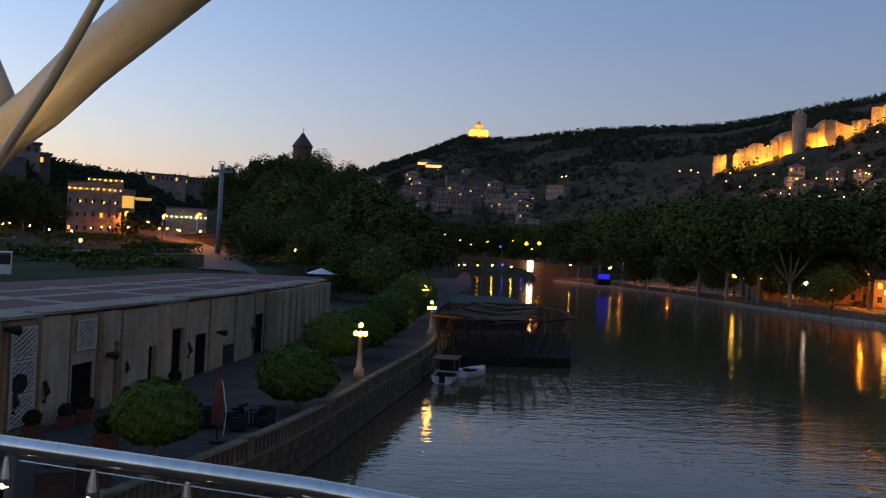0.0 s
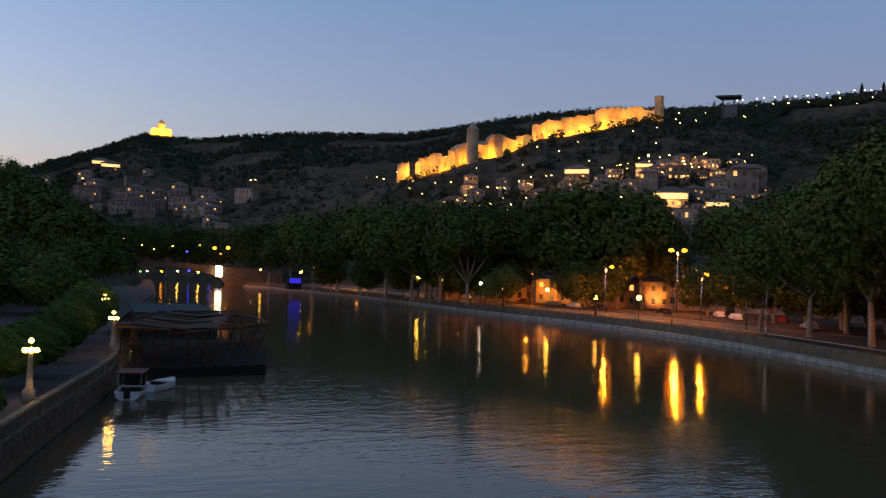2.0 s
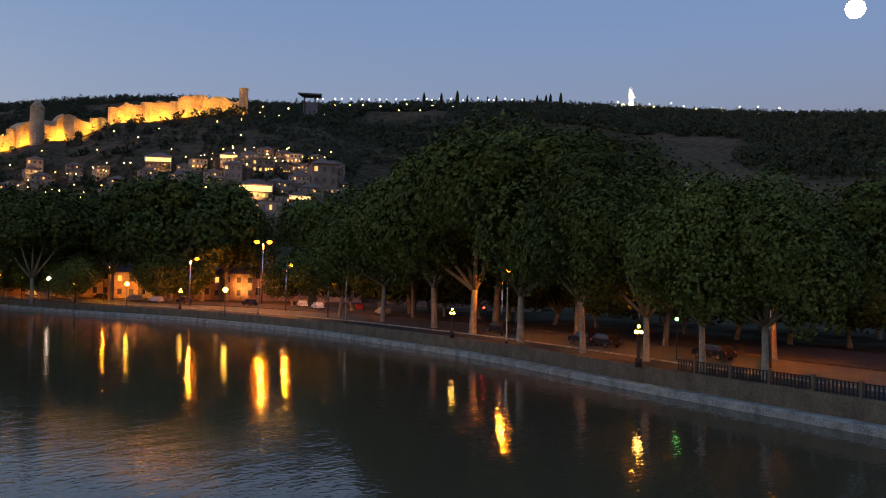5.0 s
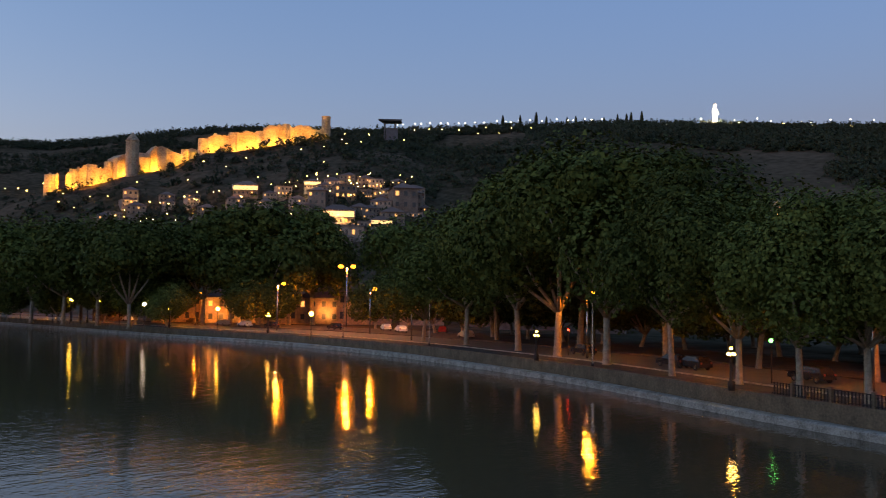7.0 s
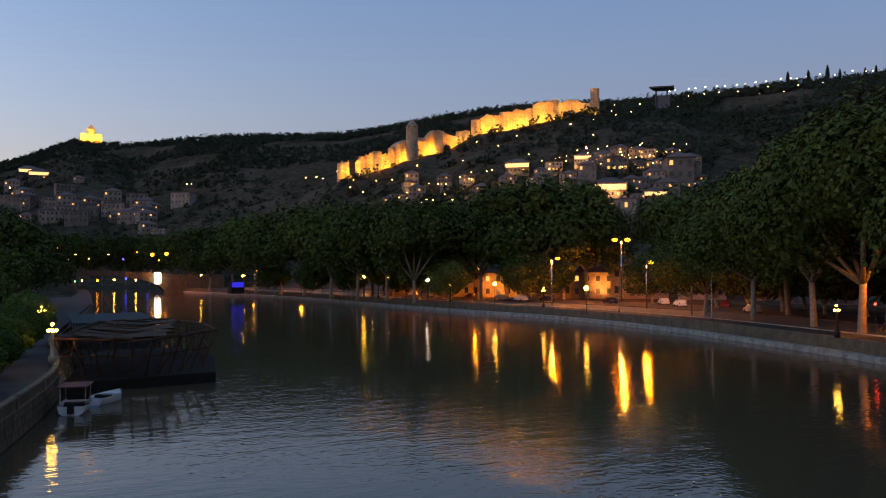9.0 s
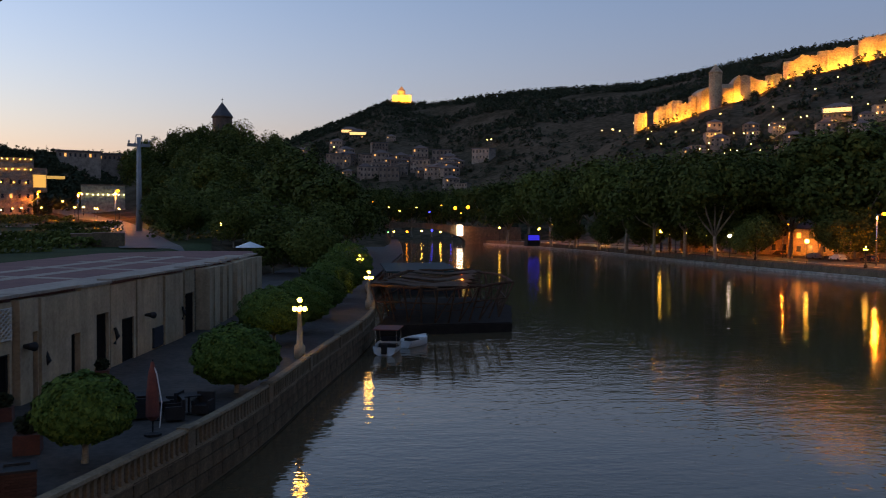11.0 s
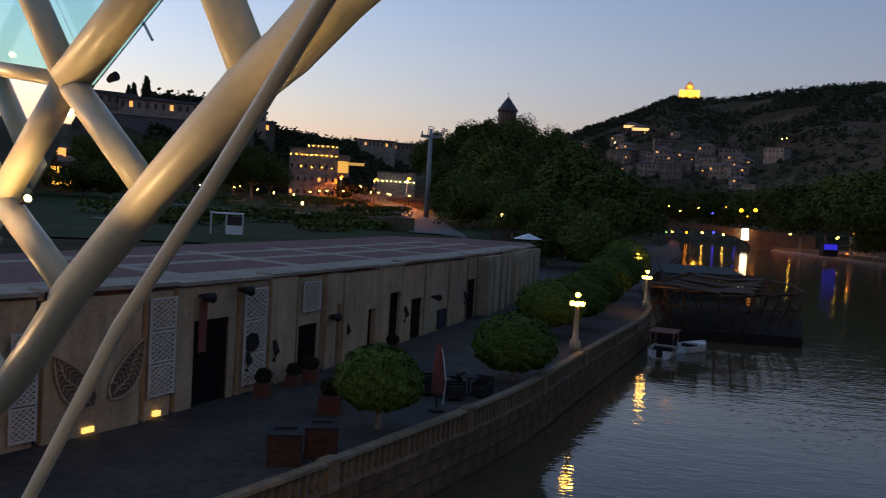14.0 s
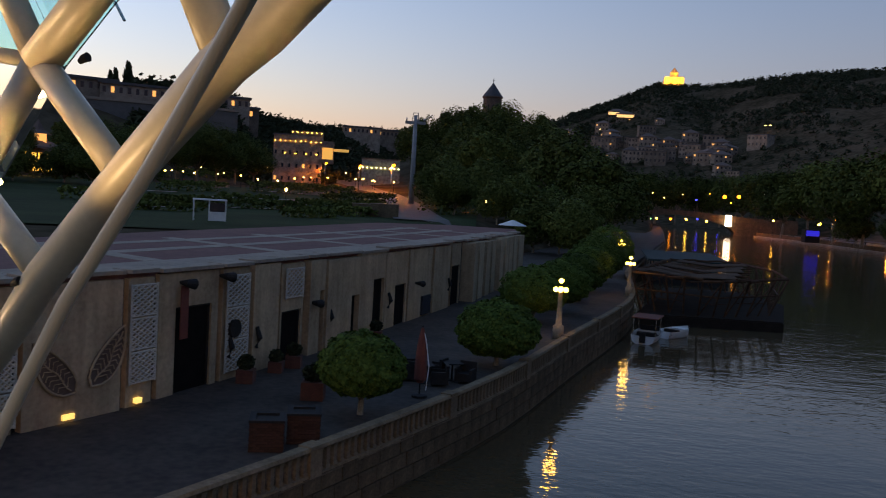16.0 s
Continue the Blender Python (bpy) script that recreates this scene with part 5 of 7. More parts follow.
for k, (q0, q1, dip) in enumerate(((0.05, 0.2, .1), (0.24, 0.36, .25), (0.42, 0.6, .15), (0.64, 0.74, .3), (0.8, 0.97, .12))):
    a0, a1 = (3.2 + 5 * q0, 75 + 22 * q0), (3.2 + 5 * q1, 75 + 22 * q1)
    b0, b1 = (10.6 + 5 * q0, 70.8 + 27 * q0), (10.0 + 5 * q1, 70.8 + 27 * q1)
    m0, m1 = ((a0[0] + b0[0]) / 2, (a0[1] + b0[1]) / 2), ((a1[0] + b1[0]) / 2, (a1[1] + b1[1]) / 2)
    sheet = Shape()
    for lift in (0, .05):
        sheet.poly([(*a0, 4.18 + lift), (*m0, 4.0 - dip + lift), (*m1, 3.95 - dip + lift), (*a1, 4.18 + lift)])
        sheet.poly([(*m0, 4.0 - dip + lift), (*b0, 4.14 + lift), (*b1, 4.14 + lift), (*m1, 3.95 - dip + lift)])
    part("roof_sheet", sheet, RUST, wreck, "rusty sagging roof sheet")
part("sagging_roof_sheet", Shape().poly([(2.2, 75, 4.25), (6.5, 72, 4.15), (8.0, 80, 3.6), (4.5, 86, 4.0)]).poly([(2.2, 75, 4.21), (4.5, 86, 3.96), (8.0, 80, 3.56), (6.5, 72, 4.11)]), RUST, wreck)
ROOF_TEAL = mat("dark_teal_roof", (0.02, 0.04, 0.035), (0.012, 0.025, 0.022), 0.95, 1.0, 0.004)
pav = thing("moored_pontoon", "low pontoon with a dark teal roof", "pontoon")
part("float", Shape().box(5.5, 112, -.4, 15.5, 136, .9), DARK, pav)
part("roof", Shape().prism([(5.2, 111), (15.8, 112), (15.8, 137), (5.2, 136)], 3.0, 3.25), ROOF_TEAL, pav)
for x in (6, 10.5, 15):
    for y in (113, 120, 128, 135):
        part("post", Shape().tube([(x, y, .9), (x, y, 3.0)], .07, 6), DARK, pav)


def boat(name, at, turn, length, beam, canopy_h, label):
    t = thing(name, label, "boat", "moored boats", at=pose(*at, 0, 0, turn))
    s, n = Shape(), 9
    for i in range(n):
        q = i / (n - 1)
        w = beam / 2 * (1 if q < .5 else math.cos((q - .5) * math.pi * .96)) * (0.9 + .1 * min(1, q * 4))
        y = (q - .5) * length
        for u, z in ((-1, .55 + .22 * q * q), (-.85, .1), (-.35, -.15), (.35, -.15), (.85, .1), (1, .55 + .22 * q * q)):
            s.v.append((u * w, y, z))
    for i in range(n - 1):
        for k in range(5):
            s.f.append((i * 6 + k, i * 6 + k + 1, i * 6 + k + 7, i * 6 + k + 6))
    s.f.append((0, 1, 2, 3, 4, 5))
    part("hull", s, WHITE, t, "white fibreglass hull", True)
    part("deck", Shape().prism([(-beam * .43, -length * .46), (beam * .43, -length * .46), (beam * .42, length * .1), (beam * .25, length * .34), (0, length * .44), (-beam * .25, length * .34), (-beam * .42, length * .1)], .3, .36), PAVING, t)
    part("foredeck", Shape().prism([(-beam * .42, length * .1), (beam * .42, length * .1), (beam * .26, length * .33), (0, length * .46), (-beam * .26, length * .33)], .36, .62), WHITE, t)
    part("bench", Shape().box(-beam * .36, -length * .2, .36, beam * .36, -length * .08, .6), DARK, t)
    if canopy_h:
        for x in (-beam * .42, beam * .42):
            for y in (-length * .4, length * .08):
                part("canopy_post", Shape().tube([(x, y, .5), (x, y, canopy_h)], .025, 6), STEEL, t)
        part("canopy_roof", Shape().box(-beam * .5, -length * .45, canopy_h, beam * .5, length * .14, canopy_h + .07), BANNER, t, "dull red canopy")
        part("engine", Shape().box(-.2, -length * .56, .1, .2, -length * .48, .8), DARK, t)
        part("windscreen", Shape().box(-beam * .38, length * .1, .62, beam * .38, length * .12, 1.0), WINDOW_DARK, t)
    return t


boat("motor_boat", (3.35, 62.4, 0.05), -12, 4.6, 1.9, 1.75, "white motor boat with a dull red canopy")
boat("dinghy", (5.5, 65.3, 0.0), -38, 3.4, 1.6, 0, "small open white dinghy")

# ================= arched bridge down the river =================
far = thing("arch_bridge", "low stone arch bridge across the river", "bridge")
span = Shape()
n = 24
x0, x1, yb = 2.0, 56.0, 396.0
arch = [(x0 + (x1 - x0) * i / n, 1.5 + 6.6 * math.sin(math.pi * i / n) ** .6) for i in range(n + 1)]
outer = [(-60, -2), (-60, 10.2), (-10, 10.6), (15, 10.8), (35, 10.2), (62, 8.6), (85, 8.4), (85, -2)]
pts = [(p[0], p[1]) for p in outer] + [(x1 + .01, -2)] + [(a, b) for a, b in reversed(arch)] + [(x0 - .01, -2)]
m = len(pts)
span.v = [(x, yb + (x - 30) * .25, z) for x, z in pts] + [(x, yb + 12 + (x - 30) * .25, z) for x, z in pts]
span.f = [tuple(range(m)), tuple(reversed(range(m, 2 * m)))] + [(j, m + j, m + (j + 1) % m, (j + 1) % m) for j in range(m)]
part("arch", span, QUAY_STONE, far)
for k in range(36):
    x = -40 + k * 3
    z = float(np.interp(x, [p[0] for p in outer[1:7]], [p[1] for p in outer[1:7]]))
    part("railing_post", Shape().box(x, yb + (x - 30) * .25 + .2, z, x + .25, yb + (x - 30) * .25 + .5, z + 1.1), QUAY_STONE, far)
LIT_PANEL = glow("lit_white_panel", (1.0, 0.97, 0.9), 4)
part("lit_abutment", Shape().box(51.6, yb + 3.6, 4.2, 54.3, yb + 5.2, 9.4), LIT_PANEL, far, "white floodlit panel at the bridge end")


def small_lamp(at, h, r, material, label, group):
    t = thing("lamp_post", label, "street lamp", group, at=pose(*at))
    part("pole", Shape().tube([(0, 0, -.5), (0, 0, h)], [.08, .05], 6), DARK, t)
    part("globe", Shape().ball((0, 0, h + r * .8), r, 8), material, t, "glowing lamp", True)
    return t


for az, el, d in ((-7.6, 1.1, 406), (-1.7, 1.3, 403), (-4.4, 1.2, 404)):
    p = bearing(az, el, d)
    spot_lamp("bridge_light", (p.x, p.y - 3, p.z), (p.x, p.y - 6, 0), 9000, SODIUM, 170, 0.4, 0.4)
LAMP_RED = glow("red_glow", (1.0, 0.05, 0.03), 6)
LAMP_GREEN = glow("green_glow", (0.1, 1.0, 0.25), 4)
for az, el, d, r, m in ((-7.2, 1.14, 410, 1.1, LAMP_SODIUM), (-8.07, 1.2, 405, 1.1, LAMP_SODIUM), (-7.6, .78, 408, .8, LAMP_SODIUM), (-6.26, 1.3, 420, .7, LAMP_SODIUM), (-1.55, 1.51, 405, .9, LAMP_SODIUM), (-2.2, .86, 400, .8, LAMP_GOLD), (-.93, .64, 400, .6, LAMP_WHITE),
                        (-5.45, .85, 400, .9, LAMP_BLUE), (-9.62, 1.42, 420, .6, LAMP_WHITE), (-4.55, 1.16, 415, .5, LAMP_GOLD), (-2.64, 1.16, 410, .5, LAMP_GOLD), (-3.4, .9, 410, .6, LAMP_GOLD), (-1.2, .9, 408, .6, LAMP_RED), (-1.9, 0.6, 404, .6, LAMP_GREEN), (0.2, .9, 402, .7, LAMP_GOLD)):
    p = bearing(az, el, d)
    r = r * (.8 if m is LAMP_SODIUM and r > 1 else .45)
    small_lamp((p.x, p.y, 8.5), p.z - 8.5 - r * .8, r, m, "glowing lamp at the arch bridge", "lamps at the arch bridge")


for az, el, r, m in ((-.5, -.5, .5, LAMP_GOLD), (-1.2, -.45, .6, LAMP_GOLD), (-2.1, -.5, .6, LAMP_SODIUM), (-2.6, -.55, .5, LAMP_GREEN), (-3.0, -.5, .5, LAMP_GOLD), (-3.9, -.5, .7, LAMP_SODIUM), (-4.9, -.45, .6, LAMP_GOLD), (-5.6, -.4, .6, LAMP_BLUE), (-6.2, -.5, .6, LAMP_GOLD), (-6.9, -.45, .5, LAMP_BLUE)):
    p = bearing(az, el, 500)
    small_lamp((p.x, p.y, 1.7), p.z - 1.7 - r * .8, r, m, "glowing lamp on the bank beyond the bridge", "lamps beyond the bridge")


def on_quay(az, inland=1.8):
    """The distance at which a bearing crosses the far quay's edge."""
    best = min(RIGHT_LINE, key=lambda p: abs(math.degrees(math.atan2(-p[0], p[1])) - az) if p[1] > 0 else 999)
    return math.hypot(*best) + inland


for az, el, m in ((-10.25, -.18, LAMP_GOLD), (-12.91, -.26, LAMP_GOLD), (-15.6, -.45, LAMP_GOLD), (-18.2, -.5, LAMP_GOLD), (-20.0, -.5, LAMP_GOLD), (-21.0, -.35, LAMP_GOLD), (-21.6, -.45, LAMP_GOLD), (-22.6, -.45, LAMP_GOLD), (-23.9, -.5, LAMP_GOLD), (-25.4, -.62, LAMP_WHITE), (-30.0, -.9, LAMP_GOLD), (-36.2, -1.2, LAMP_GOLD)):
    d = on_quay(az)
    p = bearing(az, el, d)
    small_lamp((p.x, p.y, 1.9), p.z - 1.9 - .45, .45, m, "glowing lamp on the far embankment", "lamps on the far embankment")
p = bearing(-11.8, -.3, 300)
t = thing("lit_kiosk", "kiosk glowing deep blue on the embankment", "kiosk", at=pose(p.x + 4, p.y, 1.9, 0, 0, 10))
part("front", Shape().box(-2.1, -1, 2.2, 2.1, -.8, 4.0), glow("kiosk_blue", (0.02, 0.03, 1.0), 0.6), t, "glowing blue front")
part("body", Shape().box(-2.4, -.8, 0, 2.4, 2.2, 4.3), DARK, t)

# iron fence along part of the far quay
fence = thing("quay_fence", "dark iron fence with upright bars on the far quay", "fence")
fl = [p for p in RIGHT_LINE if -8 < p[1] < 31]
frun = np.concatenate([[0], np.cumsum([math.dist(a, b) for a, b in zip(fl, fl[1:])])])
slat = mesh_of("slat", Shape().box(-.05, -.03, 0, .05, .03, .95), DARK)
post = mesh_of("post", Shape().box(-.12, -.12, 0, .12, .12, 1.15), QUAY_STONE)
u = 0.0
while u < frun[-1]:
    x, y = float(np.interp(u, frun, [p[0] for p in fl])) + 1.0, float(np.interp(u, frun, [p[1] for p in fl])) - .3
    k = round(u / .3)
    if k % 12 == 0:
        part("post", post, DARK, fence, at=pose(x, y, 2.0, 0, 0, 65))
    else:
        part("slat", slat, DARK, fence, at=pose(x, y, 2.05, 0, 0, 65))
    u += .3
for z in (2.15, 2.95):
    part("rail", Shape().tube([(p[0] + 1.0, p[1] - .3, z) for p in fl], .035, 6), DARK, fence)

# ================= houses on the hills =================


def ground_hit(az, el, near=120, far=1500):
    """Where the line of sight at this bearing and height angle meets the ground."""
    d = np.arange(near, far, 3.0)
    a = radians(az)
    hit = ground_height(-d * math.sin(a), d * math.cos(a)) > 9.5 + d * math.tan(radians(el))
    return bearing(az, el, float(d[np.argmax(hit)]) if hit.any() else far)


ROOF_DARK = mat("dark_sheet_roof", (0.11, 0.1, 0.1), (0.07, 0.06, 0.06), 0.6, 0.6, 0.005, vary=0.3)
BALCONY_GLOW = glow("lit_gallery", (1.0, 0.66, 0.3), 1.1)


def house(name, label, w, d, h, storeys, cols, hip, lit, seed, gallery=False, group="houses on the hillside", at=None):
    t = thing(name, label, "house", group, at=at)
    rg = random.Random(seed)
    part("wall", Shape().box(-w / 2, -d / 2, -5, w / 2, d / 2, h), PLASTER, t)
    if hip:
        s = Shape()
        o, k = .5, min(w, d) * .28
        s.v = [(-w / 2 - o, -d / 2 - o, h), (w / 2 + o, -d / 2 - o, h), (w / 2 + o, d / 2 + o, h), (-w / 2 - o, d / 2 + o, h), (-w / 2 + d / 2, 0, h + k), (w / 2 - d / 2, 0, h + k)] if w > d else \
              [(-w / 2 - o, -d / 2 - o, h), (w / 2 + o, -d / 2 - o, h), (w / 2 + o, d / 2 + o, h), (-w / 2 - o, d / 2 + o, h), (-.2, 0, h + k), (.2, 0, h + k)]
        s.f = [(0, 1, 5, 4), (1, 2, 5), (2, 3, 4, 5), (3, 0, 4), (3, 2, 1, 0)]
        part("roof", s, TILE, t)
    else:
        part("roof", Shape().box(-w / 2 - .3, -d / 2 - .3, h, w / 2 + .3, d / 2 + .3, h + .35), ROOF_DARK, t)
    sh = h / storeys
    for i in range(storeys):
        for j in range(cols):
            x, z = -w / 2 + w * (j + .5) / cols, sh * i + sh * .3
            ww, wh = min(.9, w / cols * .4), sh * .42
            on = rg.random() < lit
            p = part("window", Shape().box(x - ww / 2, -d / 2 - .06, z, x + ww / 2, -d / 2 + .05, z + wh), WINDOW_LIT if on else WINDOW_DARK, t, "lit window" if on else "")
            part("sill", Shape().box(x - ww / 2 - .1, -d / 2 - .18, z - .12, x + ww / 2 + .1, -d / 2 - .06, z), PLASTER, p)
    if gallery:
        part("balcony", Shape().box(-w / 2, -d / 2 - 1.2, sh * (storeys - 1) - .15, w / 2, -d / 2 - .07, sh * (storeys - 1) + .05), ROOF_DARK, t)
        part("lit_gallery", Shape().box(-w / 2 + .3, -d / 2 - .14, sh * (storeys - 1) + .1, w / 2 - .3, -d / 2 - .07, sh * storeys - .5), BALCONY_GLOW, t, "softly lit gallery")
        for j in range(cols + 1):
            x = -w / 2 + .05 + (w - .1) * j / cols
            part("balcony_post", Shape().box(x - .07, -d / 2 - 1.18, sh * (storeys - 1), x + .07, -d / 2 - 1.04, h), WHITE, t)
    return t


KINDS = [("old plaster house with dark windows", 10, 9, 5, 2, 4, True, .06, False), ("plaster house with several lit windows", 9, 8, 5.6, 2, 4, False, .4, False), ("old house with a few lit windows", 11, 9, 5.6, 2, 5, True, .12, False),
         ("pale house with a long lit gallery", 13, 9, 5.6, 2, 6, True, .12, True), ("narrow plaster house with small windows", 7, 8, 6, 2, 3, True, .1, False), ("low flat-roofed plaster house", 14, 10, 4, 1, 6, False, .15, False),
         ("dim old plaster house on the slope", 10, 9, 6, 2, 4, True, .03, False), ("flat-roofed dim town house", 12, 9, 7, 2, 5, False, .04, False)]
protos = {}


def place_house(kind, x, y, z, turn, size):
    m = Matrix.LocRotScale((x, y, z), Euler((0, 0, radians(turn))), (1, 1, 1))
    if kind not in protos:
        k = KINDS[kind]
        ob = house("hillside_house", *k[:8], seed=kind + 3, gallery=k[8], at=m)
        protos[kind] = ob
    else:
        ob = copy_thing(protos[kind], m)
    ob.scale = (size, size, size)
    return ob


rng = random.Random(21)
# bearing, height angle of the foot, width, kind
HOUSE_ROWS = [(-23.14, 4.74, 7.0, 1), (-24.65, 5.05, 11.9, 0), (-24.31, 5.89, 9.7, 4), (-26.5, 5.99, 9.7, 0), (-28.13, 6.07, 8.1, 1), (-29.11, 5.11, 10.8, 2), (-29.22, 4.14, 10.8, 0), (-31.6, 6.53, 16.2, 3), (-34.0, 6.6, 9.7, 1), (-35.99, 7.18, 10.8, 3), (-36.94, 6.76, 8.1, 1), (-38.16, 6.53, 13.5, 1), (-39.6, 7.37, 10.8, 0), (-41.07, 6.8, 8.1, 2), (-39.78, 6.6, 6.5, 1), (-42.9, 6.6, 13.5, 2), (-37.7, 4.76, 18.9, 3)]
HOUSE_ROWS += [(-38.27, 3.91, 21.6, 5), (-42.17, 5.83, 15.1, 4), (-40.7, 5.76, 12.4, 2), (-39.22, 5.45, 10.8, 0), (-36.37, 6.03, 10.8, 4), (-32.74, 5.64, 10.8, 2), (-30.87, 5.76, 10.8, 0), (-41.43, 4.87, 13.5, 0), (-39.97, 4.6, 13.5, 5), (-42.9, 6.03, 10.8, 4), (-35.03, 5.83, 10.8, 0), (-37.32, 7.37, 9.7, 2), (-38.46, 7.64, 10.8, 0), (-40.33, 7.26, 9.7, 1), (-41.8, 7.37, 9.2, 0)]
for az, el, w, kind in HOUSE_ROWS:
    p = ground_hit(az, el, 215)
    place_house(kind, p.x, p.y, ground_at(p.x, p.y) - .3, az + rng.uniform(-16, 16), .85 * w / KINDS[kind][1])
    # a smaller neighbour a little lower down the slope
    a, k = az + rng.uniform(-1.1, 1.1), rng.choice((0, 4, 5, 2, 3, 6))
    p = ground_hit(a, el - rng.uniform(.25, .5), 215)
    place_house(k, p.x, p.y, ground_at(p.x, p.y) - .5, a + rng.uniform(-25, 25), rng.uniform(.55, .85))
for i in range(58):
    az = rng.uniform(-6.8, 1.0) if i % 3 else rng.uniform(-10.5, 3.6)
    el = rng.uniform(3.0, 4.6) if i % 3 else rng.uniform(3.2, 5.9) - abs(az + 2) * .2
    p = ground_hit(az, el, 560)
    place_house(rng.choice((6, 7, 6, 7, 0)), p.x, p.y, ground_at(p.x, p.y) - .3, az + rng.uniform(-30, 30), rng.uniform(1.0, 1.7))
for az, el in ((0.07, 5.9), (-.5, 5.75), (4.6, 4.3), (4.9, 4.0)):
    p = ground_hit(az, el, 560)
    place_house(3, p.x, p.y, ground_at(p.x, p.y) - .3, az, 1.6)
for x, y, turn, size, k in ((121, 205, -30, 1.15, 6), (131, 198, -34, 1.2, 7), (141, 190, -36, 1.15, 6), (150, 181, -38, 1.25, 7), (112, 216, -28, 1.1, 7), (160, 168, -42, 1.2, 6), (168, 152, -46, 1.2, 6), (105, 240, -24, 1.2, 6), (160, 130, -50, 1.2, 7), (158, 108, -55, 1.2, 6)):
    ob = place_house(k, x, y, 2.0, turn, size)
    tagged(ob, "old riverside town house behind the trees", "house", "town houses on the embankment")

spot_lamp("town_wall_light", (113.5, 194, 4.5), (121, 205, 7), 3200, (1.0, 0.45, 0.14), 120, .8, .3)
spot_lamp("town_wall_light", (138, 182, 4.5), (144, 190, 7), 2600, (1.0, 0.45, 0.14), 120, .8, .3)

# ================= hillside lamps =================
lamp_proto = None
HILL_LAMPS = [(-17.05, 6.25), (-17.76, 6.2), (-18.23, 6.12), (-19.13, 6.7), (-20.06, 5.46), (-20.94, 5.15), (-38.1, 10.9), (-39.19, 10.36), (-39.76, 10.83), (-35.16, 9.67), (-36.69, 9.91), (-31.5, 8.95), (-28.76, 8.6),
              (-47.3, 11.04), (-48.75, 11.1), (-46, 11.25), (-43.9, 11.3), (-42.9, 11.3), (-41.5, 11.0), (-64.6, 11.2), (-67.3, 11.0), (-69, 10.8), (-71.2, 10.5), (-60, 11.4), (-54.7, 11.5), (-47.8, 11.4)]
HILL_LAMPS2 = [(-21.84, 5.9), (-23.94, 5.1), (-26.62, 5.7), (-28.39, 6.0), (-27.6, 6.1), (-33.0, 6.6), (-38.2, 10.2), (-37.9, 10.5), (-44.8, 11.3), (-49.6, 11.4), (-51, 11.4), (-34.9, 7.5), (-36.2, 7.9), (-37, 7.9), (-38, 7.8), (-39.2, 7.9), (-40, 7.7), (-35.6, 7.9), (-36.8, 7.6), (-39.5, 7.2), (-40.4, 7.3), (-37.6, 8.05), (-38.6, 7.4), (-9.3, 5.6), (-9.6, 5.6), (1.1, 5.0), (-2.3, 4.4), (-5.2, 3.7), (-20.3, 6.0), (-25.3, 4.6), (-30.9, 6.4),
               (-23.4, 3.1), (-26.1, 5.7), (-26.9, 4.1), (-27.7, 4.1), (-29.8, 6.6), (-28.4, 6.5), (-33.2, 7.2), (-34.4, 7.4), (-37.9, 7.0), (-36.7, 5.3), (-37.6, 5.1), (-39.9, 8.15), (-42.2, 10.6), (-43.3, 7.3), (-41.2, 7.55), (-40.6, 6.8), (-27.8, 7.3)]
more = random.Random(77)
VILLAGE = [(more.uniform(-43, -34), more.uniform(5.0, 8.1)) for _ in range(34)] + [(more.uniform(-34, -22), more.uniform(4.4, 6.6)) for _ in range(22)] + [(more.uniform(-40, -20), more.uniform(6.6, 9.0)) for _ in range(10)]
for az, el in HILL_LAMPS + HILL_LAMPS2 + VILLAGE:
    p = ground_hit(az, el - .25, 230, 1300)
    z = ground_at(p.x, p.y)
    d = math.hypot(p.x, p.y)
    m = Matrix.LocRotScale((p.x, p.y, z), None, (1, 1, 1))
    if lamp_proto is None:
        lamp_proto = thing("hillside_lamp", "small glowing street lamp on the dark hillside", "street lamp", "lamps on the hillside", at=m)
        part("pole", Shape().tube([(0, 0, -3), (0, 0, 3.4)], .09, 6), DARK, lamp_proto)
        part("globe", Shape().ball((0, 0, 3.9), .32, 8), LAMP_WARM, lamp_proto, "glowing globe", True)
        ob = lamp_proto
    else:
        ob = copy_thing(lamp_proto, m)
    k = d / 560 * rng.uniform(.75, 1.15)
    ob.scale = (k, k, max(1, k))

# unseen point lights added to give the village house fronts a warm glow
for az, el, w in ((-24.4, 5.4, 2200), (-28.6, 5.6, 2200), (-31.5, 6.1, 2600), (-35.5, 6.9, 2600), (-37.8, 4.5, 2600), (-38.6, 7.0, 2600), (-41.5, 6.6, 2600)):
    p = ground_hit(az, el - .2, 215, 1300)
    point_lamp("village_fill", (p.x, p.y, ground_at(p.x, p.y) + 5.5), w, (1.0, 0.6, 0.28), 0.3)

# white lamps along the crest road
ridge_proto = None
for k in range(34):
    az = -41.6 - k * .62 + more.uniform(-.2, .2) if k < 24 else -62.2 - (k - 24) * 1.15 + more.uniform(-.4, .4)
    d = float(np.interp(az, [q[0] for q in RIDGE], [q[2] for q in RIDGE])) * .985
    p = bearing(az, 0, d)
    m = Matrix.Translation((p.x, p.y, ground_at(p.x, p.y)))
    if ridge_proto is None:
        ridge_proto = ob = thing("crest_lamp", "white street lamp on the crest road", "street lamp", "lamps on the crest road", at=m)
        part("pole", Shape().tube([(0, 0, -4), (0, 0, 6.4)], .09, 6), DARK, ob)
        part("globe", Shape().ball((0, 0, 6.8), .42, 8), LAMP_WHITE, ob, "glowing white globe", True)
    else:
        ob = copy_thing(ridge_proto, m)
    ob.scale = (1, 1, more.uniform(.85, 1.15))

# cypresses on the ridge and on the cliff


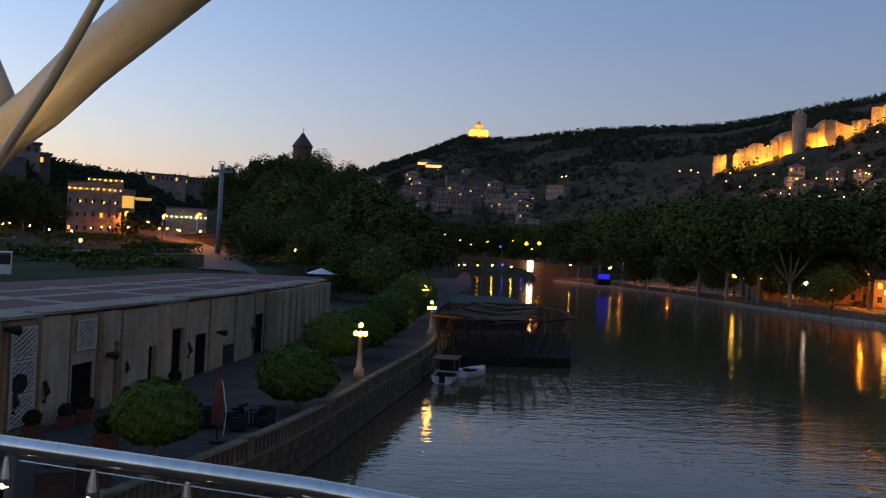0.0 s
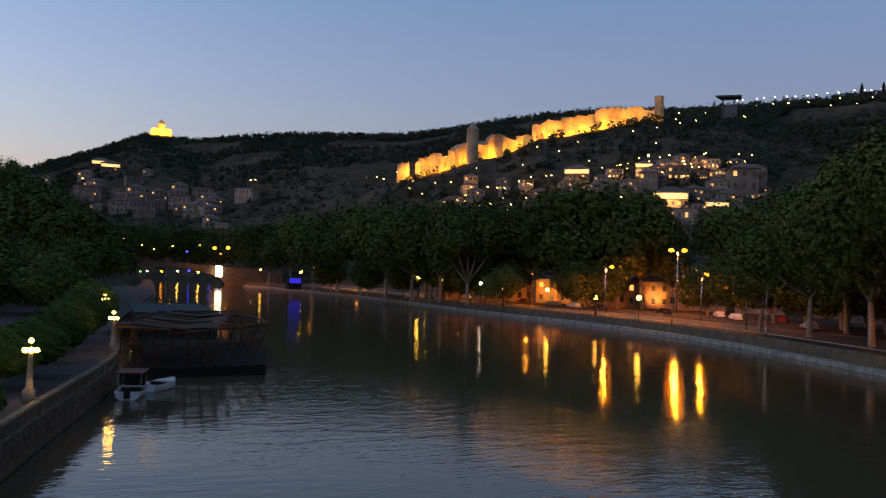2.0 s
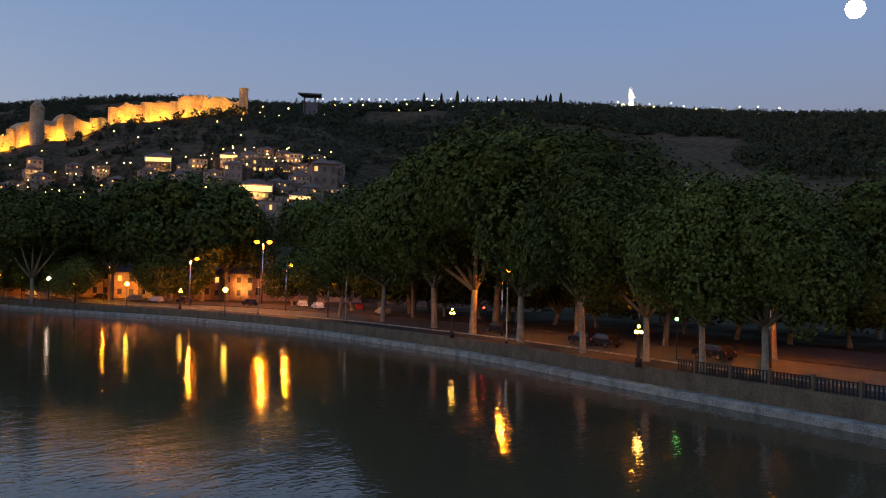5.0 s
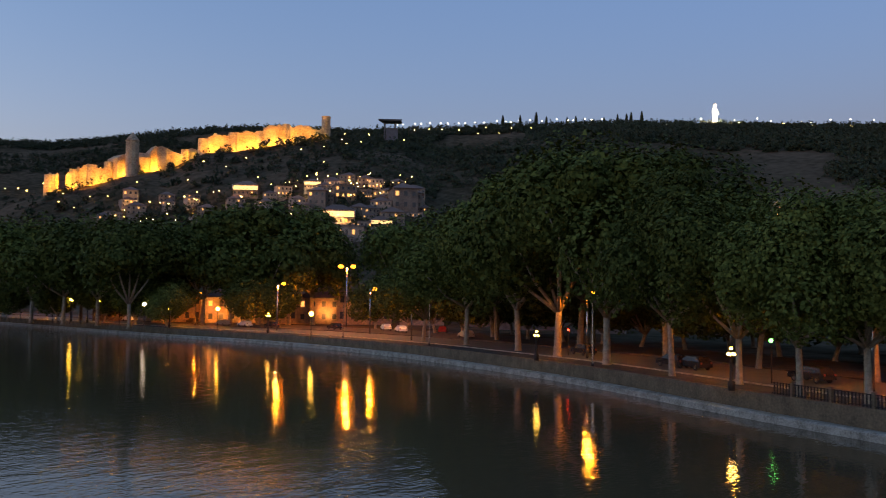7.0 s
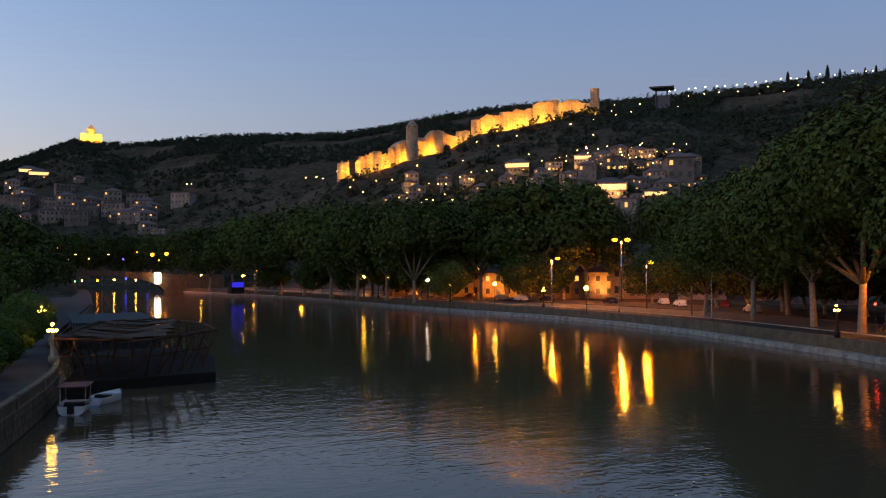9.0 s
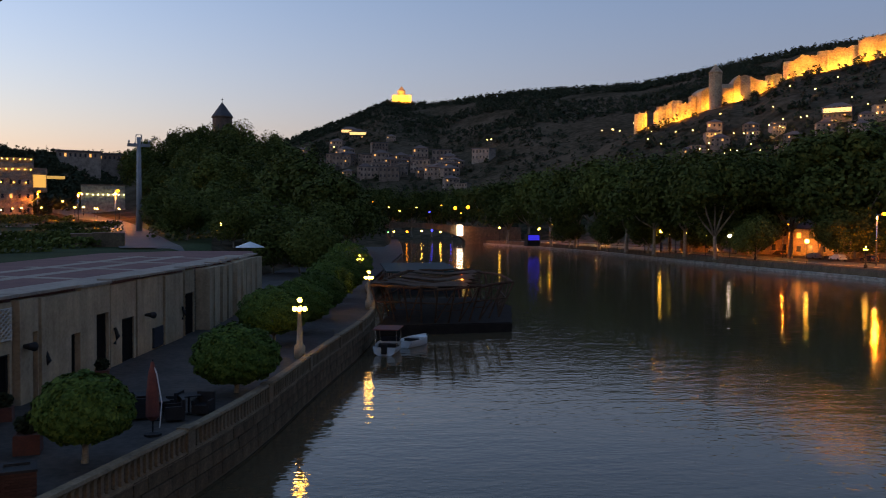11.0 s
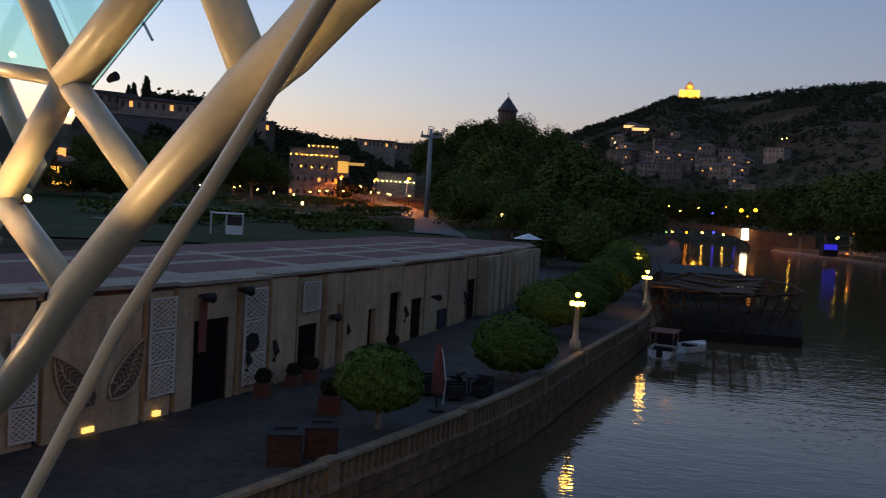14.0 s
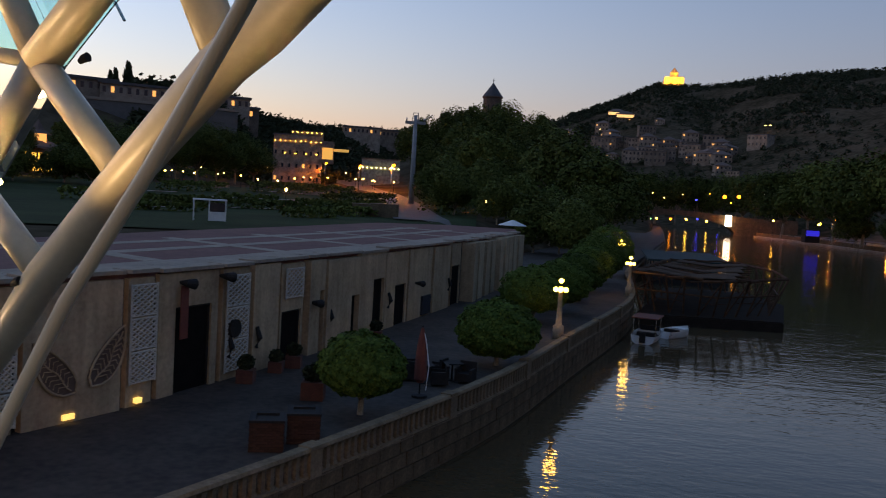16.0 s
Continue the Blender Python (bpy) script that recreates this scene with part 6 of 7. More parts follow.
def cypress(h, r, seed):
    rg, s = random.Random(seed), Shape()
    for _ in range(420):
        q = rg.random()
        w = rg.uniform(0, 6.28)
        rr = r * (math.sin(math.pi * min(1, q * .8 + .14)) ** .8) * rg.uniform(.5, 1.05)
        p = Vector((math.cos(w) * rr, math.sin(w) * rr, h * q))
        a = Vector((rg.uniform(-.3, .3), rg.uniform(-.3, .3), 1)).normalized() * h * .05
        b = Vector((-math.sin(w), math.cos(w), 0)) * r * .35
        s.poly([p - a, p - b, p + a * 1.3, p + b])
    return s


cy = mesh_of("crown", cypress(10, 1.5, 3), LEAF_DARK)
ct = mesh_of("trunk", Shape().tube([(0, 0, -2.5), (0, 0, 3)], .2, 6), BARK)
for az, top, d in ((-49.0, 12.36, 685), (-50.2, 12.35, 685), (-51.3, 12.52, 685), (-52, 12.25, 685), (-53.4, 12.18, 685), (-54, 12.24, 685), (-54.6, 12.0, 685), (-55.1, 12.0, 685), (-55.9, 12.11, 685), (-56.8, 12.27, 680), (-57.4, 12.28, 680), (-57.7, 12.35, 680), (-58.4, 12.39, 680), (-53.0, 11.95, 685), (-56.3, 12.0, 682),
                   (32.25, 7.36, 350), (33.0, 6.9, 350), (33.3, 6.75, 352), (30.9, 6.6, 350), (29.9, 6.5, 352)):
    p = bearing(az, 0, d)
    z = ground_at(p.x, p.y)
    ob = thing("cypress", "slender dark cypress on the ridge", "tree", "cypresses on the ridges", at=pose(p.x, p.y, z - .5))
    k = max(4, 9.5 + d * math.tan(radians(top)) - z + .5) / 10
    ob.scale = (max(.7, k * .8), max(.7, k * .8), k)
    part("trunk", ct, BARK, ob)
    part("crown", cy, LEAF_DARK, ob)

# cable car station on the ridge, and the pylon in the park
p = bearing(-41.1, 0, 640)
z = ground_at(p.x, p.y)
t = thing("cable_station", "dark cable car station with a jutting roof", "building", at=pose(p.x, p.y, z + 9.5, 0, 0, -41))
part("hall", Shape().box(-2, -4, -15, 7, 6, 3), ROOF_DARK, t)
part("roof", Shape().prism([(-8, -6), (10, -6), (10, 7), (-4, 7)], 8.5, 9.6), ROOF_DARK, t)
for x in (-3, 5):
    part("mast", Shape().tube([(x, 0, -15), (x, 0, 8.5)], .6, 8), ROOF_DARK, t)
p = bearing(13.55, 0, 181)
z = ground_at(p.x, p.y)
t = thing("cable_pylon", "grey tubular cable car pylon with a crosshead", "pylon", at=pose(p.x, p.y, z, 0, 0, 14))
H = 26.9 - z
PYLON = mat("grey_pylon_steel", (0.3, 0.3, 0.3), (0.22, 0.22, 0.22), 0.6, 1.0)
part("mast", Shape().tube([(0, 0, -.5), (0, 0, H * .5), (0, 0, H)], [.62, .5, .4], 14), PYLON, t, smooth=True)
part("crosshead", Shape().box(-2.2, -.35, H - 1.9, 2.2, .35, H - 1.3), PYLON, t)
for x in (-1.9, 1.9):
    part("sheave_frame", Shape().tube([(x, -1.6, H - 1.1), (x, 0, H - .7), (x, 1.6, H - 1.1)], .16, 8), PYLON, t)
part("headframe", Shape().tube([(-.7, 0, H - 1.3), (-.5, 0, H + .5), (.5, 0, H + .5), (.7, 0, H - 1.3)], .12, 6), PYLON, t)
part("ladder_arm", Shape().tube([(1.9, .2, H - .9), (3.6, .4, H + .3)], .1, 6), PYLON, t)

# ================= park on the left bank =================


def ground_sheet(name, az0, az1, r0, r1, material, lift, label, category):
    s = Shape()
    na, nr = 60, 40
    for i in range(nr + 1):
        for j in range(na + 1):
            a, r = radians(az0 + (az1 - az0) * j / na), r0 + (r1 - r0) * i / nr
            x, y = -r * math.sin(a), r * math.cos(a)
            s.v.append((x, y, 0))
    zs = ground_height(np.array([v[0] for v in s.v]), np.array([v[1] for v in s.v]))
    s.v = [(v[0], v[1], float(z) + lift) for v, z in zip(s.v, zs)]
    s.f = [(i * (na + 1) + j, (i + 1) * (na + 1) + j, (i + 1) * (na + 1) + j + 1, i * (na + 1) + j + 1) for i in range(nr) for j in range(na)]
    tagged(part(name, s, material, smooth=True), label, category, kind="structure")


ground_sheet("lawn_park", 9, 48, 62, 235, LAWN, .12, "dark park lawn behind the pavilion", "lawn")


def path_strip(name, pts, width, material, label, lift=.3):
    pts = soften(fine(pts, 4), 4)
    s = Shape()
    for i, p in enumerate(pts):
        q, r = pts[max(0, i - 1)], pts[min(len(pts) - 1, i + 1)]
        d = Vector((r[0] - q[0], r[1] - q[1])).normalized()
        for u in (-width / 2, 0, width / 2):
            x, y = p[0] - d.y * u, p[1] + d.x * u
            s.v.append((x, y, ground_at(x, y) + lift))
    s.f = [(i * 3 + k, i * 3 + k + 1, i * 3 + k + 4, i * 3 + k + 3) for i in range(len(pts) - 1) for k in range(2)]
    tagged(part(name, s, material), label, "road", kind="structure")


road = [ground_hit(az, el, 90) for az, el in ((22.5, 1.2), (19, .8), (17.3, .5), (15.6, .1), (14.4, -.5), (13.4, -1.2), (12.6, -1.8))]
path_strip("road_park", [(p.x, p.y) for p in road], 8, ASPHALT, "curving park road lit orange")
for k, (az0, el0, az1, el1) in enumerate(((28, -.9, 20, -.8), (27, -1.6, 19, -1.5), (24, -.3, 16.5, -.5), (36, -.8, 29, -.7), (35, -1.9, 29, -1.7))):
    a, b = ground_hit(az0, el0, 66), ground_hit(az1, el1, 66)
    m = a.lerp(b, .5) + Vector((3, 6, 0))
    path_strip("path_park", [(a.x, a.y), (m.x, m.y), (b.x, b.y)], 2.6, ROOF_PALE, "pale curving park path", .22)


def hedge(a, b, w, h, seed, label):
    t = thing("hedge", label, "hedge", "hedges in the park")
    rg, s = random.Random(seed), Shape()
    L = (b - a).length
    n = int(L * 70)
    ax = (b - a).normalized()
    sd = Vector((-ax.y, ax.x, 0))
    spots = []
    for _ in range(n):
        u, v, q = rg.random(), rg.uniform(-1, 1), rg.uniform(0, 1)
        if abs(v) < .7 and q < .75:
            q = rg.uniform(.8, 1.08)
        p = a + ax * (L * u) + sd * (w / 2 * v)
        spots.append((p.x, p.y, h * q * (1 + .15 * math.sin(u * 31 + seed))))
    zs = ground_height(np.array([p[0] for p in spots]), np.array([p[1] for p in spots])).tolist()
    for (x, y, up), z in zip(spots, zs):
        p = Vector((x, y, z + up))
        e = Vector((rg.uniform(-1, 1), rg.uniform(-1, 1), rg.uniform(-1, 1))).normalized() * rg.uniform(.15, .3)
        f = e.orthogonal() * .8
        s.poly([p - e, p - f, p + e, p + f])
    part("foliage", s, LEAF, t)


for i, (az0, el0, az1, el1, w, h) in enumerate(((27.5, -1.6, 21, -1.5, 3, 1.3), (21, -1.5, 15.8, -1.2, 4, 1.6), (24.5, -.4, 17.5, -.3, 5, 2.2), (19.5, -.9, 14.9, -.7, 4, 2.0), (31, -1.7, 27.5, -1.6, 3, 1.4), (36, -1.5, 31.5, -1.4, 4, 1.6), (37, -.3, 30, .1, 6, 3.4), (29, .2, 25, .1, 5, 2.5), (22, -2.0, 19, -1.9, 2.5, 1.1), (12.3, -1.2, 9.6, -1.0, 5, 2.6), (33, -2.0, 27.5, -1.95, 3, 1.0), (26.5, -1.2, 22.5, -1.15, 3.5, 1.5), (20.5, -1.25, 17, -1.2, 3, 1.3), (23.5, -.1, 19.5, 0, 4, 1.8), (30, -.6, 26, -.5, 4, 2.0), (18.5, -1.75, 15.6, -1.6, 3, 1.2))):
    hedge(ground_hit(az0, el0, 66), ground_hit(az1, el1, 66), w, h, i, "dark clipped hedge in the park")
for az, el, w, h in ((21.3, -1.05, 5.5, .7), (23.4, -.75, 3, .7), (16.7, -1.6, 3.5, 1.8), (15.3, -1.65, 4, 2.0), (26.5, -.2, 6, .8), (20.2, -.35, 5, .8)):
    p = ground_hit(az, el, 66)
    t = thing("park_wall", "low pale concrete wall in the park", "wall", "low walls in the park", at=pose(p.x, p.y, ground_at(p.x, p.y), 0, 0, az + rng.uniform(-20, 20)))
    part("block", Shape().prism([(-w / 2, -.3), (w / 2, -.3), (w / 2, .3), (-w / 2, .3)], -.5, h), QUAY_STONE if h > 1 else ROOF_PALE, t)
    part("cap", Shape().box(-w / 2 - .06, -.36, h, w / 2 + .06, .36, h + .1), ROOF_PALE, t)
p = bearing(26.9, 0, 79)
z = ground_at(p.x, p.y)
t = thing("park_kiosk", "small white glazed kiosk in the park", "kiosk", at=pose(p.x, p.y, z, 0, 0, 27))
part("body", Shape().box(-.1, -.8, 0, 1.4, .8, .95), WHITE, t)
part("panel", Shape().box(-.05, -.78, .95, 1.35, .78, 1.75), WINDOW_DARK, t)
part("roof", Shape().box(-1.5, -1, 1.95, 1.5, 1, 2.08), WHITE, t)
for x, y in ((-1.4, -.9), (-1.4, .9), (1.4, -.9), (1.4, .9), (-.05, -.85)):
    part("post", Shape().box(x - .05, y - .05, 0, x + .05, y + .05, 1.95), WHITE, t)
p = bearing(6.5, 0, 118)
z = ground_at(p.x, p.y)
t = thing("market_umbrella", "open pale umbrella beside the promenade", "umbrella", at=pose(p.x, p.y, max(z, 2)))
top = 7.0 - max(z, 2)
part("canopy", Shape().lathe([(2.0, top - .8), (1.95, top - .72), (.1, top)], n=8), WHITE, t)
part("pole", Shape().tube([(0, 0, -.3), (0, 0, top)], .04, 8), DARK, t)

PARK_LAMPS = [(26.8, 1.18), (26.1, .8), (25.8, 1.3), (24.2, 1.39), (23.3, 1.44), (22.75, 1.39), (22.2, 1.35), (21.3, 1.1), (20.9, .94), (20.4, .96), (19.3, 1.01), (18.3, 1.6), (25, .56), (23.9, .25), (21.5, .65), (22.6, .2), (16.25, .96), (14.8, .92), (17.4, 1.0), (8.4, -.8), (10.1, .6), (27.6, 1.2), (28.6, 1.3), (29.4, .8), (30.5, 1.1), (28.0, .6), (22.0, -1.2), (24.6, 2.4), (24.3, 2.2), (24.0, 2.25),
              (23.4, 2.26), (22.9, 1.6), (21.7, 1.27), (22.3, 1.44), (28.0, .5), (28.7, .7), (29.8, .67), (23.9, 1.55), (26.5, .84), (24.8, 1.5), (20.0, 1.17), (20.6, 1.33), (18.1, 1.45), (16.9, 1.05), (16.1, .9), (31.5, .6), (33.0, .5)]
park_proto = None
for i, (az, el) in enumerate(PARK_LAMPS):
    p = ground_hit(az, el - .7, 90, 420)
    m = Matrix.Translation((p.x, p.y, ground_at(p.x, p.y)))
    if park_proto is None:
        park_proto = ob = thing("park_lamp", "small glowing lamp post in the park", "street lamp", "lamps in the park", at=m)
        part("pole", Shape().tube([(0, 0, -.5), (0, 0, 3)], .06, 6), DARK, ob)
        part("globe", Shape().ball((0, 0, 3.3), .24, 8), LAMP_WARM, ob, "glowing globe", True)
    else:
        ob = copy_thing(park_proto, m)
    k = max(.8, math.hypot(p.x, p.y) / 240) * rng.uniform(.8, 1.1)
    ob.scale = (k, k, 1)
for az, el, w in ((17.2, 1.3, 60000), (15.0, 1.0, 45000), (19.5, 1.6, 9000)):
    p = ground_hit(az, el - 1.2, 90, 420)
    street_lamp((p.x, p.y, ground_at(p.x, p.y)), 8.5, (1.0,), "street lamp glowing orange by the park road", w)

# hotel and buildings behind the park
p = bearing(21.1, 0, 338)
zb = ground_at(p.x, p.y)
hotel = thing("hotel", "four-storey hotel with rows of warm facade lamps", "hotel", at=pose(p.x, p.y, zb, 0, 0, 18))
HH = 32.5 - zb
part("wall", Shape().box(-10.5, -7, -4, 8, 8, HH - 2), PLASTER, hotel)
part("attic", Shape().box(-4, -5, HH - 2, 8, 8, HH), PLASTER, hotel)
part("roof", Shape().box(-11, -7.4, HH - 2.0, -4, 8.3, HH - 1.6), ROOF_DARK, hotel)
for row, (zz, n, xa, xb) in enumerate(((HH - 4.3, 10, -10, 7.6), (HH - .6, 7, -3.6, 7.6), (HH - 9, 4, -6, 6))):
    for j in range(n):
        x = xa + (xb - xa) * j / (n - 1)
        part("facade_lamp", Shape().ball((x, -7.3 if row != 1 else -5.3, zz), .16, 8), LAMP_GOLD, hotel, "glowing bulb", True)
for i in range(3):
    for j in range(7):
        x, z = -9.6 + j * 2.7, 1.5 + i * (HH - 6) / 3
        part("window", Shape().box(x - .4, -7.08, z, x + .4, -6.95, z + 1.5), WINDOW_LIT if (i * 5 + j * 3) % 17 == 0 else WINDOW_DARK, hotel)
part("lit_wing", Shape().box(8, -6, HH - 12, 12.5, 5, HH - 3.5), PLASTER, hotel)
part("lit_arcade", Shape().box(8.2, -6.12, HH - 10.5, 12.3, -6.0, HH - 6), glow("arcade_glow", (1.0, .6, .16), 0.6), hotel, "glowing golden arcade")
part("lit_canopy", Shape().box(12.5, -5, HH - 7, 18.5, 2, HH - 6.2), glow("canopy_glow", (1.0, .65, .2), 0.4), hotel, "glowing golden canopy")
spot_lamp("hotel_floodlight", (p.x + 2, p.y - 16, zb + 1.5), (p.x, p.y, zb + 9), 30, SODIUM, 130, .8, .5)
p = bearing(15.75, 0, 318)
zb = ground_at(p.x, p.y)
t = thing("floodlit_wall", "long wall floodlit pale green-white from its top", "wall", at=pose(p.x, p.y, zb, 0, 0, 16))
hw = 22.6 - zb
part("wall", Shape().box(-7.2, 0, -3, 7.2, 1, hw), QUAY_PALE, t)
part("coping", Shape().box(-7.4, -.2, hw, 7.4, 1.2, hw + .4), PLASTER, t)
LAMP_PALE = glow("pale_green_glow", (.85, 1.0, .55), 6)
for j in range(9):
    part("wall_lamp", Shape().ball((-6.8 + j * 1.7, -.5, hw - 3.2), .22, 8), LAMP_PALE, t, "glowing pale lamp", True)
spot_lamp("wall_floodlight", (p.x * .985, p.y * .985, 19.5), (p.x, p.y, 21), 70, (.9, 1.0, .65), 140, .8, .3)
for az, d, w, z0, z1 in ((17.2, 600, 26, 38, 56.5), (16.2, 640, 34, 45, 58.5), (31.5, 352, 30, 38, 46.5), (34.6, 352, 20, 38, 47.5), (25.6, 400, 12, 40, 50), (24.7, 402, 8, 38, 46)):
    p = bearing(az, 0, d)
    t = thing("distant_block", "long pale building on the skyline", "building", "buildings on the skyline", at=pose(p.x, p.y, 0, 0, 0, az + 6))
    part("wall", Shape().box(-w / 2, -6, 10, w / 2, 6, z1 - 1), PLASTER, t)
    part("roof", Shape().box(-w / 2 - .7, -6.7, z1 - 1, w / 2 + .7, 6.7, z1), ROOF_DARK, t)
    for j in range(int(w / 3)):
        x = -w / 2 + 1.5 + 3 * j
        part("window", Shape().box(x - .6, -6.08, z1 - 4.2, x + .6, -5.9, z1 - 2), WINDOW_LIT if j % 5 == 1 else WINDOW_DARK, t)
p = bearing(33, 0, 344)
t = thing("retaining_wall", "long pale retaining wall under the cliff top", "wall", at=pose(p.x, p.y, 0, 0, 0, 33))
part("wall", Shape().box(-46, 0, 20, 46, 2, 39), mat("grey_retaining_stone", (.16, .14, .13), (.1, .09, .08), .9, .3, .03), t)
part("coping", Shape().box(-46, -.4, 39, 46, 2.2, 40), ROOF_PALE, t)
p = bearing(37.3, 0, 236)
zb = ground_at(p.x, p.y)
t = thing("gilded_pavilion", "tiered pavilion glowing gold and orange", "pavilion", at=pose(p.x, p.y, zb, 0, 0, 37))
hb = 10.4 - zb
part("hall", Shape().box(-4, -4, -2, 4, 4, hb + 6), PLASTER, t)
part("glazing", Shape().box(-3.6, -4.12, hb, 3.6, -4.0, hb + 4.5), glow("hall_glow", (1.0, .55, .1), 2), t, "glowing golden glazing")
for x in (-3.6, -1.8, 0, 1.8, 3.6):
    part("column", Shape().box(x - .18, -4.35, hb - 1, x + .18, -4.13, hb + 5), PLASTER, t)
part("eaves", Shape().lathe([(6.2, hb + 5.6), (6.0, hb + 6.1), (3, hb + 7.6)], n=4), TILE, t)
part("lantern", Shape().box(-2, -2, hb + 7, 2, 2, hb + 9.4), WINDOW_LIT, t, "glowing upper storey")
part("spire", Shape().lathe([(3.2, hb + 9.4), (1.5, hb + 10.4), (.1, hb + 13)], n=4), TILE, t)

# ================= right bank: vehicles, posts, lamps =================
CAR_PAINTS = {"white": mat("white_car_paint", (.7, .7, .68), (.66, .66, .64), .25, 1), "red": mat("red_car_paint", (.3, .03, .025), (.26, .025, .02), .25, 1), "silver": mat("silver_car_paint", (.4, .4, .4), (.36, .36, .36), .3, 1, metal=.5), "black": mat("black_car_paint", (.02, .02, .022), (.015, .015, .016), .25, 1)}


def car(at, turn, paint):
    t = thing("parked_car", f"{paint} hatchback car parked on the embankment", "car", "parked cars", at=pose(*at, 0, 0, turn))
    prof = [(-2.1, .35), (-2.1, .8), (-1.85, .95), (-1.5, 1.42), (.35, 1.46), (1.05, .98), (1.95, .85), (2.1, .6), (2.1, .35)]
    s = Shape()
    k = len(prof)
    for y, q in ((-.82, 1), (.82, 1)):
        s.v += [(x, y * (.84 if z > 1.1 else 1), z) for x, z in prof]
    s.f = [tuple(range(k)), tuple(reversed(range(k, 2 * k)))] + [(j, k + j, k + (j + 1) % k, (j + 1) % k) for j in range(k)]
    part("body", s, CAR_PAINTS[paint], t)
    for y in (-.8, .8):
        o = .03 if y > 0 else -.03
        part("side_window", Shape().poly([(-1.4, y * .93 + o, 1.0), (.75, y * .93 + o, 1.0), (.25, y * .86 + o, 1.36), (-1.3, y * .86 + o, 1.36)]).poly([(-1.4, y * .93 + o * .4, 1.0), (-1.3, y * .86 + o * .4, 1.36), (.25, y * .86 + o * .4, 1.36), (.75, y * .93 + o * .4, 1.0)]), WINDOW_DARK, t)
        for x in (-1.3, 1.3):
            w = part("wheel", Shape().tube([(x, y * .9, .31), (x, y * 1.06, .31)], .31, 12), DARK, t)
            part("rim", Shape().tube([(x, y * 1.06, .31), (x, y * 1.075, .31)], .18, 8), STEEL, w)
        part("headlight", Shape().box(2.0, y * .75 - .15, .62, 2.12, y * .75 + .15, .76), WHITE, t)
        part("tail_light", Shape().box(-2.13, y * .8 - .1, .7, -2.05, y * .8 + .1, .9), BANNER, t)
    part("windscreen", Shape().poly([(.4, -.6, 1.42), (1.04, -.7, 1.02), (1.04, .7, 1.02), (.4, .6, 1.42)]).poly([(.42, -.6, 1.44), (.42, .6, 1.44), (1.07, .7, 1.03), (1.07, -.7, 1.03)]), WINDOW_DARK, t)
    return t


for x, y, turn, paint in ((120.5, 137.5, 60, "white"), (116.4, 128, 62, "white"), (121.5, 120.8, 40, "red"), (110.1, 103.5, 65, "silver"), (92.3, 65, 65, "black"), (84, 47, 66, "black"), (113.8, 147, 80, "black"), (108, 163, 88, "black"), (106.5, 172, 90, "white"), (106, 181, 90, "silver"), (106, 196, 90, "black"), (104.5, 230, 95, "white"), (79, 30, 68, "black"), (83, 44, 66, "black")):
    car((x, y, 2.04 if x > 105 else 1.9), turn, paint)
# the ones at y 318 and 362 are added to wash the far bank warm
for x, y, h, w in ((99, 106, 9.6, 7000), (87.5, 61, 8.4, 4500), (79.5, 38, 10.2, 4500), (75, 23.4, 8.2, 4500), (103.5, 190, 8, 16000), (101, 262, 8, 16000), (110, 225, 8, 14000), (108, 128, 9, 9000), (96, 318, 8, 18000), (88, 362, 8, 18000)):
    street_lamp((x, y, 1.9), h, (0.8,), "street lamp glowing orange among the trees", w)
for x, y, h in ((90.5, 92.7, 6.5), (77.5, 53.2, 7), (66.6, 20.9, 7.5), (95, 120, 6)):
    t = thing("metal_post", "tall plain grey metal post on the embankment", "post", "posts on the embankment", at=pose(x, y, 1.9))
    part("shaft", Shape().tube([(0, 0, 0), (0, 0, h)], [.1, .06], 8), STEEL, t)
    part("collar", Shape().lathe([(.16, 0), (.16, .3), (.1, .35)], n=8), DARK, t)
p = bearing(-66.9, -2.4, 82)
small_lamp((p.x, p.y, 1.9), p.z - 2.4, .2, LAMP_GREEN, "small green lamp under the trees", "coloured lamps under the trees")
p = bearing(-53.84, -2.0, 112)
small_lamp((p.x, p.y, 1.9), p.z - 2.4, .16, LAMP_RED, "small red signal lamp under the trees", "coloured lamps under the trees")
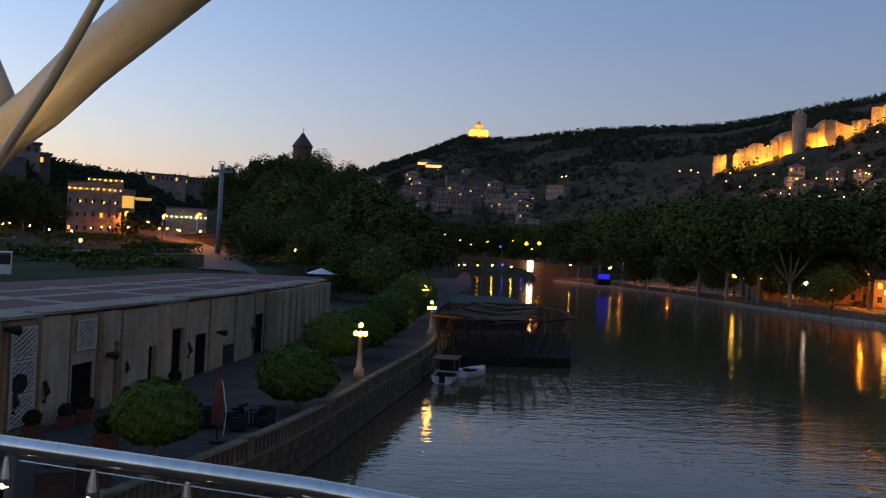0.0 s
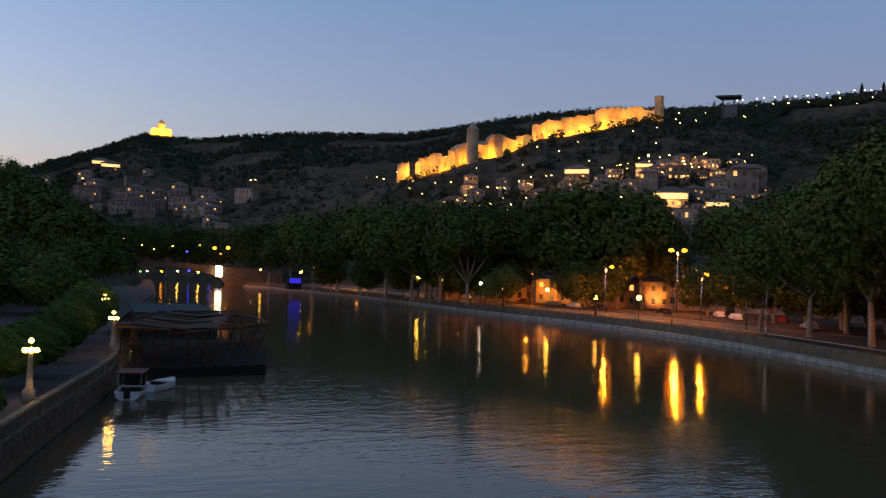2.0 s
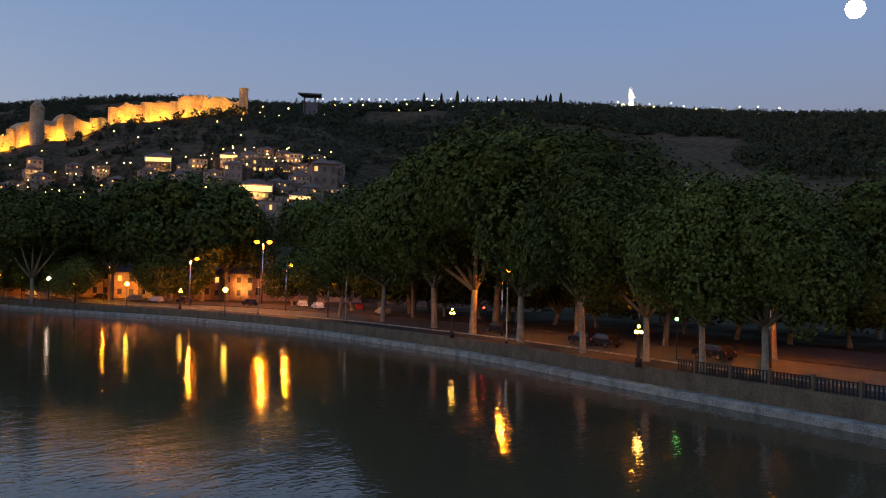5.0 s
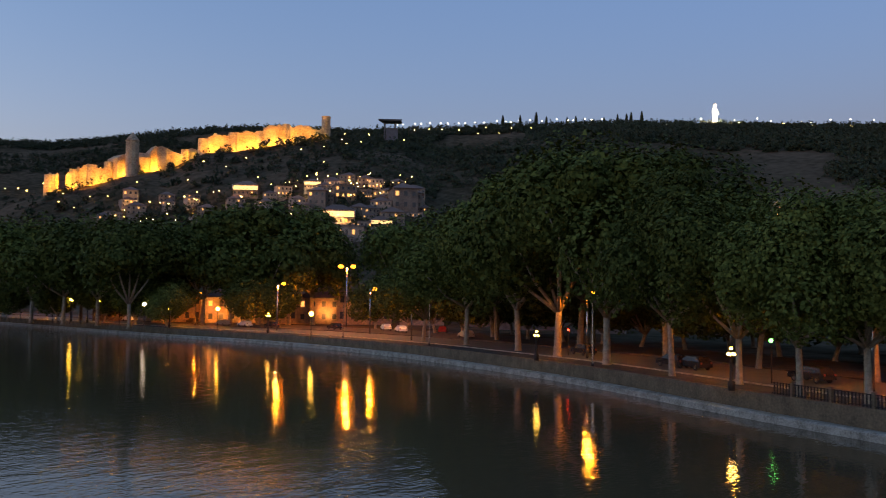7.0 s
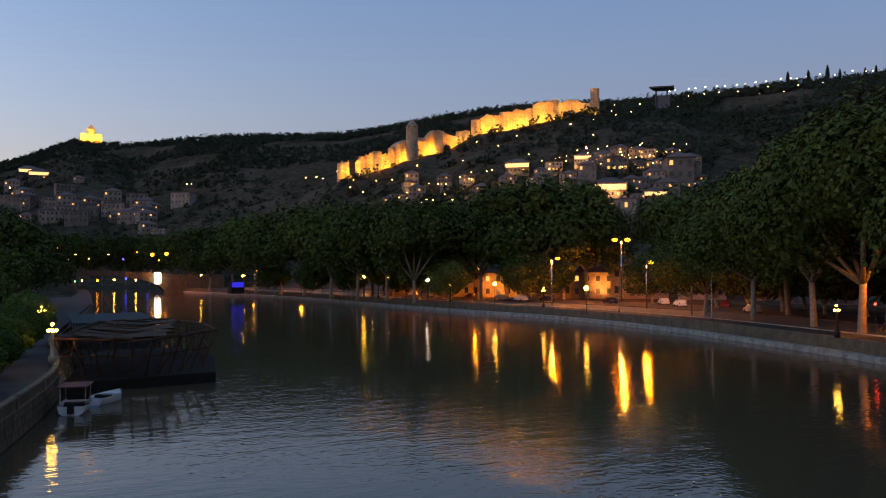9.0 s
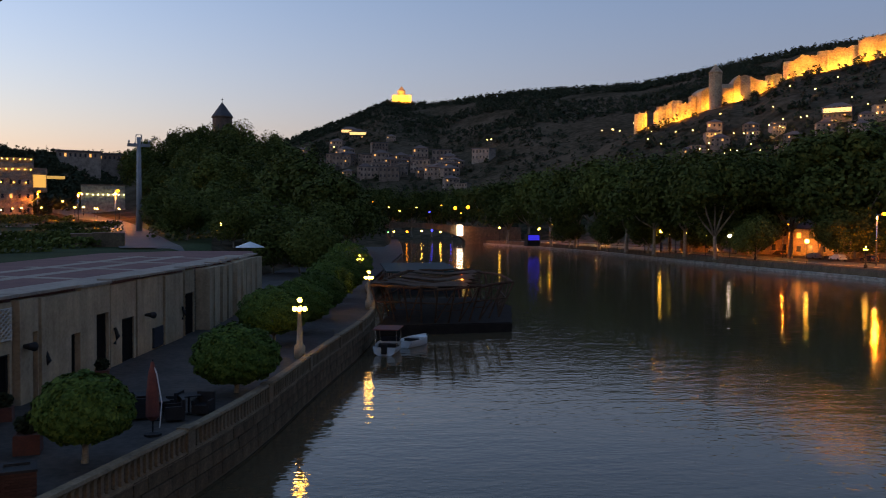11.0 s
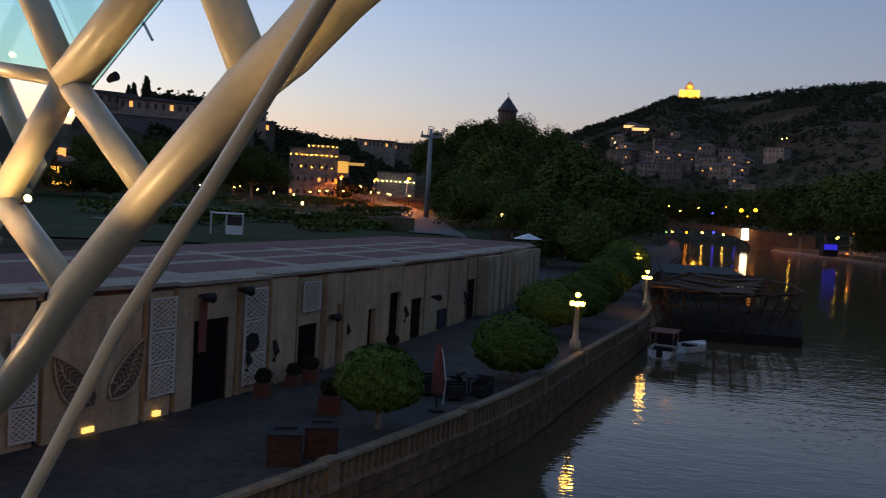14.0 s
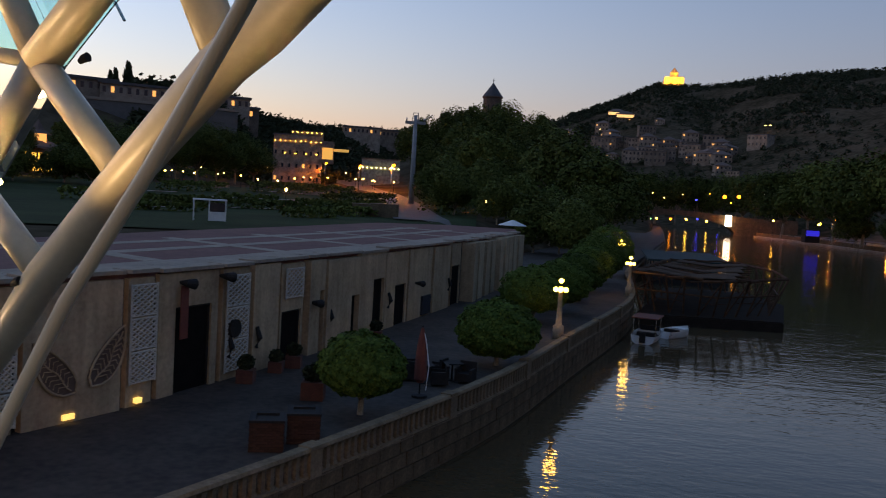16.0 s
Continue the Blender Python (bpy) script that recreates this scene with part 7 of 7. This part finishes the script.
for az, el in ((-64.4, 6.2), (-66.9, 6.0)):
    p = bearing(az, el, 330)
    z = ground_at(p.x, p.y)
    t = thing("domed_chapel", "small chapel with a golden lit dome", "church", "lit chapels on the slope", at=pose(p.x, p.y, z, 0, 0, az))
    hz = p.z - z
    part("body", Shape().box(-4, -3, -3, 4, 5, max(2, hz - 2)), PLASTER, t)
    part("dome", Shape().lathe([(1.6, hz - 2), (1.6, hz), (1.2, hz + 1.4), (.1, hz + 2.6)], n=10), FORT, t, smooth=True)
    part("lit_window", Shape().box(-1, -3.1, max(.5, hz - 5), 1, -2.98, max(1.5, hz - 3)), WINDOW_LIT, t)
    out = Vector((p.x, p.y, 0)).normalized()
    spot_lamp("chapel_floodlight", p - out * 6 + Vector((0, 0, -1)), p, 900, GOLD, 80, .7, .3)

# moon
p = bearing(-76.7, 16.54, 3200)
moon = part("moon", Shape().ball((0, 0, 0), 34, 24), glow("moon_glow", (1.0, .9, .75), 6), smooth=True)
moon.matrix_basis = pose(p.x, p.y, p.z)
tagged(moon, "bright full moon low in the dusk sky", "moon")

# stone blocks of the near quay wall
BLOCK = mat("quay_block", (0.19, 0.125, 0.072), (0.09, 0.06, 0.036), 0.95, 1.3, 0.03, vary=0.18, stain=0.25, spec=0.1)
quay_wall = bpy.data.objects["wall_left_quay"]
block_meshes = [mesh_of("stone_block", Shape().box(-w / 2, -.06, -h / 2, w / 2, .06, h / 2), BLOCK) for w, h in ((.96, .46), (1.16, .46), (.78, .46))]
wl = [p for p in LEFT_LINE if 14 < p[1] < 74]
wrun = np.concatenate([[0], np.cumsum([math.dist(a, b) for a, b in zip(wl, wl[1:])])])
rg = random.Random(31)
for c in range(3):
    u = .5 + .4 * (c % 2)
    while u < wrun[-1] - .6:
        k = rg.randrange(3)
        w = (.96, 1.16, .78)[k]
        u += w / 2
        x, y = float(np.interp(u, wrun, [p[0] for p in wl])), float(np.interp(u, wrun, [p[1] for p in wl]))
        x2, y2 = float(np.interp(u + .3, wrun, [p[0] for p in wl])), float(np.interp(u + .3, wrun, [p[1] for p in wl]))
        d = Vector((x2 - x, y2 - y)).normalized()
        z = .12 + c * .5 + .24
        off = -(.45 - .25 * (z + 3) / 5.05) - .03 + rg.uniform(-.015, .02)
        part("stone_block", block_meshes[k], BLOCK, quay_wall, at=pose(x - d.y * off, y + d.x * off, z, -2.8, 0, math.degrees(math.atan2(d.y, d.x))))
        u += w / 2 + .04
